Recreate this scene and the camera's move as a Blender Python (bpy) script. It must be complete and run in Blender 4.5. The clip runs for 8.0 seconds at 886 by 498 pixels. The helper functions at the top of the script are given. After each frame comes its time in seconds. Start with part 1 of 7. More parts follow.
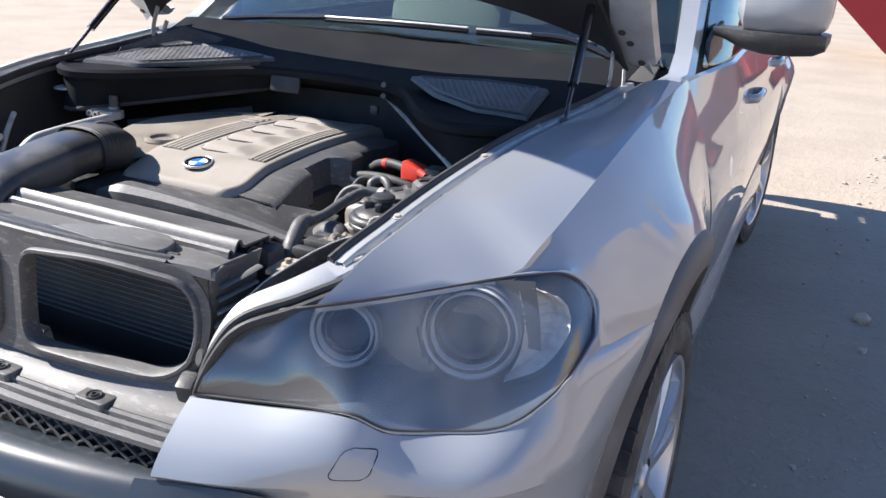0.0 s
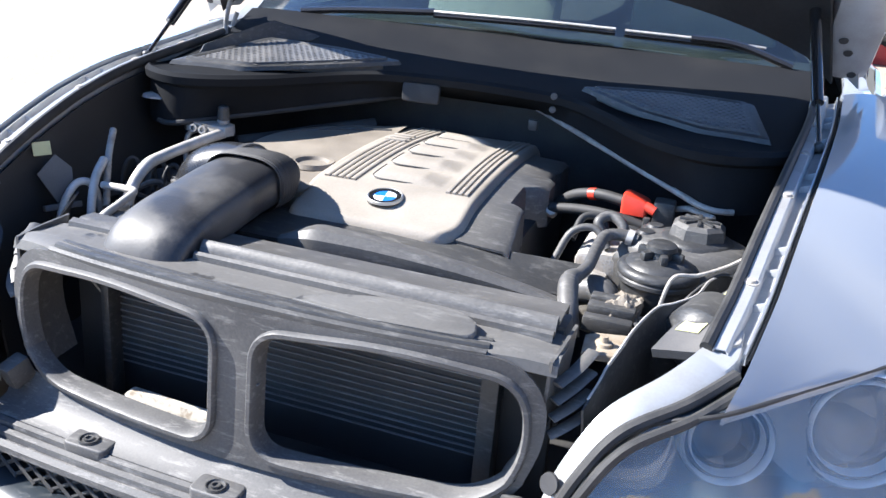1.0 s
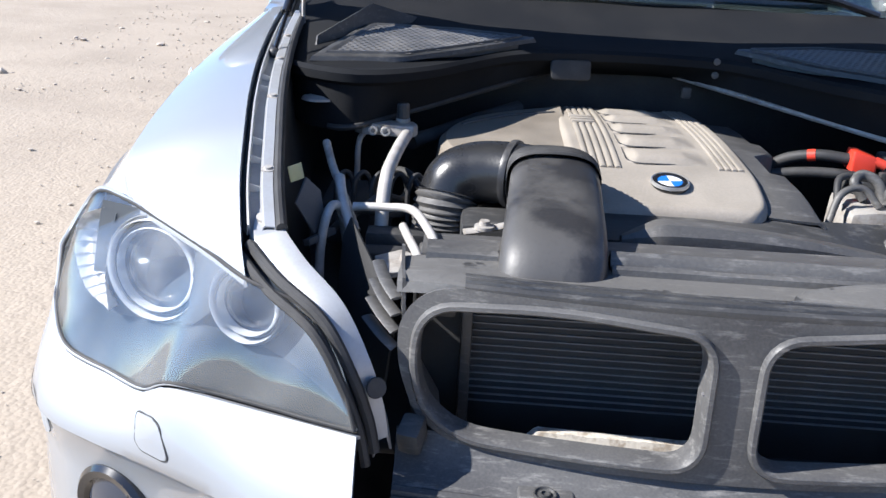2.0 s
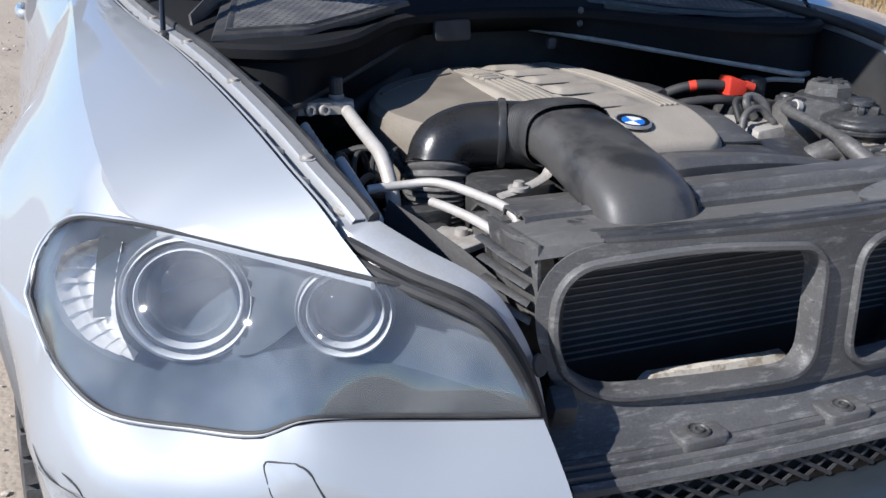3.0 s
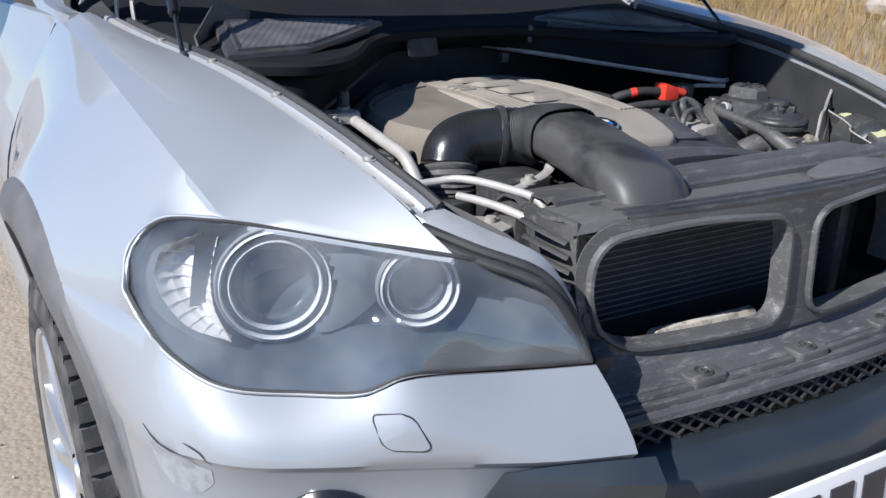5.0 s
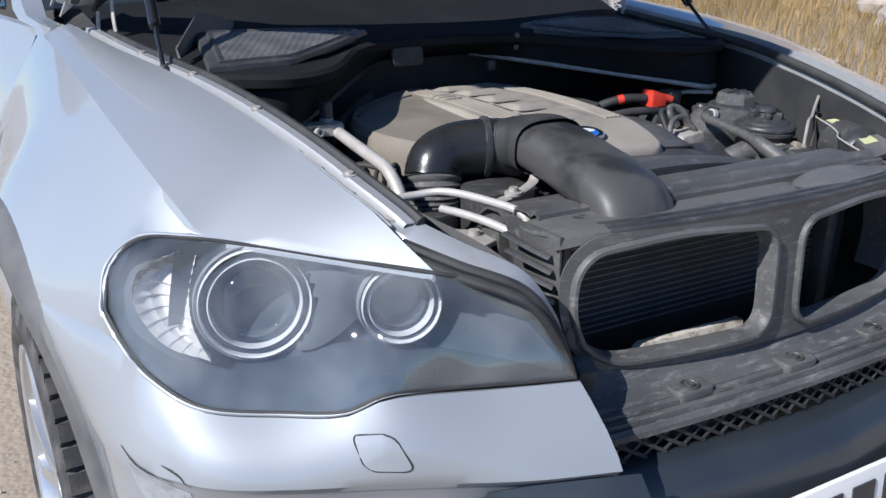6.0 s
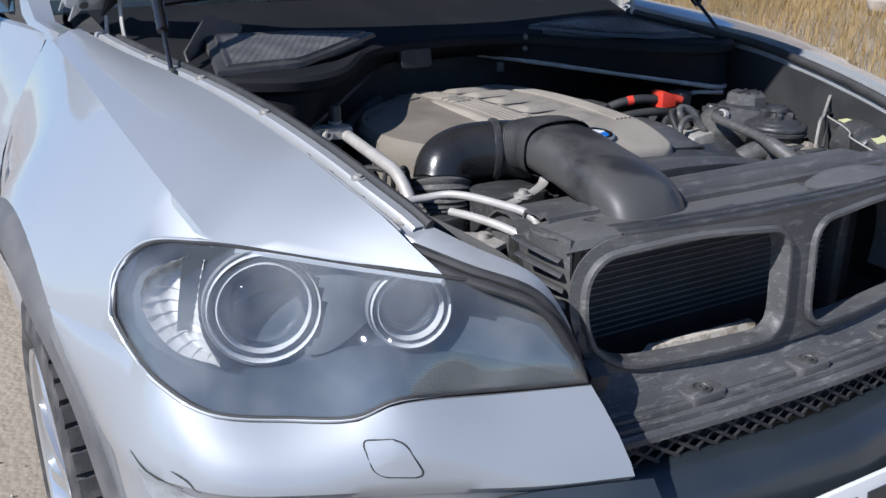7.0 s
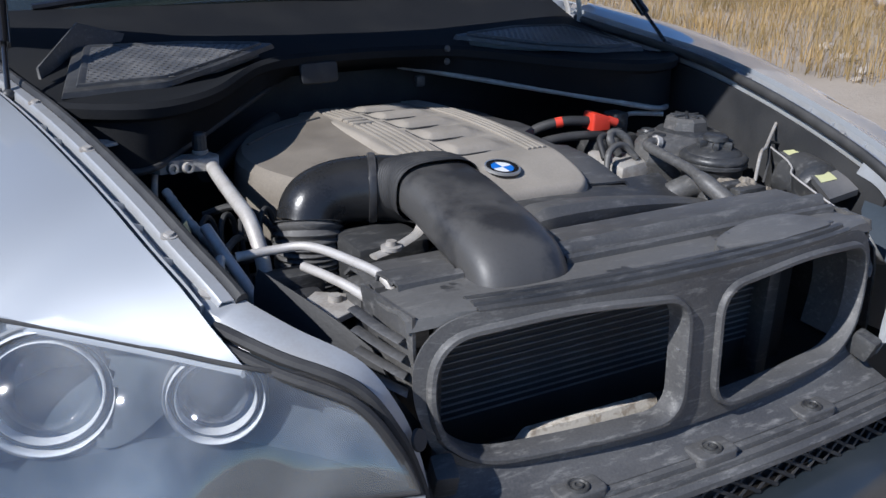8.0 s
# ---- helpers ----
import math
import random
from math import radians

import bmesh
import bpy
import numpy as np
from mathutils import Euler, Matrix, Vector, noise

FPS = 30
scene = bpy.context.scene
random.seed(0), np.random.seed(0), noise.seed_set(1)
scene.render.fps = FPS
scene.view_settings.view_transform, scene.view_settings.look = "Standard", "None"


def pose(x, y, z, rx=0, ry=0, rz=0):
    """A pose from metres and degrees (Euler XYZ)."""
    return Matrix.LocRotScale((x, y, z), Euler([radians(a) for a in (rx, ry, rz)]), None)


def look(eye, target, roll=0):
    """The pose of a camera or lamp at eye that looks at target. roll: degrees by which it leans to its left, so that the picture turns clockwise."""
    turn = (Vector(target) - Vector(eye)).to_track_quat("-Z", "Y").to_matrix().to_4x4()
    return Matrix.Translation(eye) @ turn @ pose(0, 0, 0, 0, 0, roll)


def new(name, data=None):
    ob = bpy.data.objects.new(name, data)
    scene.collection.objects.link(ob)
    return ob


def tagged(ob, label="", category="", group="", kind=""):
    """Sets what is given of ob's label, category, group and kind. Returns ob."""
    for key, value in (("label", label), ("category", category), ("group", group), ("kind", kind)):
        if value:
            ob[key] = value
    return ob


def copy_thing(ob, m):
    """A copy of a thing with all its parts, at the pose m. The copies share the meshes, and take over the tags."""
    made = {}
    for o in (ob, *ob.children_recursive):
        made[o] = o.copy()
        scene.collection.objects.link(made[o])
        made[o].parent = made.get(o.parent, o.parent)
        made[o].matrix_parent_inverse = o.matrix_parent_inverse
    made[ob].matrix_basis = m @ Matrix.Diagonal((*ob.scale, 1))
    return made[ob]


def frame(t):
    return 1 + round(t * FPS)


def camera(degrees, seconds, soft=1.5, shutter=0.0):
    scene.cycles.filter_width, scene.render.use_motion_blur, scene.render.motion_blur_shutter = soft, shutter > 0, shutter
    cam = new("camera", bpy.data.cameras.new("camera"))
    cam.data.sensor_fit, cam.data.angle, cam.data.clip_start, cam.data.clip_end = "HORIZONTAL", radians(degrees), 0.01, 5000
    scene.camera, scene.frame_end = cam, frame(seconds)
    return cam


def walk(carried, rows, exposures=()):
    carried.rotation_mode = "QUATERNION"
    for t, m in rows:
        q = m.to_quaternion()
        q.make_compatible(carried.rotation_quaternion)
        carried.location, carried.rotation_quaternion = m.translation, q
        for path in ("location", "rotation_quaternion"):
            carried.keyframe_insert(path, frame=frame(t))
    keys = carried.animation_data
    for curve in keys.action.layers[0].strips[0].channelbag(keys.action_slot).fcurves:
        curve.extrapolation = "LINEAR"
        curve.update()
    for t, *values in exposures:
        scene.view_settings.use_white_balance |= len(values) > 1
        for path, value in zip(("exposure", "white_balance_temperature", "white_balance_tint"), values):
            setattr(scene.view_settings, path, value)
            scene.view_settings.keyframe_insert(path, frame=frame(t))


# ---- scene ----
from mathutils.bvhtree import BVHTree

cam = camera(53.46, 8.0)
PATH = [
    (0, (1.1850, -0.1164, 1.4527), (0.4344, 1.4038, 0.8479), 3.00),
    (0.5, (0.9058, -0.0495, 1.4310), (0.2651, 1.5194, 0.8243), 3.98),
    (1, (0.5230, -0.0551, 1.4123), (-0.0274, 1.5446, 0.7973), 4.80),
    (1.5, (0.1207, -0.0457, 1.3780), (-0.3453, 1.5695, 0.7345), 2.91),
    (2, (-0.2731, -0.1153, 1.3706), (-0.3678, 1.5622, 0.7248), 2.70),
    (2.2, (-0.4156, -0.1528, 1.3846), (-0.3456, 1.5267, 0.7410), 1.85),
    (3.3, (-0.8900, 0.0575, 1.3034), (-0.1418, 1.5556, 0.6434), 1.17),
    (3.5, (-0.9774, 0.0437, 1.3152), (-0.1734, 1.5137, 0.6573), 1.06),
    (4, (-1.0794, -0.0177, 1.3458), (-0.2997, 1.4740, 0.7081), 1.80),
    (4.5, (-1.0609, -0.0424, 1.3379), (-0.2488, 1.4355, 0.7084), 1.60),
    (5, (-1.0466, -0.0447, 1.3362), (-0.2025, 1.4180, 0.7135), 1.40),
    (6.5, (-1.0177, -0.0332, 1.3534), (-0.1680, 1.4285, 0.7357), 0.81),
    (7, (-1.0195, -0.0314, 1.3495), (-0.1828, 1.4378, 0.7319), 0.48),
    (7.5, (-0.9199, -0.0235, 1.3497), (-0.0978, 1.4523, 0.7283), 0.69),
    (8, (-0.7480, 0.0478, 1.3827), (0.0718, 1.5144, 0.7369), 1.29),
]
walk(cam, [(t, look(eye, target, roll)) for t, eye, target, roll in PATH],
     [(0, 1.33, 6450, 12), (0.5, 1.36, 6350, 11), (1, 1.78, 6200, 11), (1.5, 1.62, 6150, 11), (2.0, 1.17, 6200, 11), (2.3, 1.0, 6200, 11), (3.3, 0.52, 6100, 11), (4.5, 0.50, 6100, 11), (8, 0.28, 5900, 11)])

# ---- sky and sun ----
SUN_TRAVEL = Vector((1.25, 0.25, -1.05)).normalized()
world = bpy.data.worlds.new("sky")
scene.world = world
world.use_nodes = True
wn = world.node_tree.nodes
sky = wn.new("ShaderNodeTexSky")
sky.sky_type = "NISHITA"
sky.sun_disc = False
sky.sun_elevation = math.asin(-SUN_TRAVEL.z)
sky.sun_rotation = math.atan2(-SUN_TRAVEL.x, -SUN_TRAVEL.y)
sky.dust_density = 0.1
sky.altitude = 1500
sky.ozone_density = 7.0
world.node_tree.links.new(sky.outputs["Color"], wn["Background"].inputs["Color"])
wn["Background"].inputs["Strength"].default_value = 0.107
sun_data = bpy.data.lights.new("sun", "SUN")
sun_data.energy = 5.0
sun_data.angle = radians(0.53)
sun_data.color = (1.0, 0.95, 0.88)
sun = new("sun", sun_data)
sun.matrix_world = look((-6, -1, 8), Vector((-6, -1, 8)) + SUN_TRAVEL)


# ---- materials ----
def material(name, base, rough=0.6, metal=0.0, coat=0.0, coat_rough=0.05, spec=0.5):
    m = bpy.data.materials.new(name)
    m.use_nodes = True
    b = m.node_tree.nodes["Principled BSDF"]
    b.inputs["Base Color"].default_value = (*base, 1)
    b.inputs["Roughness"].default_value = rough
    b.inputs["Metallic"].default_value = metal
    b.inputs["Coat Weight"].default_value = coat
    b.inputs["Coat Roughness"].default_value = coat_rough
    b.inputs["Specular IOR Level"].default_value = spec
    return m


def varied(name, base, second, rough=0.6, rough2=None, scale=12.0, fine=180.0, amount=0.5, bump=0.15, bump_scale=None, metal=0.0, coat=0.0,
           coat_rough=0.05, low=0.42, high=0.68, spec=0.5, dist=0.002, scuff=0.0):
    """A surface of two colours mixed by large stains and fine grain, with a fine relief."""
    m = material(name, base, rough, metal, coat, coat_rough, spec)
    nt = m.node_tree
    n, link = nt.nodes, nt.links.new
    b = n["Principled BSDF"]
    co = n.new("ShaderNodeTexCoord")
    big, small = n.new("ShaderNodeTexNoise"), n.new("ShaderNodeTexNoise")
    big.inputs["Scale"].default_value, big.inputs["Detail"].default_value = scale, 5
    small.inputs["Scale"].default_value, small.inputs["Detail"].default_value = fine, 3
    for x in (big, small):
        link(co.outputs["Object"], x.inputs["Vector"])
    ramp = n.new("ShaderNodeMapRange")
    ramp.inputs["From Min"].default_value, ramp.inputs["From Max"].default_value = low, high
    link(big.outputs["Fac"], ramp.inputs["Value"])
    mul = n.new("ShaderNodeMath")
    mul.operation = "MULTIPLY_ADD"
    link(small.outputs["Fac"], mul.inputs[0])
    mul.inputs[1].default_value = 0.9
    mul.inputs[2].default_value = -0.42
    add = n.new("ShaderNodeMath")
    add.operation, add.use_clamp = "ADD", True
    link(ramp.outputs["Result"], add.inputs[0])
    link(mul.outputs["Value"], add.inputs[1])
    fac = n.new("ShaderNodeMath")
    fac.operation, fac.use_clamp = "MULTIPLY", True
    link(add.outputs["Value"], fac.inputs[0])
    fac.inputs[1].default_value = amount
    mix = n.new("ShaderNodeMix")
    mix.data_type = "RGBA"
    mix.inputs["A"].default_value, mix.inputs["B"].default_value = (*base, 1), (*second, 1)
    link(fac.outputs["Value"], mix.inputs["Factor"])
    tone = mix.outputs["Result"]
    if scuff:
        # pale scuffs and dried drops
        sc, sr, sm = n.new("ShaderNodeTexNoise"), n.new("ShaderNodeMapRange"), n.new("ShaderNodeMix")
        mp = n.new("ShaderNodeMapping")
        mp.inputs["Scale"].default_value = (0.3, 1.0, 1.4)
        link(co.outputs["Object"], mp.inputs["Vector"])
        link(mp.outputs["Vector"], sc.inputs["Vector"])
        sc.inputs["Scale"].default_value, sc.inputs["Detail"].default_value = 80.0, 14
        sc.inputs["Roughness"].default_value = 0.72
        sr.inputs["From Min"].default_value, sr.inputs["From Max"].default_value = 0.53, 0.72
        sr.inputs["To Max"].default_value = scuff
        link(sc.outputs["Fac"], sr.inputs["Value"])
        sm.data_type = "RGBA"
        link(sr.outputs["Result"], sm.inputs["Factor"])
        link(tone, sm.inputs["A"])
        sm.inputs["B"].default_value = (0.34, 0.33, 0.31, 1)
        tone = sm.outputs["Result"]
    link(tone, b.inputs["Base Color"])
    if rough2 is not None:
        r = n.new("ShaderNodeMapRange")
        r.inputs["To Min"].default_value, r.inputs["To Max"].default_value = rough, rough2
        link(fac.outputs["Value"], r.inputs["Value"])
        link(r.outputs["Result"], b.inputs["Roughness"])
    if bump:
        bp = n.new("ShaderNodeBump")
        bp.inputs["Strength"].default_value, bp.inputs["Distance"].default_value = bump, dist
        if bump_scale:
            bn = n.new("ShaderNodeTexNoise")
            bn.inputs["Scale"].default_value, bn.inputs["Detail"].default_value = bump_scale, 4
            link(co.outputs["Object"], bn.inputs["Vector"])
            link(bn.outputs["Fac"], bp.inputs["Height"])
        else:
            link(small.outputs["Fac"], bp.inputs["Height"])
        link(bp.outputs["Normal"], b.inputs["Normal"])
    return m


PAINT = varied("silver_metallic_paint", (0.310, 0.328, 0.349), (0.283, 0.297, 0.314), 0.54, 0.60, 3.0, 900.0, 0.35, 0.02, metal=0.28, coat=1.0, coat_rough=0.03, dist=0.0005)
PAINT.node_tree.nodes["Principled BSDF"].inputs["Coat IOR"].default_value = 1.55
FLANGE = varied("silver_paint_dusty", (0.39, 0.40, 0.41), (0.29, 0.285, 0.275), 0.42, 0.6, 18.0, 300.0, 0.6, 0.05, metal=0.35, coat=0.3, coat_rough=0.15)
PLASTIC = varied("dusty_black_plastic", (0.030, 0.031, 0.033), (0.078, 0.076, 0.072), 0.40, 0.6, 6.0, 260.0, 0.75, 0.15, low=0.35, high=0.75, scuff=0.3)
PLASTIC_DUST = varied("very_dusty_black_plastic", (0.054, 0.054, 0.055), (0.125, 0.120, 0.112), 0.42, 0.62, 4.0, 200.0, 0.85, 0.15, low=0.3, high=0.72, scuff=0.4)
WATERMARKED = varied("dusty_plastic_with_water_marks", (0.115, 0.112, 0.106), (0.030, 0.030, 0.031), 0.55, 0.45, 26.0, 200.0, 0.85, 0.12, low=0.62, high=0.66, scuff=0.3)
CARRIER = varied("sun_greyed_plastic", (0.058, 0.058, 0.060), (0.140, 0.137, 0.132), 0.48, 0.64, 5.0, 320.0, 0.85, 0.08, low=0.36, high=0.75, spec=0.4, scuff=0.55)
DUCT = varied("satin_black_duct_plastic", (0.028, 0.028, 0.030), (0.080, 0.077, 0.073), 0.34, 0.52, 9.0, 240.0, 0.8, 0.08, low=0.44, high=0.56)
ELBOW = varied("smooth_black_hose", (0.016, 0.0165, 0.018), (0.036, 0.035, 0.033), 0.26, 0.40, 11.0, 240.0, 0.6, 0.08)
INNERWING = varied("black_inner_wing", (0.020, 0.0205, 0.022), (0.042, 0.041, 0.040), 0.6, 0.8, 9.0, 200.0, 0.6, 0.2)
COWL = varied("satin_black_cowl_plastic", (0.016, 0.017, 0.019), (0.030, 0.030, 0.030), 0.6, 0.8, 6.0, 300.0, 0.6, 0.15, low=0.45, high=0.78, spec=0.02)
GRILLE = varied("sun_bleached_grille", (0.08, 0.08, 0.081), (0.16, 0.156, 0.152), 0.45, 0.6, 14.0, 300.0, 0.7, 0.1, spec=0.5)
FIN = varied("dusty_radiator_fin", (0.16, 0.16, 0.165), (0.26, 0.25, 0.24), 0.45, 0.6, 30.0, 300.0, 0.6, 0.1)
SCUFF = varied("scraped_paint", (0.30, 0.31, 0.32), (0.22, 0.225, 0.23), 0.6, 0.75, 60.0, 500.0, 0.9, 0.2, low=0.45, high=0.65)
RUBBER = varied("black_rubber", (0.022, 0.022, 0.023), (0.07, 0.068, 0.065), 0.62, 0.8, 20.0, 300.0, 0.5, 0.15)
DARK = varied("dark_engine_bay_metal", (0.026, 0.026, 0.028), (0.06, 0.058, 0.055), 0.65, 0.8, 14.0, 160.0, 0.6, 0.2)
COVER = varied("dusty_engine_cover", (0.22, 0.198, 0.167), (0.325, 0.29, 0.245), 0.62, 0.85, 9.0, 260.0, 0.8, 0.22, low=0.3, high=0.7)
# darker, browner version of the cover's two tones
COVER_BROWN = varied("browner_engine_cover", (0.15, 0.13, 0.105), (0.24, 0.21, 0.17), 0.62, 0.85, 12.0, 260.0, 0.8, 0.22, low=0.3, high=0.7)
BRACKET = varied("dusty_tan_metal", (0.40, 0.34, 0.26), (0.26, 0.20, 0.14), 0.6, 0.8, 45.0, 260.0, 0.7, 0.2, metal=0.3)
ALU = varied("dusty_aluminium", (0.52, 0.50, 0.475), (0.34, 0.315, 0.285), 0.45, 0.65, 30.0, 300.0, 0.7, 0.15, metal=0.25)
CAST = varied("cast_metal_dusty", (0.42, 0.40, 0.37), (0.25, 0.22, 0.19), 0.6, 0.8, 40.0, 260.0, 0.7, 0.3, metal=0.35)
CHROME = material("headlight_chrome", (0.92, 0.93, 0.94), 0.2, 0.35)
HOUSING = varied("headlight_housing", (0.046, 0.060, 0.076), (0.028, 0.036, 0.046), 0.68, 0.8, 6.0, 200.0, 0.5, 0.03, spec=0.3)
SILVERED = varied("silvered_lamp_plastic", (0.30, 0.31, 0.32), (0.20, 0.21, 0.22), 0.5, 0.6, 20.0, 150.0, 0.5, 0.05, metal=0.35)
LAMPGREY = varied("dull_lamp_plate", (0.115, 0.13, 0.145), (0.08, 0.092, 0.105), 0.32, 0.42, 14.0, 200.0, 0.5, 0.04, metal=0.3)
RED = varied("red_terminal_plastic", (0.62, 0.045, 0.022), (0.42, 0.06, 0.04), 0.4, 0.6, 30.0, 200.0, 0.4, 0.08)
BLUE = material("enamel_blue", (0.02, 0.17, 0.62), 0.25, 0.0, 0.6)
WHITE = material("enamel_white", (0.80, 0.81, 0.82), 0.25, 0.0, 0.6)
LAMPBLUE = material("dark_lamp_glass", (0.02, 0.03, 0.05), 0.08, 0.0, 1.0, 0.02)
BLACKGLOSS = material("gloss_black", (0.012, 0.012, 0.013), 0.2, 0.0, 0.6)
GREYPAINT = varied("dark_satin_bumper_plastic", (0.022, 0.029, 0.036), (0.040, 0.046, 0.052), 0.32, 0.45, 6.0, 300.0, 0.5, 0.04, coat=0.4, coat_rough=0.15)
LABEL = varied("yellow_label", (0.50, 0.50, 0.27), (0.38, 0.38, 0.28), 0.5, 0.7, 20.0, 200.0, 0.6, 0.05)
BEAM = varied("scuffed_pale_beam", (0.55, 0.51, 0.44), (0.20, 0.15, 0.10), 0.6, 0.85, 60.0, 260.0, 0.7, 0.4, low=0.5, high=0.62)
INDICATOR = varied("tinted_indicator_reflector", (0.62, 0.61, 0.59), (0.40, 0.39, 0.375), 0.5, 0.6, 90.0, 400.0, 0.8, 0.15, metal=0.15)
TRIM = varied("grey_arch_plastic", (0.075, 0.075, 0.078), (0.16, 0.155, 0.15), 0.55, 0.75, 9.0, 400.0, 0.6, 0.2)
TYRE = varied("tyre_rubber", (0.028, 0.028, 0.029), (0.12, 0.11, 0.10), 0.7, 0.9, 16.0, 200.0, 0.7, 0.25)
RIM = varied("silver_alloy", (0.60, 0.61, 0.62), (0.44, 0.43, 0.41), 0.32, 0.5, 12.0, 300.0, 0.5, 0.04, metal=0.8, coat=0.3)
INSULATION = varied("hood_insulation_felt", (0.012, 0.012, 0.013), (0.03, 0.03, 0.031), 0.9, 0.95, 8.0, 120.0, 0.6, 0.5)
SKIPRED = varied("faded_red_skip_paint", (0.42, 0.035, 0.045), (0.30, 0.09, 0.08), 0.5, 0.75, 1.6, 30.0, 0.8, 0.2)
PLATE = material("plate_white", (0.78, 0.78, 0.76), 0.4)
BAR = material("plate_dark_bars", (0.03, 0.03, 0.035), 0.4)
DIRTYROCK = varied("pale_rock", (0.44, 0.38, 0.31), (0.28, 0.24, 0.20), 0.85, 0.95, 4.0, 40.0, 0.8, 0.6, dist=0.02)
STONE = varied("pebble", (0.46, 0.40, 0.33), (0.30, 0.27, 0.23), 0.85, 0.95, 30.0, 200.0, 0.8, 0.3)
BLADE = varied("dry_grass", (0.36, 0.235, 0.09), (0.20, 0.145, 0.058), 0.7, 0.8, 1.5, 20.0, 0.9, 0.0, low=0.4, high=0.6)
INTERIOR = varied("dark_cabin_fabric", (0.05, 0.05, 0.055), (0.09, 0.085, 0.08), 0.85, 0.9, 8.0, 150.0, 0.5, 0.2)
CREAM = varied("cream_cabin_trim", (0.62, 0.60, 0.48), (0.55, 0.53, 0.43), 0.6, 0.7, 5.0, 100.0, 0.5, 0.05)


def ground_material():
    m = varied("pale_gravel", (0.362, 0.306, 0.242), (0.30, 0.253, 0.20), 0.9, 0.97, 1.1, 26.0, 0.8, 0.0, spec=0.2)
    nt = m.node_tree
    n, link = nt.nodes, nt.links.new
    b = n["Principled BSDF"]
    co = n.new("ShaderNodeTexCoord")
    v = n.new("ShaderNodeTexVoronoi")
    v.inputs["Scale"].default_value = 55.0
    grit = n.new("ShaderNodeTexNoise")
    grit.inputs["Scale"].default_value, grit.inputs["Detail"].default_value = 14.0, 8
    link(co.outputs["Object"], v.inputs["Vector"])
    link(co.outputs["Object"], grit.inputs["Vector"])
    add = n.new("ShaderNodeMath")
    add.operation = "MULTIPLY_ADD"
    link(v.outputs["Distance"], add.inputs[0])
    add.inputs[1].default_value = -0.35
    link(grit.outputs["Fac"], add.inputs[2])
    bp = n.new("ShaderNodeBump")
    bp.inputs["Strength"].default_value, bp.inputs["Distance"].default_value = 0.55, 0.015
    link(add.outputs["Value"], bp.inputs["Height"])
    link(bp.outputs["Normal"], b.inputs["Normal"])
    # pale dust and darker grit over the two base tones
    old = b.inputs["Base Color"].links[0].from_socket
    dark = n.new("ShaderNodeMapRange")
    dark.inputs["From Min"].default_value, dark.inputs["From Max"].default_value = 0.56, 0.72
    dark.inputs["To Max"].default_value = 0.3
    link(grit.outputs["Fac"], dark.inputs["Value"])
    mix = n.new("ShaderNodeMix")
    mix.data_type = "RGBA"
    link(dark.outputs["Result"], mix.inputs["Factor"])
    link(old, mix.inputs["A"])
    mix.inputs["B"].default_value = (0.24, 0.20, 0.16, 1)
    link(mix.outputs["Result"], b.inputs["Base Color"])
    return m


def glass(name, tint=(1, 1, 1), haze=0.0, haze_colour=(0.7, 0.7, 0.68), haze_scale=6.0, rough=0.03, haze_var=0.5, mirror=0.035):
    """Thin clear sheet: lets light straight through, mirrors by its angle, with a worn haze."""
    m = bpy.data.materials.new(name)
    m.use_nodes = True
    nt = m.node_tree
    n, link = nt.nodes, nt.links.new
    n.remove(n["Principled BSDF"])
    out = n["Material Output"]
    tr, gl, df = n.new("ShaderNodeBsdfTransparent"), n.new("ShaderNodeBsdfGlossy"), n.new("ShaderNodeBsdfDiffuse")
    tr.inputs["Color"].default_value = (*tint, 1)
    gl.inputs["Roughness"].default_value = rough
    df.inputs["Color"].default_value = (*haze_colour, 1)
    lw, pw, fr = n.new("ShaderNodeLayerWeight"), n.new("ShaderNodeMath"), n.new("ShaderNodeMath")
    lw.inputs["Blend"].default_value = 0.5
    pw.operation, fr.operation = "POWER", "MULTIPLY_ADD"
    pw.inputs[1].default_value = 4.0
    fr.inputs[1].default_value, fr.inputs[2].default_value = 0.8, mirror
    link(lw.outputs["Facing"], pw.inputs[0])
    link(pw.outputs[0], fr.inputs[0])
    mh, mg = n.new("ShaderNodeMixShader"), n.new("ShaderNodeMixShader")
    if haze:
        co, no = n.new("ShaderNodeTexCoord"), n.new("ShaderNodeTexNoise")
        no.inputs["Scale"].default_value, no.inputs["Detail"].default_value = haze_scale, 7
        link(co.outputs["Object"], no.inputs["Vector"])
        r = n.new("ShaderNodeMapRange")
        r.inputs["From Min"].default_value, r.inputs["From Max"].default_value = 0.35, 0.7
        r.inputs["To Min"].default_value, r.inputs["To Max"].default_value = haze * (1 - haze_var), haze * (1 + haze_var)
        link(no.outputs["Fac"], r.inputs["Value"])
        link(r.outputs["Result"], mh.inputs[0])
    else:
        mh.inputs[0].default_value = 0.0
    link(tr.outputs[0], mh.inputs[1])
    link(df.outputs[0], mh.inputs[2])
    link(fr.outputs[0], mg.inputs[0])
    link(mh.outputs[0], mg.inputs[1])
    link(gl.outputs[0], mg.inputs[2])
    link(mg.outputs[0], out.inputs["Surface"])
    return m


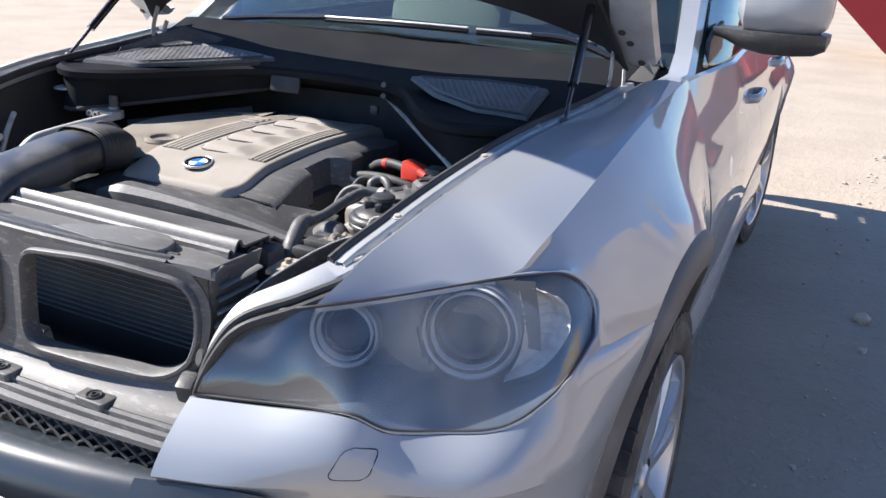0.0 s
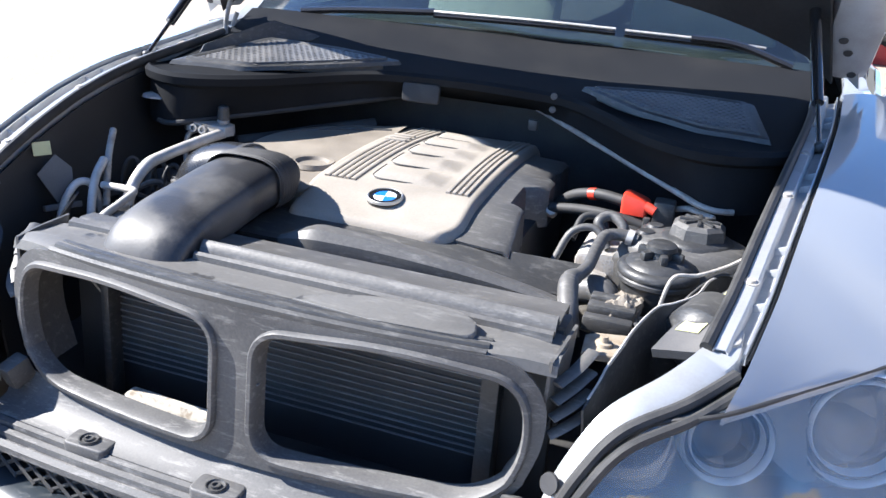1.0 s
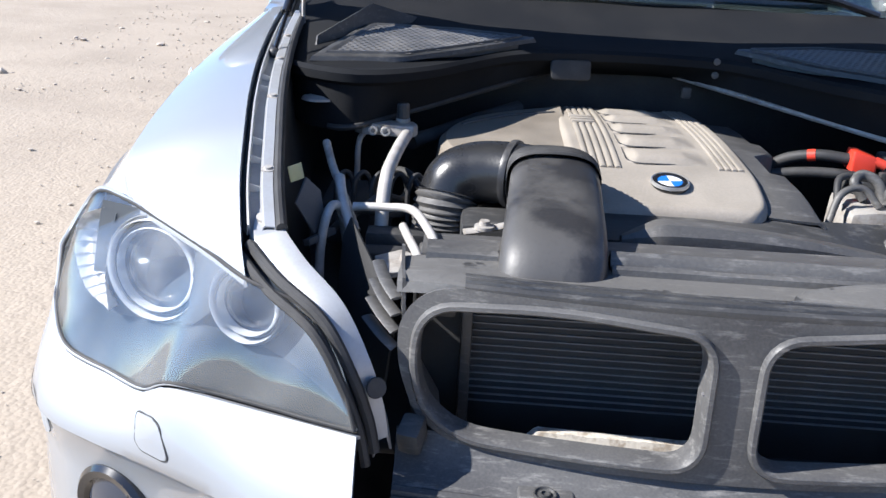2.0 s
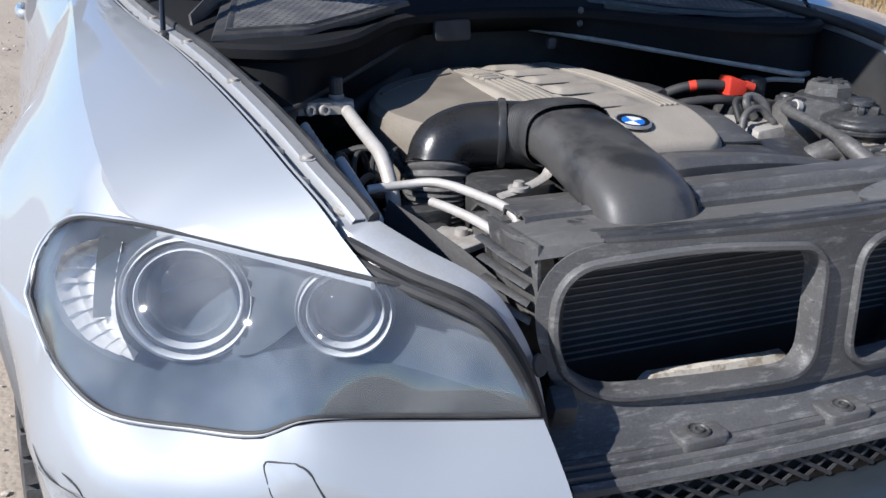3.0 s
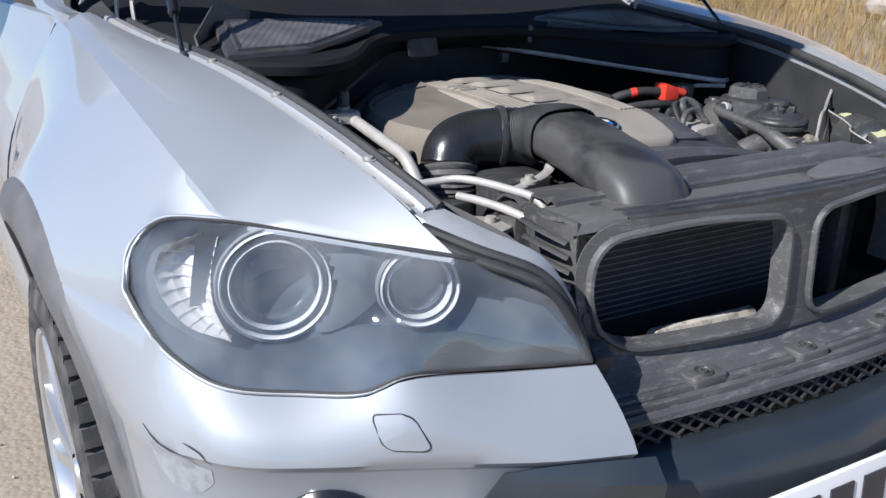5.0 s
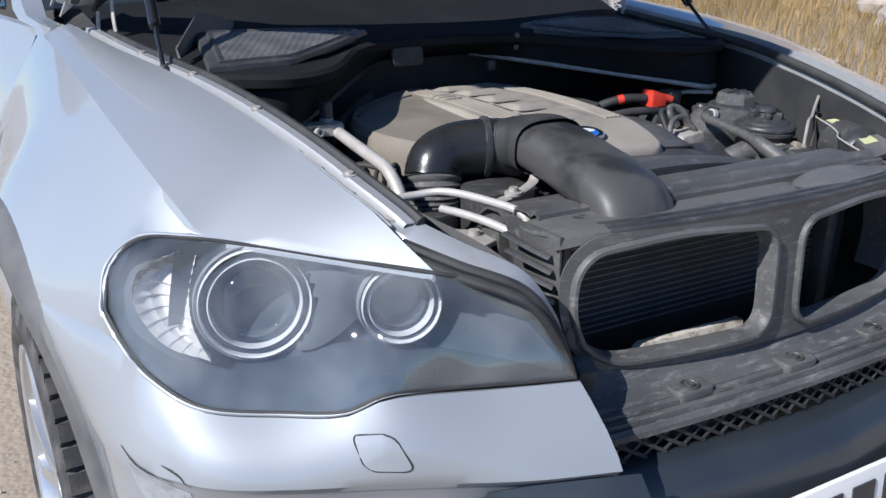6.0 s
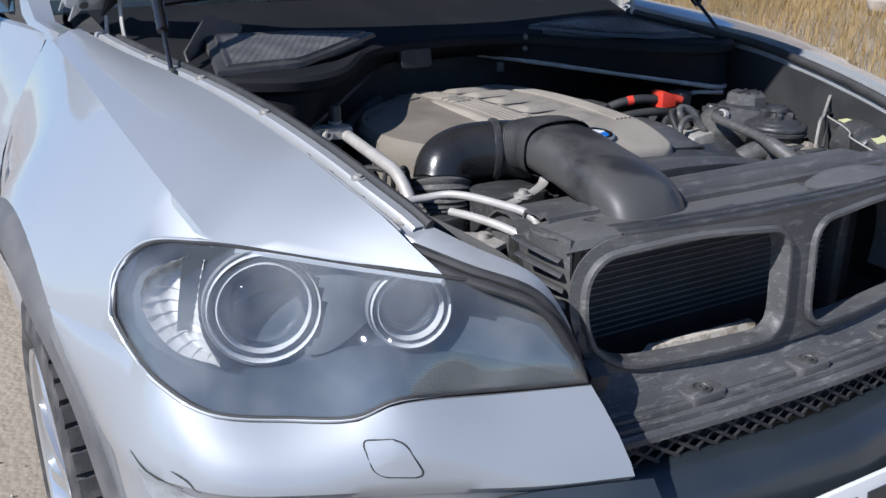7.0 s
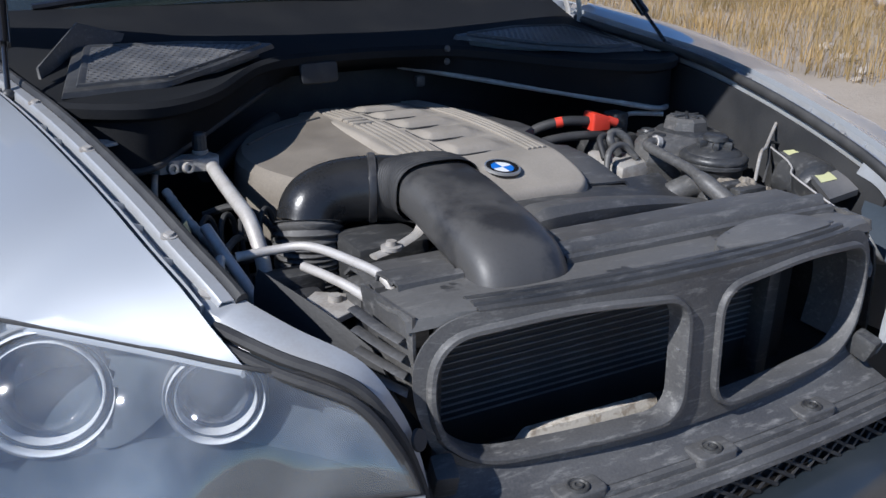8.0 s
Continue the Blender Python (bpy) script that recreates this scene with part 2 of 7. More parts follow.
GROUND = ground_material()
LENS = glass("scuffed_headlight_lens", (0.95, 0.96, 0.965), 0.062, (0.60, 0.61, 0.60), 9.0, 0.015, 0.9, 0.075)
CLEAR = glass("clear_lamp_glass", (0.85, 0.9, 0.95))
SCREEN = glass("tinted_window_glass", (0.45, 0.55, 0.55), 0.012, (0.5, 0.5, 0.48), 3.0, 0.02, 0.5, 0.10)


# ---- mesh helpers ----
LEAN = 0.04


def settle(co):
    """The car stands slightly turned in the yard, its nose square to the way the camera passes."""
    k = min(1.0, max(0.0, (co.y - 0.85) / 0.35))
    return Vector((co.x - LEAN * (co.y - 0.78), co.y + LEAN * co.x * k, co.z))


def part(name, bm, mat, parent=None, label="", turned=False, smooth=True, category="", kind="", shadow=True):
    if turned:
        for v in bm.verts:
            v.co = settle(v.co)
    bmesh.ops.recalc_face_normals(bm, faces=bm.faces)
    me = bpy.data.meshes.new(name)
    for f in bm.faces:
        f.smooth = smooth
    bm.to_mesh(me)
    bm.free()
    for x in (mat if isinstance(mat, (list, tuple)) else [mat]):
        me.materials.append(x)
    if smooth:
        me.set_sharp_from_angle(angle=radians(38))
    ob = new(name, me)
    if parent is not None:
        ob.parent = parent
    ob.visible_shadow = shadow
    return tagged(ob, label, category, "", kind)


def thing(name, label, category, at=(0, 0, 0), group="", kind=""):
    ob = new(name)
    ob.location = at
    return tagged(ob, label, category, group, kind)


def catmull(points, n):
    """n points along a smooth curve through the given points, evenly by length."""
    p = np.array([tuple(q) for q in points], float)
    e = np.vstack([2 * p[0] - p[1], p, 2 * p[-1] - p[-2]])
    out = []
    for i in range(1, len(e) - 2):
        a, b, c, d = e[i - 1], e[i], e[i + 1], e[i + 2]
        for t in np.linspace(0, 1, 24, endpoint=False):
            out.append(0.5 * (2 * b + (c - a) * t + (2 * a - 5 * b + 4 * c - d) * t * t + (3 * b - a - 3 * c + d) * t ** 3))
    out.append(e[-2])
    return even(out, n)


def even(points, n):
    p = np.array([tuple(q) for q in points], float)
    s = np.concatenate([[0], np.cumsum(np.linalg.norm(np.diff(p, axis=0), axis=1))])
    u = np.linspace(0, s[-1], n)
    return [Vector([np.interp(x, s, p[:, k]) for k in range(3)]) for x in u]


def grid(bm, rows, close_u=False, close_v=False, mat=0):
    vs = [[bm.verts.new(p) for p in r] for r in rows]
    nr, nc = len(vs), len(vs[0])
    for i in range(nr if close_u else nr - 1):
        for j in range(nc if close_v else nc - 1):
            q = [vs[i][j], vs[i][(j + 1) % nc], vs[(i + 1) % nr][(j + 1) % nc], vs[(i + 1) % nr][j]]
            try:
                bm.faces.new(q).material_index = mat
            except ValueError:
                pass
    return vs


def shell(rows, thick, close_v=False):
    """A sheet through the rows of points, given a thickness."""
    bm = bmesh.new()
    grid(bm, rows, close_v=close_v)
    bmesh.ops.remove_doubles(bm, verts=bm.verts, dist=1e-5)
    bmesh.ops.recalc_face_normals(bm, faces=bm.faces)
    bm.normal_update()
    faces, rims = bm.faces[:], [e for e in bm.edges if len(e.link_faces) == 1]
    back = {v: bm.verts.new(v.co - v.normal * thick) for v in bm.verts[:]}
    for f in faces:
        bm.faces.new([back[v] for v in reversed(f.verts)])
    for e in rims:
        a, b = e.verts
        bm.faces.new((a, b, back[b], back[a]))
    bmesh.ops.recalc_face_normals(bm, faces=bm.faces)
    bm.normal_update()
    return bm


def loft(curves, nu, nv):
    """Rows between smooth curves: each curve is sampled along, then across."""
    c = [catmull(k, nu) for k in curves]
    cols = [catmull([k[i] for k in c], nv) for i in range(nu)]
    return [[cols[i][j] for i in range(nu)] for j in range(nv)]


def tube(bm, points, radius, segs=12, n=None, caps=True, squash=1.0, mat=0, up=(0, 0, 1)):
    """A round or flattened pipe along a smooth curve; radius may be a list along the points."""
    pts = catmull(points, n or max(8, 8 * len(points))) if len(points) > 2 or n else [Vector(p) for p in points]
    k = len(pts)
    rad = np.interp(np.linspace(0, 1, k), np.linspace(0, 1, len(radius)), radius) if isinstance(radius, (list, tuple)) else [radius] * k
    sq = np.interp(np.linspace(0, 1, k), np.linspace(0, 1, len(squash)), squash) if isinstance(squash, (list, tuple)) else [squash] * k
    rows = []
    side = None
    for i, p in enumerate(pts):
        d = (pts[min(i + 1, k - 1)] - pts[max(i - 1, 0)]).normalized()
        if side is None:
            side = d.cross(Vector(up))
            if side.length < 0.2:
                side = d.cross(Vector((1, 0, 0)))
        side = (side - d * side.dot(d)).normalized()
        top = side.cross(d)
        rows.append([p + side * math.cos(a) * rad[i] + top * math.sin(a) * rad[i] * sq[i] for a in np.linspace(0, 2 * math.pi, segs, endpoint=False)])
    vs = grid(bm, rows, close_v=True, mat=mat)
    if caps:
        for r in (vs[0], vs[-1]):
            bm.faces.new(r).material_index = mat
    return vs


def lathe(bm, profile, segs=24, m=None, mat=0):
    """Turns (radius, height) pairs round z, then places the result by the matrix m."""
    m = m or Matrix()
    rows = [[m @ Vector((r * math.cos(a), r * math.sin(a), h)) for a in np.linspace(0, 2 * math.pi, segs, endpoint=False)] for r, h in profile]
    vs = grid(bm, rows, close_v=True, mat=mat)
    bmesh.ops.remove_doubles(bm, verts=bm.verts, dist=1e-6)


def box(bm, x0, x1, y0, y1, z0, z1, m=None, bevel=0.004, mat=0):
    b2 = bmesh.new()
    bmesh.ops.create_cube(b2, size=1)
    for v in b2.verts:
        v.co = Vector(((x0 + x1) / 2 + v.co.x * (x1 - x0), (y0 + y1) / 2 + v.co.y * (y1 - y0), (z0 + z1) / 2 + v.co.z * (z1 - z0)))
    if bevel:
        bmesh.ops.bevel(b2, geom=b2.edges[:], offset=min(bevel, 0.4 * min(x1 - x0, y1 - y0, z1 - z0)), segments=2, affect="EDGES", profile=0.6)
    add(bm, b2, m, mat)


def add(bm, other, m=None, mat=0):
    other.verts.ensure_lookup_table()
    new_v = [bm.verts.new((m @ v.co) if m else v.co) for v in other.verts]
    for f in other.faces:
        try:
            bm.faces.new([new_v[v.index] for v in f.verts]).material_index = mat
        except ValueError:
            pass
    other.free()


def prism(outline, low, high, bevel=0.004, to=None):
    """A plate: a flat outline raised from low to high, its top edge rounded; `to` places each (x, y, z)."""
    bm = bmesh.new()
    a = [bm.verts.new((x, y, low)) for x, y in outline]
    b = [bm.verts.new((x, y, high)) for x, y in outline]
    n = len(a)
    bm.faces.new(a[::-1])
    top = bm.faces.new(b)
    for i in range(n):
        bm.faces.new((a[i], a[(i + 1) % n], b[(i + 1) % n], b[i]))
    if bevel:
        bmesh.ops.bevel(bm, geom=list(top.edges), offset=bevel, segments=3, affect="EDGES", profile=0.5)
    if to:
        for v in bm.verts:
            v.co = to(v.co)
    return bm


def rounded(x0, x1, y0, y1, r, k=6):
    """A rectangle with round corners, counter-clockwise."""
    out = []
    for cx, cy, a0 in ((x1 - r, y1 - r, 0), (x0 + r, y1 - r, 90), (x0 + r, y0 + r, 180), (x1 - r, y0 + r, 270)):
        for i in range(k + 1):
            a = radians(a0 + 90 * i / k)
            out.append((cx + r * math.cos(a), cy + r * math.sin(a)))
    return out


def facing(at, way, spin=0.0):
    """A pose at a place whose z axis points along way."""
    q = Vector(way).normalized().to_track_quat("Z", "Y").to_matrix().to_4x4()
    return Matrix.Translation(at) @ q @ pose(0, 0, 0, 0, 0, spin)


def mx(points, s):
    return [Vector((p[0] * s, p[1], p[2])) for p in points]


# ---- ground ----
def build_ground():
    bm = bmesh.new()
    xs = sorted(set(np.concatenate([np.linspace(-8, 12, 81), [-1500, -300, -80, -30, -15, 20, 40, 100, 400, 1500]]).round(3)))
    ys = sorted(set(np.concatenate([np.linspace(-6, 20, 105), [-1500, -300, -80, -30, -14, 28, 45, 100, 400, 1500]]).round(3)))
    rows = []
    for y in ys:
        row = []
        for x in xs:
            near = 1.0 if abs(x) < 13 and -7 < y < 21 else 0.0
            flat = 0.0 if abs(x) < 1.3 and 0.3 < y < 5.8 else 1.0
            row.append((x, y, near * flat * 0.018 * noise.noise(Vector((x * 0.9, y * 0.9, 0))) - 0.004))
        rows.append(row)
    grid(bm, rows)
    return part("ground", bm, GROUND, None, "pale dusty gravel yard, sunlit and trodden flat", category="ground", kind="structure")


build_ground()

# ---- the car ----
car = thing("car", "silver metallic SUV with its bonnet open, parked on gravel", "car", (0, 1.46, 0))
CAR_BACK = Matrix.Translation((0, -1.46, 0))


def cpart(name, bm, mat, parent=None, label="", placed=False, smooth=True, shadow=True):
    """A part of the car; places are given in metres along and across it, or in the yard's own metres where placed is set."""
    ob = part(name, bm, mat, parent or car, label, not placed, smooth, shadow=shadow)
    if parent is None:
        ob.matrix_parent_inverse = CAR_BACK
    return ob


AXLE_F, AXLE_R, HUB, ARCH, ARCH_Z, ARCH_TALL = 1.506, 4.60, 0.37, 0.412, 0.473, 1.043
INNER = [(0.5482, 0.7927, 0.9702), (0.5639, 0.8393, 0.9957), (0.5769, 0.8913, 1.0210), (0.5932, 0.9664, 1.0443), (0.6118, 1.0744, 1.0727), (0.6356, 1.2181, 1.1016), (0.6620, 1.3922, 1.1239), (0.6990, 1.6690, 1.1401), (0.7222, 1.8988, 1.1570)]
CREST = [(0.5482, 0.7927, 0.9702), (0.6248, 0.8779, 0.9736), (0.7076, 0.9544, 0.9835), (0.7533, 1.0073, 0.9869), (0.7729, 1.0488, 1.0184), (0.7805, 1.1192, 1.0385), (0.7978, 1.3466, 1.0985), (0.8030, 1.5985, 1.1385), (0.8060, 1.8983, 1.1620)]
# the car hangs a little to its right, so that wing's crease lies lower
CREST_LOW = CREST[:6] + [(0.7855, 1.3466, 1.0790), (0.7805, 1.5985, 1.1100), (0.7745, 1.8983, 1.1365)]


def arch_bottom(y, low=0.36):
    """The lower edge of the body side at a station along the car."""
    for c in (AXLE_F, AXLE_R):
        d = abs(y - c)
        if d < ARCH + 0.02:
            return max(low, ARCH_Z + ARCH_TALL * math.sqrt(max(0.0, (ARCH + 0.02) ** 2 - d * d)))
    return low


def side_x(y, z, crest_x, crest_z):
    """How far out the body side stands at a station and height: rounded in to the crease above, flared over the wheels."""
    full = 0.945 - 0.2454 * max(0.0, 1.5757 - y) ** 2 - 0.12 * min(0.3, max(0.0, y - 1.6)) - 0.022 * max(0.0, y - 2.6) - 0.096 * max(0.0, y - 4.6) ** 2
    flare = 0.0
    for c in (AXLE_F, AXLE_R):
        dy, dz = y - c, (z - ARCH_Z) / ARCH_TALL
        r = math.hypot(dy, dz)
        if dz > 0 and r > 0.2:
            flare += 0.026 * (dz / r) ** 4 * math.exp(-((r - ARCH) / 0.075) ** 2)
    if z > 0.793:
        t = min(1.0, max(0.0, (crest_z - z) / max(0.01, crest_z - 0.793)))
        return crest_x + (full - crest_x) * (1 - (1 - t) ** 1.7) + flare * min(1.0, 3 * t)
    tuck = 0.12 * min(1.0, max(0.0, (y - 1.6) / 0.2)) * max(0.0, 0.76 - z)
    return full + flare - 0.06 * max(0.0, 0.62 - z) - tuck


def crease_of(s):
    return CREST if s > 0 else CREST_LOW


def crease_at(y, s):
    pts = crease_of(s)[3:]
    ys = [p[1] for p in pts]
    return float(np.interp(y, ys, [p[0] for p in pts])), float(np.interp(y, ys, [p[2] for p in pts]))


def seam_z(y):
    """The joint between wing and bumper, from the headlight's corner back to the wheel arch."""
    return 0.8635 - 0.062 * (y - 0.99)


def build_fender(s):
    inner, crest = catmull(INNER, 40), catmull(crease_of(s), 40)
    rows = []
    for j in range(9):
        t = j / 8
        rows.append([a.lerp(b, t) + Vector((0, 0, 0.005 * math.sin(math.pi * t) * min(1.0, i / 12))) for i, (a, b) in enumerate(zip(inner, crest))])
    rows.append([p + Vector((0.003, 0.0, -0.010)) for p in crest])
    # turned-down inner edge
    rows.insert(0, [a + Vector((-0.002, 0, -0.012)) for a in inner])
    top = shell([mx(r, s) for r in rows], 0.004)
    fender = cpart("fender_" + ("left" if s > 0 else "right"), top, PAINT, None, "silver front wing with a soft crease")
    # side below the crease
    lamp_edge = catmull([(0.7533, 1.0073, 0.9869), (0.7706, 1.0239, 0.9879), (0.8196, 1.0647, 0.9813), (0.8549, 1.0827, 0.9439), (0.8747, 1.0494, 0.9037), (0.8713, 1.0162, 0.8811), (0.8650, 0.9916, 0.8648)], 16)
    cols = [lamp_edge]
    ys = list(np.linspace(1.088, 1.95, 34))
    cl = [Vector(q) for q in catmull(crease_of(s)[3:], 200)]
    for y in ys:
        c = min(cl, key=lambda q: abs(q.y - y))
        zb = max(arch_bottom(y, 0.52), seam_z(y)) if y < 1.30 else arch_bottom(y, 0.52)
        col = []
        for k in range(16):
            t = k / 15
            z = c.z + (zb - c.z) * (t ** 1.25)
            col.append(Vector((side_x(y, z, c.x, c.z), y, z)))
        cols.append(col)
    side = shell([mx(c, s) for c in cols], 0.004)
    cpart("wing_side", side, PAINT, fender)
    # side indicator
    bm = bmesh.new()
    lathe(bm, [(0.0, 0.004), (0.012, 0.0035), (0.017, 0.0)], 20, facing((0.938 * s, 1.90, 0.985), (s, 0, 0.1)) @ Matrix.Diagonal((0.7, 1.7, 1, 1)))
    cpart("side_indicator", bm, CHROME, fender, "small clear side indicator")
    return fender


BUMPER_TOP = [(0.4063, 0.6903, 0.8368), (0.5113, 0.7218, 0.8380), (0.6300, 0.7462, 0.8457), (0.6751, 0.7736, 0.8209), (0.7319, 0.8174, 0.8140), (0.8077, 0.8650, 0.8185), (0.8470, 0.9352, 0.8411), (0.8652, 0.9894, 0.8619), (0.8800, 1.0900, 0.8560), (0.9000, 1.2000, 0.8500)]
BUMPER_CREASE = [(0.401, 0.614), (0.502, 0.65), (0.61, 0.704), (0.671, 0.735), (0.74, 0.768), (0.812, 0.81), (0.866, 0.869), (0.893, 0.935), (0.904, 1.020), (0.905, 1.120)]


def build_bumper_corner(s):
    cols = []
    for i, ((tx, ty, tz), (cx, cy)) in enumerate(zip(BUMPER_TOP, BUMPER_CREASE)):
        k = max(0.0, min(1.0, (8.0 - i) / 3.0))
        out = Vector((cx - 0.35, cy - 1.35, 0)).normalized()
        a, c = Vector((tx, ty, tz)), Vector((cx, cy, 0.754 - 0.001 * i - 0.006 * max(0, i - 6)))
        col = [a, a.lerp(c, 0.2) + out * 0.007 * k, a.lerp(c, 0.5) + out * 0.012 * k, a.lerp(c, 0.82) + out * 0.009 * k, c + out * 0.002 * k, c - out * 0.008 * k + Vector((0, 0, -0.012)), c - out * 0.016 * k + Vector((0, 0, -0.075)),
               c - out * 0.004 + Vector((0, 0, -0.19)), c - out * 0.03 + Vector((0, 0, -0.31)), c - out * 0.10 + Vector((0, 0, -0.40))]
        cols.append(col)
    # the rear end follows the wheel arch and lies flush with the body side
    for q in range(10):
        z = seam_z(1.262) - 0.0015 if q == 0 else cols[7][q].z - 0.006
        y = AXLE_F - math.sqrt(max(0.0, (ARCH + 0.02) ** 2 - (max(0.0, z - ARCH_Z) / ARCH_TALL) ** 2))
        end = Vector((side_x(y, z, *crease_at(y, s)) - (0.02 if q > 7 else 0.0), y, z))
        cols[9][q] = end
        cols[8][q] = cols[7][q].lerp(end, 0.55) + Vector((0.002 if q else 0.0, 0, 0))
        if q == 0:
            y = cols[8][q].y
            cols[8][q] = Vector((side_x(y, seam_z(y), *crease_at(y, s)), y, seam_z(y) - 0.0015))
    rows = [catmull([c[k] for c in cols], 44) for k in range(10)]
    for _ in range(14):
        # ease the rows into one another behind the headlight's corner
        for k in range(1, 10):
            old = [p.copy() for p in rows[k]]
            for i in range(26, 43):
                rows[k][i] = old[i] * 0.5 + (old[i - 1] + old[i + 1]) * 0.25
    edge = [q + (Vector((-0.007, 0.0, 0.005)) if q.y > 1.0 else Vector((-0.004, 0.006, -0.002))) for q in rows[0]]
    bm = shell([mx(r, s) for r in [edge] + rows], 0.004)
    tree = BVHTree.FromBMesh(bm)

    def on(p, lift):
        q, n_, i_, d_ = tree.find_nearest(p)
        if n_.dot(Vector((p.x - 0.2 * s, -0.9, 0.1))) < 0:
            n_ = -n_
        q2, n2, i2, d2 = tree.ray_cast(q + n_ * 0.06, -n_)
        return (q2 if q2 is not None else q) + n_ * lift

    b = cpart("bumper_corner_" + ("left" if s > 0 else "right"), bm, PAINT, None, "silver front bumper corner with a scuffed crease" if s < 0 else "silver front bumper corner")
    # headlight washer flap: a raised four-cornered cap with a dark gap round it
    A = [Vector(p) for p in ((0.672, 0.762, 0.805), (0.626, 0.743, 0.804), (0.613, 0.720, 0.767), (0.664, 0.741, 0.768))]
    c = sum(A, Vector()) / 4
    nrm = (A[1] - A[0]).cross(A[3] - A[0]).normalized()
    if nrm.y > 0:
        nrm = -nrm
    ring = []
    for i in range(4):
        p0, p1, p2 = A[i - 1], A[i], A[(i + 1) % 4]
        e0, e1 = p1.lerp(p0, 0.28), p1.lerp(p2, 0.28)
        for k in range(6):
            t = k / 5
            ring.append(e0 * (1 - t) ** 2 + p1 * 2 * t * (1 - t) + e1 * t * t)
    line = [on(mx([p], s)[0], 0.0004) for p in ring]
    bm = bmesh.new()
    tube(bm, line + line[:1], 0.0009, 6, n=60)
    cpart("washer_gap", bm, DARK, b, "")
    for name, mat, grow, lift in (("washer_flap", PAINT, 0.965, 0.0016),):
        bm = bmesh.new()
        rows = [[on(mx([c + (p - c) * grow * k], s)[0], lift - (0.004 if k > 0.99 else 0.0)) for p in ring] for k in (1.0, 0.985, 0.8, 0.55, 0.25, 0.04)]
        vs = grid(bm, rows, close_v=True)
        bm.faces.new(vs[-1])
        cpart(name, bm, mat, b, "")
    if s < 0:
        # scrape across the corner's crease: two dark cuts with a rubbed patch below
        cuts = ([(-0.899, 0.945, 0.762), (-0.884, 0.911, 0.750), (-0.869, 0.878, 0.746), (-0.853, 0.856, 0.741)], [(-0.866, 0.868, 0.763), (-0.850, 0.851, 0.757), (-0.842, 0.843, 0.750), (-0.837, 0.838, 0.741)])
        for cut in cuts:
            line = catmull(cut, 26)
            rows = []
            for k in (0.0, 0.5, 1.0):
                rows.append([on(p + Vector((0, 0, (0.0005 + 0.0032 * math.sin(math.pi * i / 25) ** 0.7 * (0.7 + 0.6 * noise.noise(Vector((i * 0.5, 3, 0))))) * (k - 0.5))), 0.0012) for i, p in enumerate(line)])
            cpart("scratch", shell(rows, 0.0005), DARK, b)
        line = catmull([(-0.890, 0.925, 0.745), (-0.872, 0.886, 0.738), (-0.855, 0.858, 0.732), (-0.840, 0.842, 0.728)], 26)
        rows = [[on(p + Vector((0, 0, -0.050 * k * math.sin(math.pi * (i + 1) / 27) ** 0.5)), 0.0009) for i, p in enumerate(line)] for k in np.linspace(0, 1, 7)]
        cpart("scrape", shell(rows, 0.0004), SCUFF, b, "rubbed paint below the scratches")
    # fog lamp
    m = facing((0.722 * s, 0.768, 0.646), (0.50 * s, -1, 0.02))
    bm = bmesh.new()
    lathe(bm, [(0.0, -0.002), (0.045, -0.002), (0.050, 0.004), (0.060, 0.006), (0.066, 0.0), (0.066, -0.02)], 32, m)
    f = cpart("fog_lamp", bm, BLACKGLOSS, b, "round fog lamp in a dark ring")
    bm = bmesh.new()
    lathe(bm, [(0.0, 0.006), (0.03, 0.004), (0.046, -0.001)], 28, m)
    cpart("fog_lens", bm, LAMPBLUE, f, "")
    # dark trim of the lower air inlet
    bm = shell([mx(catmull(r, 14), s) for r in (
        [(0.375, 0.612, 0.742), (0.43, 0.628, 0.744), (0.50, 0.655, 0.742), (0.545, 0.675, 0.736)],
        [(0.372, 0.592, 0.715), (0.43, 0.612, 0.722), (0.51, 0.645, 0.715), (0.575, 0.680, 0.700)],
        [(0.37, 0.60, 0.66), (0.43, 0.62, 0.66), (0.51, 0.65, 0.655), (0.59, 0.69, 0.65)],
        [(0.37, 0.64, 0.60), (0.43, 0.65, 0.60), (0.51, 0.68, 0.60), (0.59, 0.72, 0.60)])], 0.006)
    cpart("inlet_trim", bm, GREYPAINT, b, "dark grey plastic inlet trim")
    return b


LAMP_TOP = [(0.4064, 0.6949, 0.8398), (0.4154, 0.7049, 0.8696), (0.4366, 0.7308, 0.9137), (0.4762, 0.7697, 0.9497), (0.5474, 0.7941, 0.9694), (0.6248, 0.8809, 0.9716), (0.7076, 0.9574, 0.9815), (0.7734, 1.0236, 0.9847), (0.8200, 1.0639, 0.9791), (0.8549, 1.0855, 0.9406), (0.8739, 1.0453, 0.9006)]
LAMP_LOW = [(0.4064, 0.6949, 0.8398), (0.4601, 0.7113, 0.8398), (0.5114, 0.7280, 0.8409), (0.5752, 0.7431, 0.8445), (0.6348, 0.7518, 0.8483), (0.6749, 0.7786, 0.8240), (0.7319, 0.8224, 0.8170), (0.8077, 0.8710, 0.8215), (0.8471, 0.9381, 0.8421), (0.8638, 0.9969, 0.8668), (0.8744, 1.0453, 0.9006)]


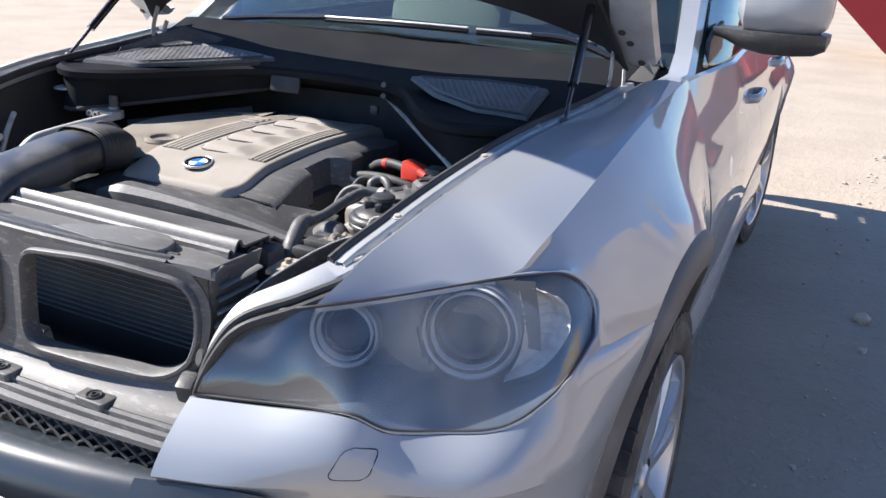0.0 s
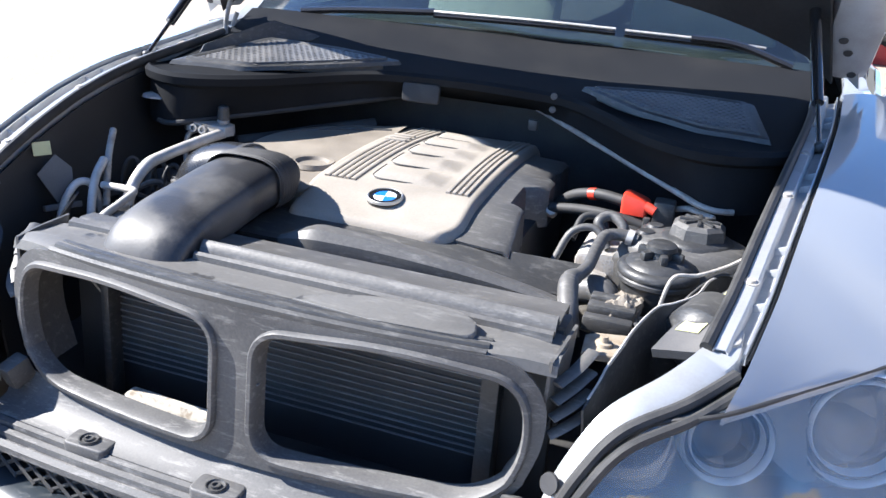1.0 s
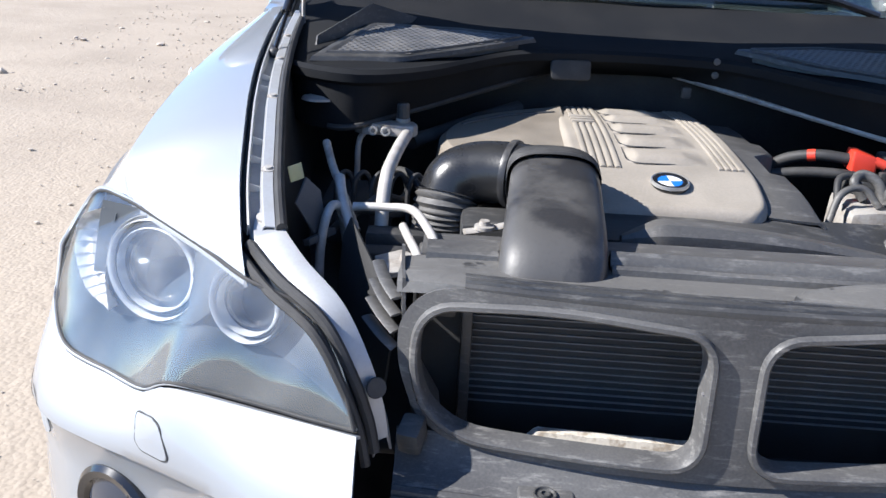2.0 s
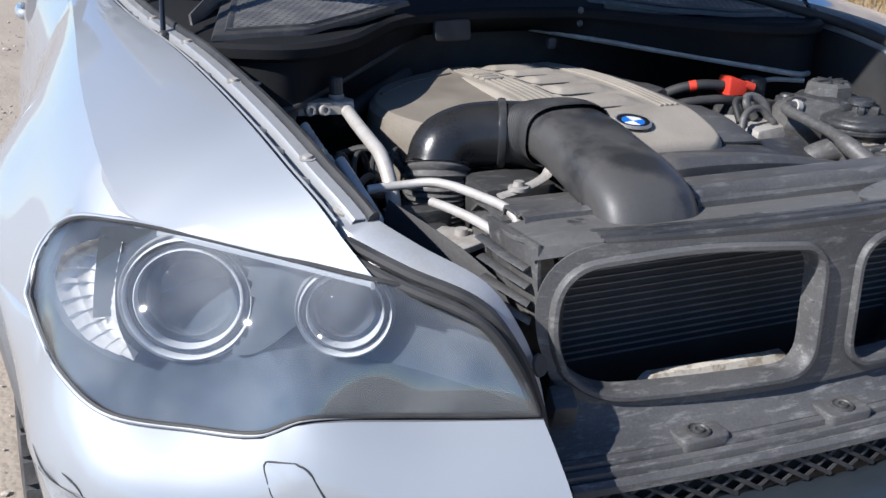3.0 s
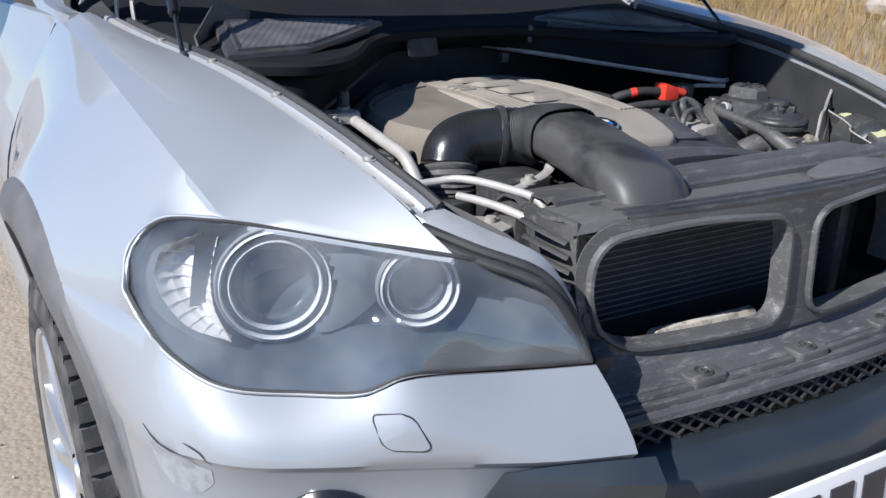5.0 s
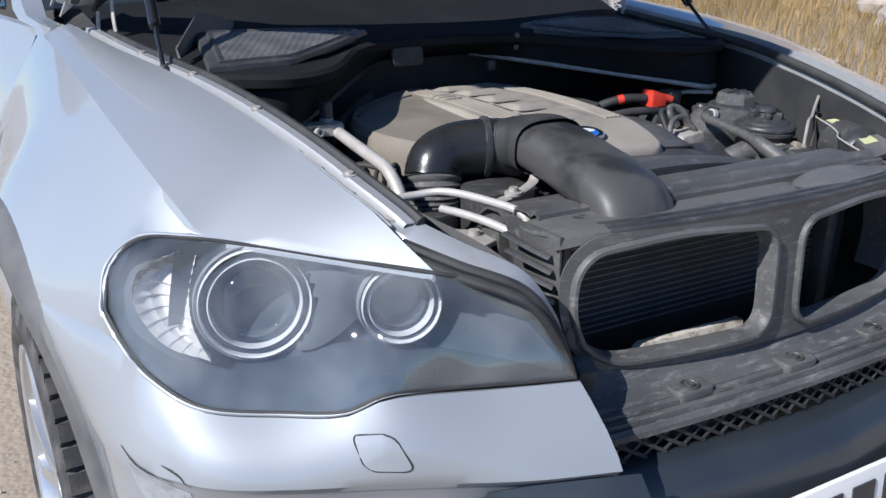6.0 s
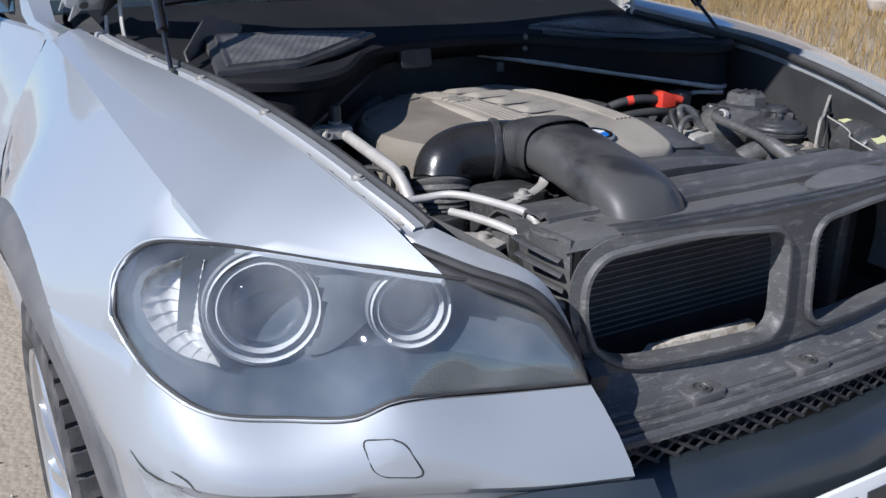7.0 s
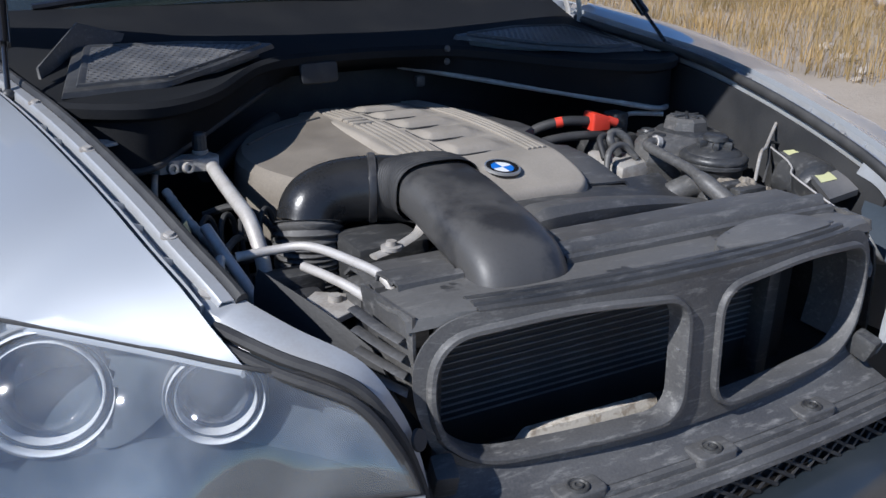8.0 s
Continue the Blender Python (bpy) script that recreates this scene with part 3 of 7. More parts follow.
def lamp_surface(s, inset, nu=44, nv=14, margin=0.0):
    top, low = catmull(LAMP_TOP, nu), catmull(LAMP_LOW, nu)
    rows = []
    for j in range(nv):
        t = margin + (1 - 2 * margin) * j / (nv - 1)
        row = []
        for i in range(nu):
            u = i / (nu - 1)
            w = math.sin(math.pi * u) ** 0.7 if 0 < u < 1 else 0
            p = low[i].lerp(top[i], t)
            out = Vector((0.35 + 0.5 * u, -1.0 + 0.45 * u, 0.15)).normalized()
            row.append(p + out * (0.011 * math.sin(math.pi * t) * w - inset))
        rows.append(row)
    return [mx(r, s) for r in rows]


def build_headlight(s):
    lamp = cpart("headlight_" + ("left" if s > 0 else "right"), shell(lamp_surface(s, 0.0), 0.003), LENS, None, "scuffed clear headlight with twin round projectors", shadow=False)
    # dark gasket all round the lens
    bm = bmesh.new()
    loop = catmull(LAMP_TOP, 50) + catmull(LAMP_LOW, 50)[-2:0:-1]
    loop.append(loop[0])
    mid = sum((Vector(p) for p in loop), Vector()) / len(loop)
    tube(bm, mx([Vector(p).lerp(mid, 0.012) + Vector((0, -0.001, 0)) for p in loop], s), 0.0026, 8, n=150)
    cpart("gasket", bm, RUBBER, lamp, "")
    bm = bmesh.new()
    rimline = catmull(LAMP_TOP, 50)[31:] + catmull(LAMP_LOW, 50)[-2:10:-1]
    tube(bm, mx([Vector(p).lerp(mid, -0.010) for p in rimline], s), [0.0005] + [0.0028] * 7 + [0.0016, 0.0005], 8, n=130)
    cpart("painted_lip", bm, PAINT, lamp, "")
    # bowl
    outer, back = lamp_surface(s, 0.004, 44, 14), lamp_surface(s, 0.0, 44, 14, 0.06)
    for r in back:
        for i, p in enumerate(r):
            u = i / 43
            d = 0.02 + 0.125 * math.sin(math.pi * min(1.0, max(0.0, (u - 0.02) / 0.98)) ** 0.8)
            e = min(1.0, max(0.0, (u - 0.55) / 0.45))
            p += Vector((-0.62 * e * s, 1.0 - 0.2 * e, 0.0)) * (d * (1 - 0.35 * e))
    rim = [outer[0][i] for i in range(44)] + [outer[-1][i] for i in range(43, -1, -1)]
    brim = [back[0][i] for i in range(44)] + [back[-1][i] for i in range(43, -1, -1)]
    bm = bmesh.new()
    grid(bm, back)
    grid(bm, [rim, brim], close_v=True)
    bmesh.ops.remove_doubles(bm, verts=bm.verts, dist=1e-5)
    cpart("housing", bm, HOUSING, lamp, "grey-blue inner lamp housing")
    # projectors
    for (x, y, z), r in (((0.711, 0.952, 0.905), 0.074), ((0.562, 0.846, 0.911), 0.052)):
        m = facing((x * s, y, z), (0.28 * s, -1, 0.12))
        bm = bmesh.new()
        lathe(bm, [(r * 0.755, -0.03), (r * 0.76, -0.002), (r * 0.775, 0.003), (r * 0.795, 0.001), (r * 0.80, -0.010)], 48, m)
        ring = cpart("projector_ring", bm, CHROME, lamp, "bright thin ring round a projector lamp")
        bm = bmesh.new()
        lathe(bm, [(r * 0.795, -0.010), (r * 0.82, -0.006), (r * 0.86, -0.004), (r * 0.915, -0.008)], 48, m)
        cpart("bezel", bm, HOUSING, ring, "grey inner bezel")
        bm = bmesh.new()
        lathe(bm, [(r * 0.91, -0.010), (r * 0.92, 0.004), (r * 0.935, 0.007), (r * 0.95, 0.003), (r * 0.955, -0.006)], 48, m)
        cpart("outer_ring", bm, CHROME, ring, "")
        bm = bmesh.new()
        lathe(bm, [(r * 0.952, -0.004), (r * 0.99, -0.004), (r * 1.01, 0.0005), (r * 1.02, -0.002), (r * 1.04, -0.05)], 48, m)
        cpart("collar", bm, SILVERED, ring, "")
        bm = bmesh.new()
        lathe(bm, [(0.0, -0.055), (r * 0.5, -0.045), (r * 0.78, -0.012)], 32, m)
        cpart("reflector", bm, LAMPBLUE, lamp, "")
        bm = bmesh.new()
        lathe(bm, [(0.0, 0.012), (r * 0.25, 0.010), (r * 0.5, 0.002), (r * 0.68, -0.014), (r * 0.74, -0.026)], 32, m)
        cpart("projector_lens", bm, CLEAR, lamp, "clear round projector lens", shadow=False)
    # silvered plate round the two projectors, ending in a wavy lower edge
    holes = [(Vector((x * s, y, z)), r) for (x, y, z), r in (((0.711, 0.952, 0.905), 0.074), ((0.562, 0.846, 0.911), 0.052))]
    axis = Vector((0.28 * s, -1, 0.12)).normalized()
    full = lamp_surface(s, 0.0, 91, 40)
    bm = bmesh.new()
    rows = []
    for j in range(24):
        row = []
        for i in range(26, 70):
            u = i / 90
            low = 0.40 + 0.16 * math.cos((u - 0.35) * 2 * math.pi / 0.30) * (1 if u < 0.66 else 0.4)
            q = min(39.0, (low + (0.985 - low) * j / 23) * 39)
            a, f = int(q), q - int(q)
            p = full[a][i].lerp(full[min(39, a + 1)][i], f)
            w = [1 / max(1e-4, (p - h).length) ** 4 for h, r in holes]
            k = sum((h - p).dot(axis) * g for (h, r), g in zip(holes, w)) / sum(w)
            row.append(p + axis * (k - 0.014))
        rows.append(row)
    grid(bm, rows)
    gone = [f for f in bm.faces if any(((f.calc_center_median() - h) - axis * (f.calc_center_median() - h).dot(axis)).length < r * 0.99 for h, r in holes)]
    bmesh.ops.delete(bm, geom=gone, context="FACES")
    cpart("bezel_plate", bm, LAMPGREY, lamp, "dull silvered plate round the projectors")
    # indicator: a silvered crescent with fine steps
    right = catmull([(0.7750, 0.9400, 0.8460), (0.7860, 0.9670, 0.8840), (0.7820, 0.9870, 0.9240), (0.7700, 0.9870, 0.9690)], 61)
    left = catmull([(0.7750, 0.9400, 0.8460), (0.8200, 0.9760, 0.8650), (0.8430, 1.0120, 0.9110), (0.8300, 1.0190, 0.9530), (0.7880, 0.9930, 0.9760)], 61)
    rows = []
    for k in range(31):
        t = k / 30
        rows.append([a.lerp(b, t) + Vector((-0.006, 0.020, 0)) * math.sin(math.pi * t) + Vector((0, 0.0016 * ((i % 5) / 2 - 1) + 0.0022 * abs(math.sin(t * 9.0)), 0)) for i, (a, b) in enumerate(zip(right, left))])
    bm = bmesh.new()
    grid(bm, [mx(r, s) for r in rows])
    cpart("indicator_reflector", bm, INDICATOR, lamp, "stepped silvered indicator reflector", smooth=False)
    return lamp


def build_lamp_surround(s):
    """The painted strip and the rubber strips that run down the inner edge of a headlight."""
    inner = [(0.5300, 0.9250, 1.0160), (0.5210, 0.8800, 1.0050), (0.4850, 0.8270, 0.9840), (0.4333, 0.7753, 0.9559), (0.4010, 0.7525, 0.9035), (0.3831, 0.7445, 0.8513), (0.3751, 0.7383, 0.8091)]
    outer = [(0.5600, 0.9180, 1.0120), (0.5530, 0.8640, 0.9960), (0.5080, 0.8100, 0.9770), (0.4483, 0.7623, 0.9519), (0.4140, 0.7415, 0.9015), (0.3941, 0.7355, 0.8503), (0.3851, 0.7303, 0.8091)]
    low = [(x + 0.004, y - 0.012, z - 0.016) for x, y, z in outer]
    ins = [(x - 0.004, y + 0.006, z - 0.02) for x, y, z in inner]
    bm = shell([mx(catmull(r, 40), s) for r in (ins, inner, outer, low)], 0.003)
    strip = cpart("lamp_bracket_" + ("left" if s > 0 else "right"), bm, FLANGE, None, "dusty silver painted strip beside the headlight")
    for k, (dx, dy, dz, r) in enumerate(((0.004, -0.012, -0.008, 0.007), (0.012, -0.028, -0.016, 0.006))):
        bm = bmesh.new()
        tube(bm, mx([(x + dx, y + dy, z + dz) for x, y, z in outer[1:]], s), r, 8, n=40)
        cpart("rubber_strip", bm, RUBBER, strip, "black rubber strip")
    bm = bmesh.new()
    lathe(bm, [(0.0, 0.006), (0.006, 0.006), (0.007, 0.003), (0.013, 0.002), (0.013, -0.002)], 16, facing((0.545 * s, 0.898, 1.0075), (0, -0.2, 1)))
    cpart("screw", bm, CAST, strip, "")
    bm = bmesh.new()
    lathe(bm, [(0.0, 0.003), (0.0115, 0.003), (0.0125, 0.0)], 20, facing((0.390 * s, 0.735, 0.873), (-0.6 * s, -1, 0.4)))
    cpart("bracket_hole", bm, DARK, strip, "")
    return strip


def build_rail(s):
    """The flange between a wing and the engine bay: dark gap, painted lip, ribbed painted channel, wide flange, rubber seal."""
    inner = [p for p in catmull(INNER[1:], 60) if p.y > 0.858]

    def at(dx, dz):
        return [p + Vector((dx, 0, dz)) for p in inner]

    side = [at(dx, dz) for dx, dz in ((-0.0075, -0.020), (-0.0085, -0.007), (-0.011, -0.006), (-0.0125, -0.020), (-0.025, -0.023), (-0.027, -0.010), (-0.030, -0.007), (-0.043, -0.007), (-0.045, -0.014), (-0.045, -0.045))]
    rail = cpart("wing_rail_" + ("left" if s > 0 else "right"), shell([mx(r, s) for r in side], 0.002), FLANGE, None, "dusty silver ribbed flange along the wing")
    # dark-coloured strip that gives the open gap its shade
    cpart("gap_shade", shell([mx(r, s) for r in (at(-0.0030, -0.014), at(-0.004, -0.013), at(-0.006, -0.013), at(-0.0072, -0.017))], 0.002), RUBBER, rail, "dark strip for the shade in the gap beside the wing")
    for y in (0.955, 1.03, 1.078, 1.28, 1.335, 1.49, 1.545, 1.68, 1.735):
        p = min(inner, key=lambda q: abs(q.y - y))
        bm = bmesh.new()
        a, b, c = p + Vector((-0.0112, 0, -0.008)), p + Vector((-0.0125, 0, -0.021)), p + Vector((-0.025, 0.004, -0.025))
        e = p + Vector((-0.0272, 0.006, -0.016))
        rows = [mx([a, b, c, e], s), mx([q + Vector((0, 0.0035, 0)) for q in (a, b, c, e)], s)]
        vs = grid(bm, rows)
        bm.faces.new(vs[0])
        bm.faces.new(vs[1][::-1])
        bm.faces.new((vs[0][0], vs[1][0], vs[1][3], vs[0][3]))
        cpart("rib", bm, FLANGE, rail, "", smooth=False)
    for y in (1.0, 1.215, 1.42, 1.62):
        p = min(inner, key=lambda q: abs(q.y - y))
        bm = bmesh.new()
        lathe(bm, [(0.0, 0.004), (0.005, 0.004), (0.006, 0.001), (0.0095, 0.001), (0.0095, -0.002)], 14, facing(((p.x - 0.0365) * s, p.y, p.z - 0.0075), (0, -0.2, 1)))
        cpart("screw", bm, CAST, rail, "")
    bm = bmesh.new()
    tube(bm, mx([p + Vector((-0.051, 0.0, -0.009)) for p in inner[:-4]], s), 0.0072, 10, n=60, squash=1.3)
    cpart("seal", bm, RUBBER, rail, "black rubber bonnet seal")
    # inner wing wall
    w = [[p + Vector((-0.050 - dx, 0, dz)) for p in inner] for dx, dz in ((0, -0.03), (0.006, -0.12), (0.03, -0.25), (0.05, -0.42))]
    cpart("inner_wing", shell([mx(r, s) for r in w], 0.004), INNERWING, rail, "dark inner wing panel")
    return rail


# ---- front carrier with the two grille openings ----
def bow(x):
    return 0.30 * x * x


def front_y(x, z):
    return 0.738 + 1.1 * bow(x) + 0.06 * (z - 0.88)


def kidney(s, n=64, grow=0.0):
    """The outline of a grille opening, seen from the front: rounded corners, outer lower corner cut away."""
    pts = [((0.034, 0.955), 0.032), ((0.19, 0.967), 0.06), ((0.336, 0.952), 0.035), ((0.351, 0.870), 0.05), ((0.312, 0.809), 0.05), ((0.034, 0.808), 0.034)]
    out = []
    for i, (p, r) in enumerate(pts):
        p, a, b = Vector(p), Vector(pts[i - 1][0]), Vector(pts[(i + 1) % len(pts)][0])
        e0, e1 = p + (a - p).normalized() * r, p + (b - p).normalized() * r
        for k in range(9):
            t = k / 8
            out.append(e0 * (1 - t) ** 2 + p * 2 * t * (1 - t) + e1 * t * t)
    ring = even([Vector((q.x, 0, q.y)) for q in out + [out[0]]], n + 1)[:-1]
    res = []
    for i, q in enumerate(ring):
        d = ring[(i + 1) % n] - ring[i - 1]
        nrm = Vector((-d.z, 0, d.x)).normalized()
        if nrm.dot(q - Vector((0.185, 0, 0.885))) < 0:
            nrm = -nrm
        res.append((q.x + nrm.x * grow, q.z + nrm.z * grow))
    return res


def build_carrier():
    root = None
    for s in (1, -1):
        n = 120
        hole = kidney(s, n)
        x0, x1, z0, z1 = 0.0, 0.372, 0.785, 0.984
        cx, cz = 0.185, 0.885

        def frame_edge(x, z):
            dx, dz = x - cx, z - cz
            t = min(((x1 - cx) if dx > 0 else (x0 - cx)) / dx if abs(dx) > 1e-6 else 9e9, ((z1 - cz) if dz > 0 else (z0 - cz)) / dz if abs(dz) > 1e-6 else 9e9)
            return cx + dx * t, cz + dz * t

        rim = kidney(s, n, 0.0118)
        rows = []
        edge = [frame_edge(x, z) for x, z in hole]
        for c in ((x0, z0), (x0, z1)):
            i = min(range(n), key=lambda k: (edge[k][0] - c[0]) ** 2 + (edge[k][1] - c[1]) ** 2)
            edge[i] = c
        wide, slim = kidney(s, n, 0.028), kidney(s, n, 0.022)
        for i in range(n):
            if hole[i][0] > 0.2:
                k = min(1.0, max(0.0, (hole[i][1] - 0.86) / 0.06))
                x, z = wide[i][0] * k + slim[i][0] * (1 - k), wide[i][1] * k + slim[i][1] * (1 - k)
                edge[i] = (min(x, x1), min(max(z, z0), z1))
        rows.append([Vector((x * s, front_y(x, z), z)) for x, z in edge])
        rows.append([Vector(((0.5 * ex + 0.5 * rx) * s, front_y(0.5 * ex + 0.5 * rx, 0.5 * ez + 0.5 * rz), 0.5 * ez + 0.5 * rz)) for (ex, ez), (rx, rz) in zip(edge, rim)])
        for grow, dy in ((0.0110, 0.0), (0.0102, -0.0005), (0.0095, -0.0065), (0.0087, -0.0078), (0.0067, -0.0078), (0.0058, -0.0065), (0.0045, 0.006), (0.003, 0.018)):
            rows.append([Vector((x * s, front_y(x, z) + dy, z)) for x, z in kidney(s, n, grow)])
        bm = shell(rows, 0.003, close_v=True)
        ob = cpart("front_carrier" if root is None else "grille_surround", bm, CARRIER, root, "sun-greyed black plastic front carrier with two grille openings" if root is None else "")
        root = root or ob
    bm = bmesh.new()
    box(bm, -0.034, 0.034, front_y(0, 0.893) - 0.0012, front_y(0, 0.893) + 0.004, 0.892, 0.8935, bevel=0.0)
    cpart("mould_seam", bm, FIN, root, "")
    # cheeks beside the openings
    for s in (1, -1):
        rows = [mx(catmull(r, 12), s) for r in (
            [(0.368, 0.790, 0.984), (0.366, 0.789, 0.93), (0.358, 0.785, 0.872), (0.318, 0.773, 0.812)],
            [(0.372, 0.83, 0.985), (0.370, 0.82, 0.93), (0.360, 0.81, 0.872), (0.322, 0.80, 0.812)],
            [(0.376, 0.90, 0.984), (0.374, 0.88, 0.93), (0.362, 0.86, 0.872), (0.325, 0.84, 0.812)])]
        cpart("carrier_cheek", shell(rows, 0.004), PLASTIC_DUST, root, "")
        for k in range(4):
            bm = bmesh.new()
            z = 0.958 - 0.019 * k
            tube(bm, mx([(0.402 + 0.003 * k, 0.862 - 0.012 * k, z + 0.016), (0.390, 0.828 - 0.010 * k, z + 0.006), (0.374, 0.800 - 0.004 * k, z - 0.004)], s), 0.0080, 8, n=14, squash=0.28)
            cpart("fin", bm, PLASTIC_DUST, root, "")
    # ridged moulding along the front top edge, plate and grooved beams behind it
    rows = []
    for dy, dz in ((-0.001, -0.020), (-0.003, -0.006), (-0.002, 0.0), (0.003, 0.0025), (0.006, -0.0015), (0.009, -0.0015), (0.011, 0.0035), (0.017, 0.0045), (0.019, -0.001), (0.024, -0.001), (0.026, 0.003), (0.032, 0.003), (0.034, -0.008)):
        rows.append([Vector((x, front_y(x, 0.985) + dy, 0.986 + dz + 0.005 * (1 - (x / 0.3) ** 2))) for x in np.linspace(-0.297, 0.297, 41)])
    cpart("top_bar", shell(rows, 0.003), PLASTIC, root, "ridged black moulding along the carrier's top edge")
    rows = []
    for y, z in ((0.0, 0.972), (0.004, 0.984), (0.020, 0.989), (0.045, 0.984), (0.085, 0.982), (0.09, 0.965)):
        rows.append([Vector((x, front_y(x, 0.985) * (1 if y < 0.08 else 0.0) + (y if y < 0.08 else y + 0.772 + 0.02), z - 0.06 * max(0.0, abs(x) - 0.33) * 2)) for x in np.linspace(-0.374, 0.374, 41)])
    cpart("top_plate", shell(rows, 0.004), WATERMARKED, root, "dusty top plate with dried water marks")
    # oval emblem recess and the tongue on the top plate
    out = catmull([(0.055, 0.775, 0), (0.08, 0.806, 0), (0.15, 0.835, 0), (0.21, 0.845, 0), (0.255, 0.838, 0), (0.272, 0.818, 0), (0.276, 0.795, 0), (0.262, 0.782, 0), (0.16, 0.770, 0)], 40)
    cpart("top_pad", prism([(p.x, p.y) for p in out], 0.980, 0.995, 0.003), WATERMARKED, root, "raised pad with dried water marks")
    # lower tray with steps
    prof = [(0.752, 0.800), (0.742, 0.786), (0.728, 0.767), (0.694, 0.757), (0.690, 0.7545), (0.686, 0.757), (0.682, 0.756), (0.679, 0.749), (0.672, 0.7485), (0.669, 0.751), (0.665, 0.750), (0.662, 0.742), (0.654, 0.741), (0.651, 0.744), (0.648, 0.741), (0.647, 0.734)]
    rows = [[Vector((x, (y if i < 3 else 0.670 + (y - 0.648) * 0.717) + bow(x) * (0.6 if i < 3 else 0.42), z)) for x in np.linspace(-0.368, 0.368, 41)] for i, (y, z) in enumerate(prof)]
    cpart("lower_tray", shell(rows, 0.004), CARRIER, root, "stepped grey plastic tray above the lower grille")
    for x in (-0.196, 0.0, 0.196):
        y = 0.702 + bow(x)
        bm = bmesh.new()
        o = rounded(x - 0.030, x + 0.034, y - 0.020, y + 0.016, 0.008, 4)
        add(bm, prism(o, 0.748, 0.767, 0.003))
        t = cpart("mounting_tab", bm, CARRIER, root, "raised screw tab")
        bm = bmesh.new()
        lathe(bm, [(0.0, 0.001), (0.004, 0.0015), (0.004, 0.0040), (0.0062, 0.0040), (0.0068, 0.0012), (0.0100, 0.0012), (0.0112, 0.0034), (0.0128, 0.0034), (0.0135, 0.0)], 24, Matrix.Translation((x, y - 0.004, 0.767)))
        cpart("screw_ring", bm, PLASTIC, t, "")
        bm = bmesh.new()
        b2 = bmesh.new()
        box(b2, -0.02, 0.016, -0.004, 0.012, 0, 0.008, bevel=0.003)
        add(bm, b2, Matrix.Translation((x - 0.022, y + 0.014, 0.761)) @ pose(0, 0, 0, 25, 0, 0))
        cpart("tab_stop", bm, CARRIER, t, "")
    # side catch
    for s in (1, -1):
        bm = bmesh.new()
        box(bm, -0.014, 0.014, -0.018, 0.018, -0.018, 0.018, pose(0.349 * s, 0.752, 0.806, 20, 0, 15 * s), 0.007)
        cpart("catch", bm, PLASTIC, root, "")
    return root


def build_radiator():
    bm = bmesh.new()
    box(bm, -0.36, 0.36, 0.895, 0.91, 0.62, 0.968, bevel=0.003)
    rad = cpart("radiator", bm, INNERWING, None, "black radiator with fine level fins")
    for x0, x1 in ((-0.298, -0.284), (0.272, 0.296)):
        bm = bmesh.new()
        box(bm, x0, x1, 0.866, 0.896, 0.62, 0.968, bevel=0.004)
        cpart("end_tank", bm, PLASTIC, rad, "")
    bm = bmesh.new()
    box(bm, -0.355, -0.305, 0.86, 0.894, 0.905, 0.965, bevel=0.006)
    cpart("duct_box", bm, PLASTIC, rad, "")
    me = None
    for k in range(19):
        z = 0.775 + 0.0102 * k
        if me is None:
            b2 = bmesh.new()
            box(b2, -0.284, 0.272, 0.8915, 0.8947, -0.0007, 0.0007, bevel=0.0)
            f = cpart("fin", b2, FIN, rad, "", smooth=False)
            me = f.data
            f.location.z = z
        else:
            f = new("fin", me)
            f.parent = rad
            f.location.z = z
    # scuffed crash beam low behind the openings
    bm = bmesh.new()
    rows = []
    for x in np.linspace(-0.215, -0.005, 40):
        j = 0.003 * noise.noise(Vector((x * 40, 1, 0)))
        k = 0.003 * noise.noise(Vector((x * 60, 5, 0)))
        h = min(1.0, (x + 0.215) / 0.03 + 0.55)
        rows.append([Vector((x, 0.788 + bow(x) * 0.5 + a, 0.757 + b * h + 0.4 * j)) for a, b in ((0.0, 0.0), (-0.002 + k * 0.5, 0.014), (0.0, 0.026), (0.002, 0.030), (0.004, 0.036 + k * 0.4), (0.016, 0.036), (0.022, 0.008))])
    vs = grid(bm, rows, close_v=True)
    bm.faces.new(vs[0])
    bm.faces.new(vs[-1][::-1])
    cpart("crash_beam", bm, BEAM, None, "scuffed pale beam behind the grille openings")


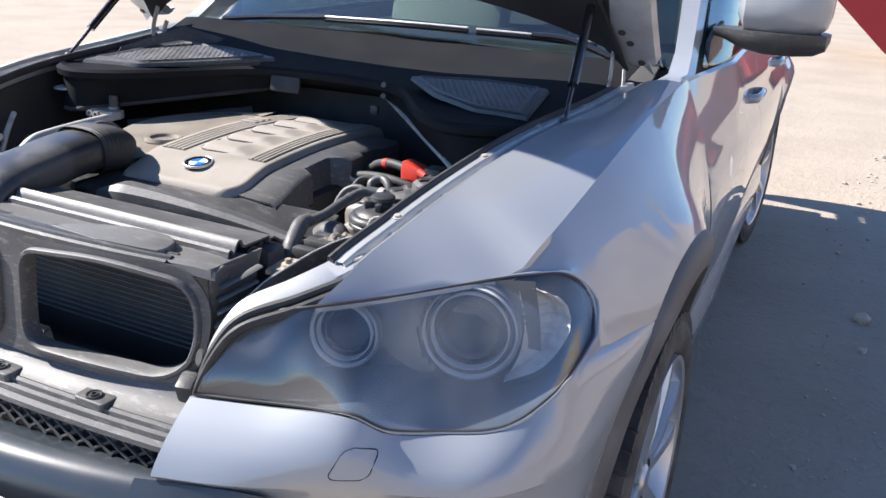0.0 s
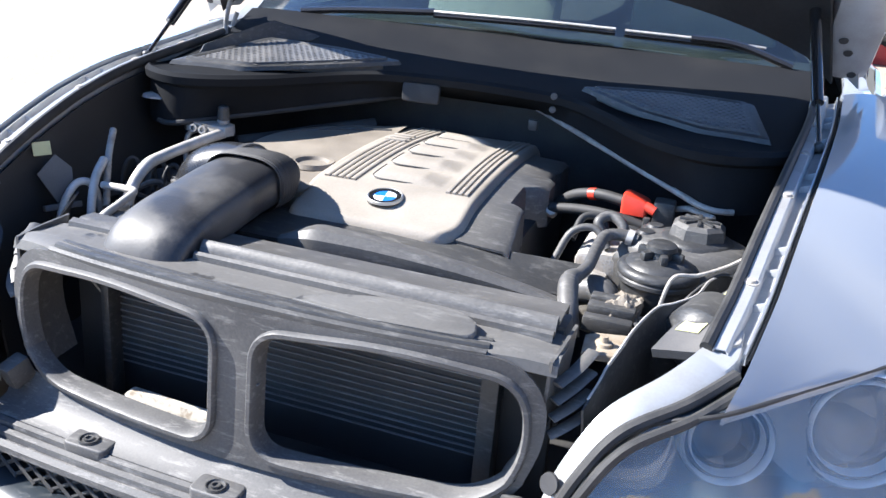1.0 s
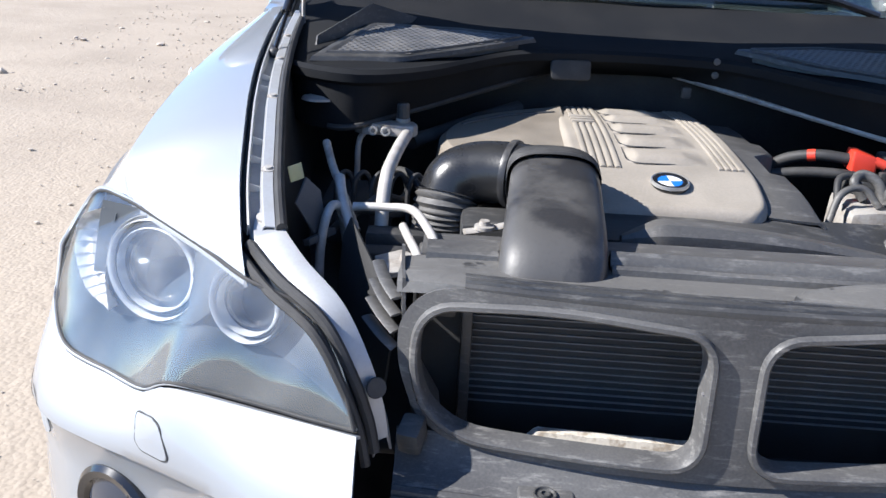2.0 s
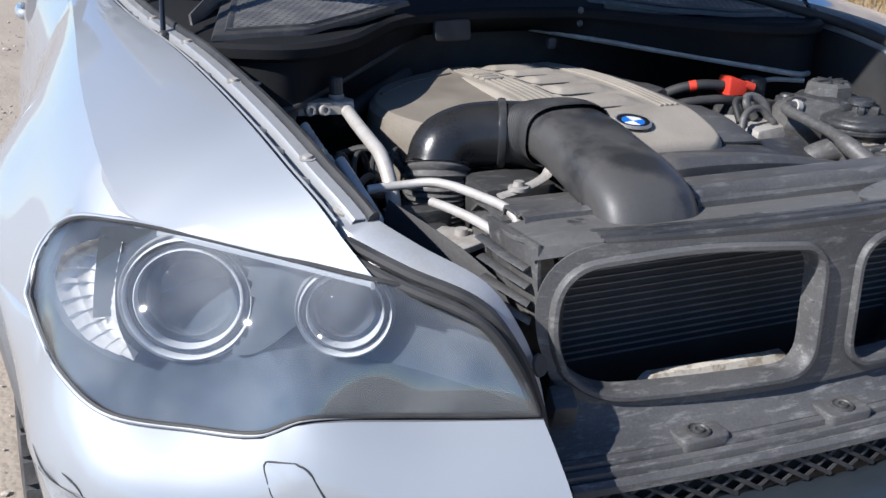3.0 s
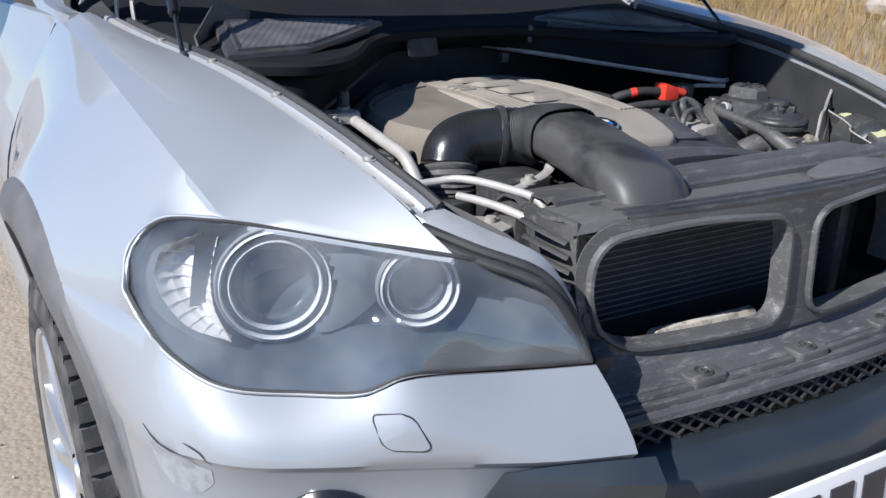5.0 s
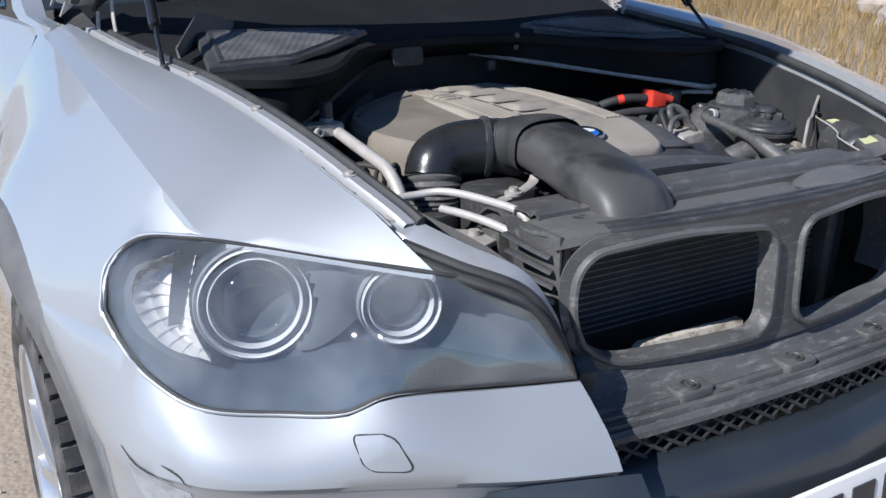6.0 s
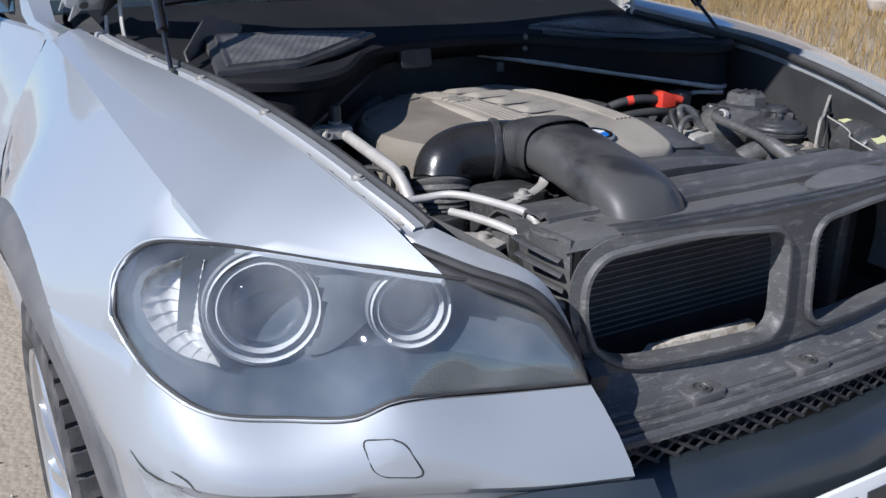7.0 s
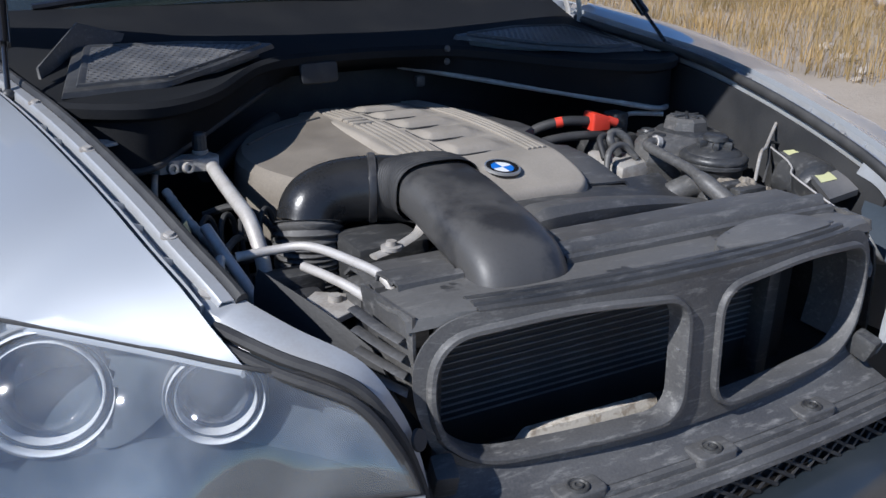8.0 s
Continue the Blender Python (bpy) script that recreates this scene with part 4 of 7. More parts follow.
def build_bumper_centre():
    prof = [(0.690, 0.694), (0.676, 0.699), (0.634, 0.699), (0.618, 0.688), (0.604, 0.664), (0.598, 0.63), (0.600, 0.585), (0.612, 0.52), (0.64, 0.44), (0.68, 0.36)]
    rows = [[Vector((x, y + bow(x) - 0.02 * max(0.0, 1 - abs(x) / 0.4), z)) for x in np.linspace(-0.378, 0.378, 41)] for y, z in prof]
    b = cpart("bumper_centre", shell(rows, 0.005), GREYPAINT, None, "dark satin grey bumper centre")
    # crossed bars of the lower grille
    bm = bmesh.new()
    for k in range(-2, 24):
        for d in (1, -1):
            pts = []
            for t in np.linspace(0, 1, 5):
                x = -0.365 + 0.0325 * (k + (t if d > 0 else 1 - t) * 2.2)
                if abs(x) <= 0.366:
                    y = 0.674 + 0.55 * bow(x) - 0.008 * (1 - t)
                    pts.append((x, y + (0.002 if d > 0 else 0.0), 0.700 + 0.042 * t))
            if len(pts) > 1:
                tube(bm, pts, 0.0019, 5, n=max(3, len(pts)), squash=1.6)
    cpart("grille_mesh", bm, RUBBER, b, "crossed black bars of the lower grille")
    bm = bmesh.new()
    rows = [[Vector((x, 0.700 + 0.6 * bow(x), z)) for x in np.linspace(-0.37, 0.37, 21)] for z in (0.68, 0.738)]
    add(bm, shell(rows, 0.003))
    cpart("grille_backing", bm, DARK, b, "")
    # number plate with plain bars
    bm = bmesh.new()
    box(bm, -0.26, 0.26, -0.004, 0.004, -0.056, 0.056, Matrix.Translation((0, 0.562, 0.598)) @ pose(0, 0, 0, -4, 0, 0), 0.002)
    p = cpart("number_plate", bm, PLATE, b, "white number plate")
    for k in range(7):
        bm = bmesh.new()
        box(bm, -0.024, 0.024, -0.002, 0.001, -0.036, 0.036, Matrix.Translation((-0.21 + 0.07 * k, 0.5572, 0.598)) @ pose(0, 0, 0, -4, 0, 0), 0.001)
        cpart("plate_bar", bm, BAR, p)
    return b


# ---- engine bay ----
def cover_z(x, y):
    t = min(1.0, max(0.0, (y - 1.10) / 0.13))
    z = 0.983 + 0.021 * (t * t * (3 - 2 * t)) + 0.017 * math.sin(math.pi * min(1.0, max(0.0, (y - 1.15) / 0.57)))
    return z - 0.5 * max(0.0, abs(x - 0.01) - 0.10) ** 2


def build_engine_cover():
    # raised main field
    nx, ny = 76, 120
    rows = []
    for j in range(ny):
        v = j / (ny - 1)
        y = 1.110 + 0.585 * v
        k = 1.0 if v > 0.10 else math.sqrt(max(0.0, 1 - ((0.10 - v) / 0.10) ** 2)) * 0.30 + 0.70
        xl, xr = -0.138 + 0.05 * (1 - k), 0.010 + 0.142 * k
        row = []
        for i in range(nx):
            u = i / (nx - 1)
            x = xl + (xr - xl) * u
            z = cover_z(x, y)
            e = min(u, 1 - u) * (xr - xl)
            f = min(v, 1 - v) * 0.565
            z -= 0.014 * max(0.0, 1 - e / 0.012) ** 2 + 0.014 * max(0.0, 1 - f / 0.012) ** 2
            # five bulging runners between the ribbed bands, each with a steep front edge
            if -0.045 < x < 0.080 and 1.245 < y < 1.665:
                c = ((y - 1.245) / 0.42 * 5) % 1.0
                w = min(1.0, (0.080 - x) / 0.035) * min(1.0, (x + 0.045) / 0.014)
                rise = math.sin(0.5 * math.pi * min(1.0, c / 0.22))
                z += w * (0.014 * rise * math.cos(max(0.0, c - 0.22) * 1.9) ** 0.8 - 0.004)
            row.append(Vector((x, y, z)))
        rows.append(row)
    rows.insert(0, [p + Vector((0, 0.004, -0.03)) for p in rows[0]])
    rows.append([p + Vector((0, -0.004, -0.03)) for p in rows[-1]])
    for r in rows:
        r.insert(0, r[0] + Vector((0.004, 0, -0.028)))
        r.append(r[-1] + Vector((-0.004, 0, -0.028)))
    bm = bmesh.new()
    grid(bm, rows)
    cover = cpart("engine_cover", bm, COVER, None, "dusty beige-grey ribbed engine cover")
    # ribs of the two bands
    for x0, step, w, n, ya, yb in ((-0.112, 0.0118, 0.0043, 5, 1.222, 1.675), (0.097, 0.0102, 0.0038, 4, 1.232, 1.678)):
        for k in range(n):
            x = x0 + step * k
            bm = bmesh.new()
            prof = ((-w, -0.003), (-w, 0.0022), (-w * 0.6, 0.0034), (w * 0.6, 0.0034), (w, 0.0022), (w, -0.003))
            rows = []
            for y in np.linspace(ya, yb, 16):
                xx = x + 0.010 * (y - ya) / (yb - ya) * (1 if x0 < 0 else 0.0)
                rows.append([Vector((xx + a, y, cover_z(xx, y) + b)) for a, b in prof])
            vs = grid(bm, rows)
            bm.faces.new(vs[0])
            bm.faces.new(vs[-1][::-1])
            cpart("rib", bm, COVER, cover)
    # dark stepped seam at the runners' left ends
    for k in range(5):
        y0 = 1.245 + 0.084 * k
        bm = bmesh.new()
        pts = [(0.062, y0 + 0.010), (0.03, y0 + 0.005), (-0.006, y0 + 0.002), (-0.026, y0 + 0.001), (-0.040, y0 + 0.008), (-0.0455, y0 + 0.022), (-0.046, y0 + 0.05), (-0.0455, y0 + 0.078)]
        tube(bm, [(x, y, cover_z(x, y) + 0.0005) for x, y in pts], [0.0005, 0.0008, 0.0011, 0.0016, 0.0018, 0.0013, 0.001, 0.0007], 6, n=28)
        cpart("runner_seam", bm, DARK, cover)
    # raised lettering that cannot be read, as plain bars
    for k in range(3):
        bm = bmesh.new()
        y = 1.478 + 0.024 * k
        box(bm, -0.112, -0.070, y, y + 0.013, cover_z(-0.09, y), cover_z(-0.09, y) + 0.006, bevel=0.002)
        cpart("raised_bar", bm, COVER, cover)
    # lower lobe on the right-hand side of the engine with the filler recess
    o = catmull([(-0.125, 1.15, 0), (-0.20, 1.185, 0), (-0.275, 1.245, 0), (-0.326, 1.34, 0), (-0.332, 1.43, 0), (-0.290, 1.52, 0), (-0.215, 1.585, 0), (-0.13, 1.63, 0)], 48)
    rows = []
    for grow, dz in ((1.02, -0.13), (1.02, -0.04), (1.0, -0.012), (0.95, -0.002), (0.6, 0.0), (0.0, 0.002)):
        rows.append([Vector((-0.12 + (p.x + 0.12) * grow * 1.06, p.y, 1.000 + dz + 0.045 * (p.y - 1.2))) for p in o])
    bm = bmesh.new()
    grid(bm, rows)
    cpart("cover_lobe", bm, COVER_BROWN, cover, "")
    bm = bmesh.new()
    lathe(bm, [(0.0, 0.001), (0.026, 0.001), (0.030, 0.007), (0.038, 0.008), (0.042, 0.0)], 28, Matrix.Translation((-0.172, 1.29, 1.005)))
    cpart("filler_recess", bm, COVER_BROWN, cover, "")
    bm = bmesh.new()
    tube(bm, [(-0.31, 1.47, 1.011), (-0.23, 1.535, 1.016), (-0.135, 1.575, 1.018)], 0.003, 8)
    cpart("seam", bm, PLASTIC, cover, "")
    # round badge in blue and white quarters
    z = cover_z(0.008, 1.184) + 0.001
    m = facing((0.008, 1.184, z), (0, -0.16, 1)) @ Matrix.Scale(0.86, 4)
    bm = bmesh.new()
    lathe(bm, [(0.0, 0.0025), (0.0225, 0.0025), (0.0235, 0.0045), (0.031, 0.0045), (0.0335, 0.001), (0.0335, -0.006)], 48, m)
    badge = cpart("badge", bm, BLACKGLOSS, cover, "round badge with blue and white quarters")
    for q in range(4):
        bm = bmesh.new()
        a0 = q * math.pi / 2 + 0.12
        ring = [Vector((0, 0, 0.0034))] + [Vector((0.0215 * math.cos(a), 0.0215 * math.sin(a), 0.0034)) for a in np.linspace(a0, a0 + math.pi / 2, 12)]
        top = [bm.verts.new(m @ p) for p in ring]
        low = [bm.verts.new(m @ (p - Vector((0, 0, 0.002)))) for p in ring]
        bm.faces.new(top)
        for i in range(len(ring)):
            bm.faces.new((top[i], top[(i + 1) % len(ring)], low[(i + 1) % len(ring)], low[i]))
        cpart("quarter", bm, BLUE if q % 2 else WHITE, badge, smooth=False)
    bm = bmesh.new()
    lathe(bm, [(0.0305, 0.0048), (0.032, 0.0056), (0.034, 0.0045), (0.0345, 0.0)], 48, m)
    cpart("badge_rim", bm, RIM, badge)
    # black apron below the front edge and the thick horn in front of it
    rows = []
    for j, t in enumerate(np.linspace(0, 1, 6)):
        row = []
        for i in range(31):
            u = i / 30
            x = -0.16 + 0.50 * u
            row.append(Vector((x, 1.135 + 0.10 * max(0.0, u - 0.62) - (0.115 - 0.10 * max(0.0, u - 0.5)) * t, 0.974 - 0.010 * t - 0.055 * max(0.0, u - 0.35) ** 1.4 * (0.6 + 0.6 * t))))
        rows.append(row)
    cpart("front_apron", shell(rows, 0.005), PLASTIC, cover, "dusty black apron in front of the engine cover")
    rows = []
    for i in range(36):
        u = i / 35
        c = Vector((-0.088 + 0.425 * u, 1.012 + 0.03 * math.sin(math.pi * u * 0.8) + 0.07 * max(0.0, u - 0.45) ** 1.5, 0.966 - 0.038 * u * u))
        k = min(1.0, 0.25 + 6 * u) * (1 - 0.62 * u)
        rows.append([c + Vector((0.0, dy * k, dz * k)) for dy, dz in ((0.050, 0.0), (0.042, 0.020), (0.018, 0.030), (-0.008, 0.029), (-0.022, 0.016), (-0.026, -0.012), (-0.020, -0.045), (0.03, -0.05))])
    bm = bmesh.new()
    vs = grid(bm, rows, close_v=True)
    bm.faces.new(vs[0])
    bm.faces.new(vs[-1][::-1])
    cpart("front_horn", bm, PLASTIC_DUST, cover, "thick rounded black moulding in front of the engine")
    rows = []
    for k in range(40):
        v = k / 39
        y = 1.13 + 0.50 * v
        w = 0.050 + 0.05 * max(0.0, 0.25 - v) + 0.014 * (0.52 < v < 0.66) - 0.022 * (0.30 < v < 0.50) + 0.006 * (v > 0.8)
        rows.append([Vector((0.146, y, cover_z(0.146, y) - 0.012)), Vector((0.165, y, cover_z(0.146, y) - 0.014)), Vector((0.165 + w * 0.9, y, cover_z(0.146, y) - 0.017)), Vector((0.168 + w, y, cover_z(0.146, y) - 0.024)), Vector((0.17 + w, y, cover_z(0.146, y) - 0.09))])
    cpart("side_skirt", shell(rows, 0.004), PLASTIC_DUST, cover, "dusty side skirt with a notched edge")
    bm = bmesh.new()
    lathe(bm, [(0.0, 0.002), (0.018, 0.002), (0.022, 0.006), (0.027, 0.004), (0.028, -0.01)], 24, facing((0.186, 1.165, 0.968), (0.2, -0.3, 1)))
    cpart("skirt_boss", bm, PLASTIC, cover)
    bm = bmesh.new()
    lathe(bm, [(0.0, 0.006), (0.011, 0.006), (0.013, 0.003), (0.013, -0.01)], 20, facing((0.190, 1.215, 0.972), (0.2, -0.3, 1)))
    cpart("skirt_boss", bm, PLASTIC, cover)
    return cover


def build_intake():
    # flattened duct that rises from the carrier, with squared shoulders
    def ringed(path, size, n):
        rows = []
        for i, p in enumerate(path):
            d = (path[min(i + 1, n - 1)] - path[max(i - 1, 0)]).normalized()
            side = (Vector((1, 0, 0)) - d * d.x).normalized()
            up = side.cross(d)
            a, b = size(i / (n - 1), i)
            ring = []
            for w in np.linspace(0, 2 * math.pi, 44, endpoint=False):
                cx, cz = math.cos(w), math.sin(w)
                e = (abs(cx) ** 2.9 + abs(cz) ** 2.9) ** (-1 / 2.9)
                ring.append(p + side * a * cx * e + up * b * cz * e)
            rows.append(ring)
        return rows

    path = catmull([(-0.198, 0.838, 0.940), (-0.198, 0.842, 0.962), (-0.197, 0.860, 0.986), (-0.195, 0.90, 1.001), (-0.193, 0.96, 1.011), (-0.191, 1.02, 1.021), (-0.190, 1.075, 1.025)], 46)
    bm = bmesh.new()
    grid(bm, ringed(path, lambda t, i: (0.065 - 0.004 * t, 0.037 + 0.001 * t), 46), close_v=True)
    duct = cpart("intake_duct", bm, DUCT, None, "satin black air intake duct with dried damp patches", placed=True)
    # ribbed collar and elbow
    bm = bmesh.new()
    collar = catmull([(-0.191, 1.058, 1.024), (-0.191, 1.09, 1.025), (-0.197, 1.125, 1.019), (-0.204, 1.15, 1.008)], 60)
    vs = grid(bm, ringed(collar, lambda t, i: ((0.0640 + (0.0014 if i % 4 < 2 else 0.0)) * (1 - 0.22 * t ** 3), (0.0430 + (0.0014 if i % 4 < 2 else 0.0)) * (1 - 0.12 * t ** 3)), 60), close_v=True)
    bm.faces.new(vs[-1])
    cpart("collar", bm, RUBBER, duct, "ribbed rubber collar", placed=True)
    bm = bmesh.new()
    elbow = [(-0.190, 1.130, 1.004), (-0.225, 1.152, 1.007), (-0.262, 1.168, 1.006), (-0.300, 1.176, 1.001), (-0.330, 1.174, 0.988), (-0.343, 1.166, 0.962)]
    tube(bm, elbow, [0.048, 0.0475, 0.047, 0.047, 0.047, 0.046], 32, n=60)
    e = cpart("intake_elbow", bm, ELBOW, duct, "smooth black elbow hose", placed=True)
    bm = bmesh.new()
    lathe(bm, [(0.047, -0.006), (0.051, -0.005), (0.052, 0.0), (0.051, 0.005), (0.047, 0.006)], 32, facing((-0.246, 1.162, 1.0065), (-0.05, 0.019, 0.0)))
    cpart("hose_clamp", bm, DUCT, e, "", placed=True)
    bm = bmesh.new()
    down = [(-0.342, 1.168, 0.970), (-0.345, 1.160, 0.945), (-0.346, 1.156, 0.88), (-0.346, 1.156, 0.80)]
    tube(bm, down, [0.0455 + (0.0052 if k % 2 else 0.0) for k in range(48)], 32, n=132)
    cpart("bellows", bm, PLASTIC_DUST, e, "ribbed black bellows", placed=True)


def build_pipes():
    # refrigerant block with two capped ports
    bm = bmesh.new()
    add(bm, prism([(-0.493, 1.415), (-0.479, 1.401), (-0.443, 1.403), (-0.417, 1.393), (-0.391, 1.395), (-0.385, 1.415), (-0.393, 1.435), (-0.421, 1.438), (-0.453, 1.428), (-0.485, 1.435)], 0.997, 1.016, 0.004))
    block = cpart("port_block", bm, CAST, None, "cast metal refrigerant block with two capped ports")
    block.location += Vector((0, -0.031, 0.010))
    for x, y in ((-0.476, 1.428), (-0.411, 1.423)):
        bm = bmesh.new()
        lathe(bm, [(0.012, 0.004), (0.0125, 0.008), (0.009, 0.010), (0.009, 0.0), (0.014, -0.004)], 14, Matrix.Translation((x, y, 1.014)))
        port = cpart("port", bm, CAST, block)
        bm = bmesh.new()
        lathe(bm, [(0.0, 0.036), (0.009, 0.036), (0.0108, 0.033), (0.0112, 0.010), (0.009, 0.008)], 12, Matrix.Translation((x, y, 1.014)))
        cpart("port_cap", bm, PLASTIC, port, "black ribbed cap", smooth=False)
    for x, y in ((-0.461, 1.403), (-0.439, 1.399)):
        bm = bmesh.new()
        lathe(bm, [(0.0, 0.004), (0.004, 0.004), (0.0045, 0.010), (0.008, 0.010), (0.009, 0.0)], 12, facing((x, y, 1.004), (0.1, -1, 0.2)))
        cpart("bolt", bm, CAST, block)
    pipes = [("thick_pipe", 0.0102, ALU, [(-0.402, 1.375, 1.012), (-0.410, 1.30, 1.008), (-0.417, 1.205, 1.001), (-0.419, 1.158, 0.994), (-0.420, 1.118, 0.968), (-0.42, 1.098, 0.93), (-0.42, 1.09, 0.86)]),
             ("thin_pipe", 0.0062, ALU, [(-0.46, 1.09, 0.968), (-0.41, 1.082, 0.972), (-0.375, 1.058, 0.978), (-0.352, 0.99, 0.980), (-0.334, 0.915, 0.974), (-0.33, 0.90, 0.93)]),
             ("thin_pipe", 0.0062, ALU, [(-0.385, 1.05, 0.955), (-0.375, 1.0, 0.958), (-0.36, 0.945, 0.955), (-0.352, 0.91, 0.945), (-0.35, 0.90, 0.90)]),
             ("thin_pipe", 0.005, ALU, [(-0.480, 1.403, 1.002), (-0.486, 1.385, 0.995), (-0.489, 1.38, 0.97), (-0.489, 1.38, 0.90)]),
             ("thin_pipe", 0.0065, ALU, [(-0.50, 1.02, 0.86), (-0.498, 1.03, 0.93), (-0.49, 1.06, 0.972), (-0.478, 1.09, 0.962), (-0.47, 1.10, 0.90)]),
             ("dark_hose", 0.014, RUBBER, [(-0.40, 1.42, 0.985), (-0.35, 1.48, 0.99), (-0.28, 1.56, 1.0), (-0.2, 1.64, 1.01)]),
             ("red_cable", 0.010, RUBBER, [(0.235, 1.46, 0.955), (0.27, 1.44, 0.985), (0.315, 1.415, 1.000), (0.362, 1.398, 1.000)]), ("cable_band", 0.0108, RED, [(0.300, 1.4225, 0.9965), (0.312, 1.4165, 0.9995)]),
             ("cable", 0.009, RUBBER, [(0.235, 1.405, 0.965), (0.29, 1.39, 0.975), (0.345, 1.375, 0.978), (0.40, 1.37, 0.97)]),
             ("cable", 0.006, RUBBER, [(0.30, 1.27, 0.96), (0.31, 1.30, 0.99), (0.34, 1.31, 0.988), (0.355, 1.29, 0.95)]),
             ("cable", 0.006, PLASTIC_DUST, [(0.28, 1.24, 0.93), (0.30, 1.26, 0.975), (0.335, 1.265, 0.985), (0.36, 1.25, 0.96)]),
             ("coolant_hose", [0.0095, 0.0095, 0.0095, 0.0092, 0.0092, 0.0095], PLASTIC_DUST, [(0.405, 1.236, 0.988), (0.381, 1.237, 0.991), (0.358, 1.222, 0.990), (0.352, 1.170, 0.984), (0.350, 1.114, 0.976), (0.338, 1.075, 0.970)]),
             ("hose_boot", [0.0115, 0.0145, 0.0145, 0.0150, 0.0165], PLASTIC_DUST, [(0.340, 1.082, 0.972), (0.334, 1.066, 0.970), (0.337, 1.045, 0.960), (0.344, 1.020, 0.944), (0.350, 1.005, 0.915)]),
             ("coolant_hose", 0.022, PLASTIC_DUST, [(0.30, 1.15, 0.90), (0.345, 1.125, 0.935), (0.378, 1.110, 0.940), (0.392, 1.085, 0.90), (0.395, 1.07, 0.86)]),
             ("cable", 0.0085, PLASTIC_DUST, [(0.352, 1.292, 0.960), (0.335, 1.300, 0.985), (0.352, 1.312, 0.996), (0.375, 1.300, 0.985), (0.385, 1.285, 0.95)])]
    bm = bmesh.new()
    tube(bm, [(0.398, 1.2365, 0.9885), (0.388, 1.237, 0.9905)], 0.0125, 14)
    cpart("hose_collar", bm, ALU, None, "pale plastic collar on the hose")
    for name, r, mat, pts in pipes:
        bm = bmesh.new()
        tube(bm, pts, r, 14)
        cpart(name, bm, mat, None, {"thick_pipe": "bent aluminium refrigerant pipe", "thin_pipe": "thin bent aluminium pipe", "dark_hose": "black rubber hose", 
                                    "red_cable": "thick battery cable in a dusty sleeve", "cable_band": "red band round the cable", "cable": "bent cable", "coolant_hose": "dusty grey coolant hose", "hose_boot": "thick dusty rubber boot on a hose"}[name])


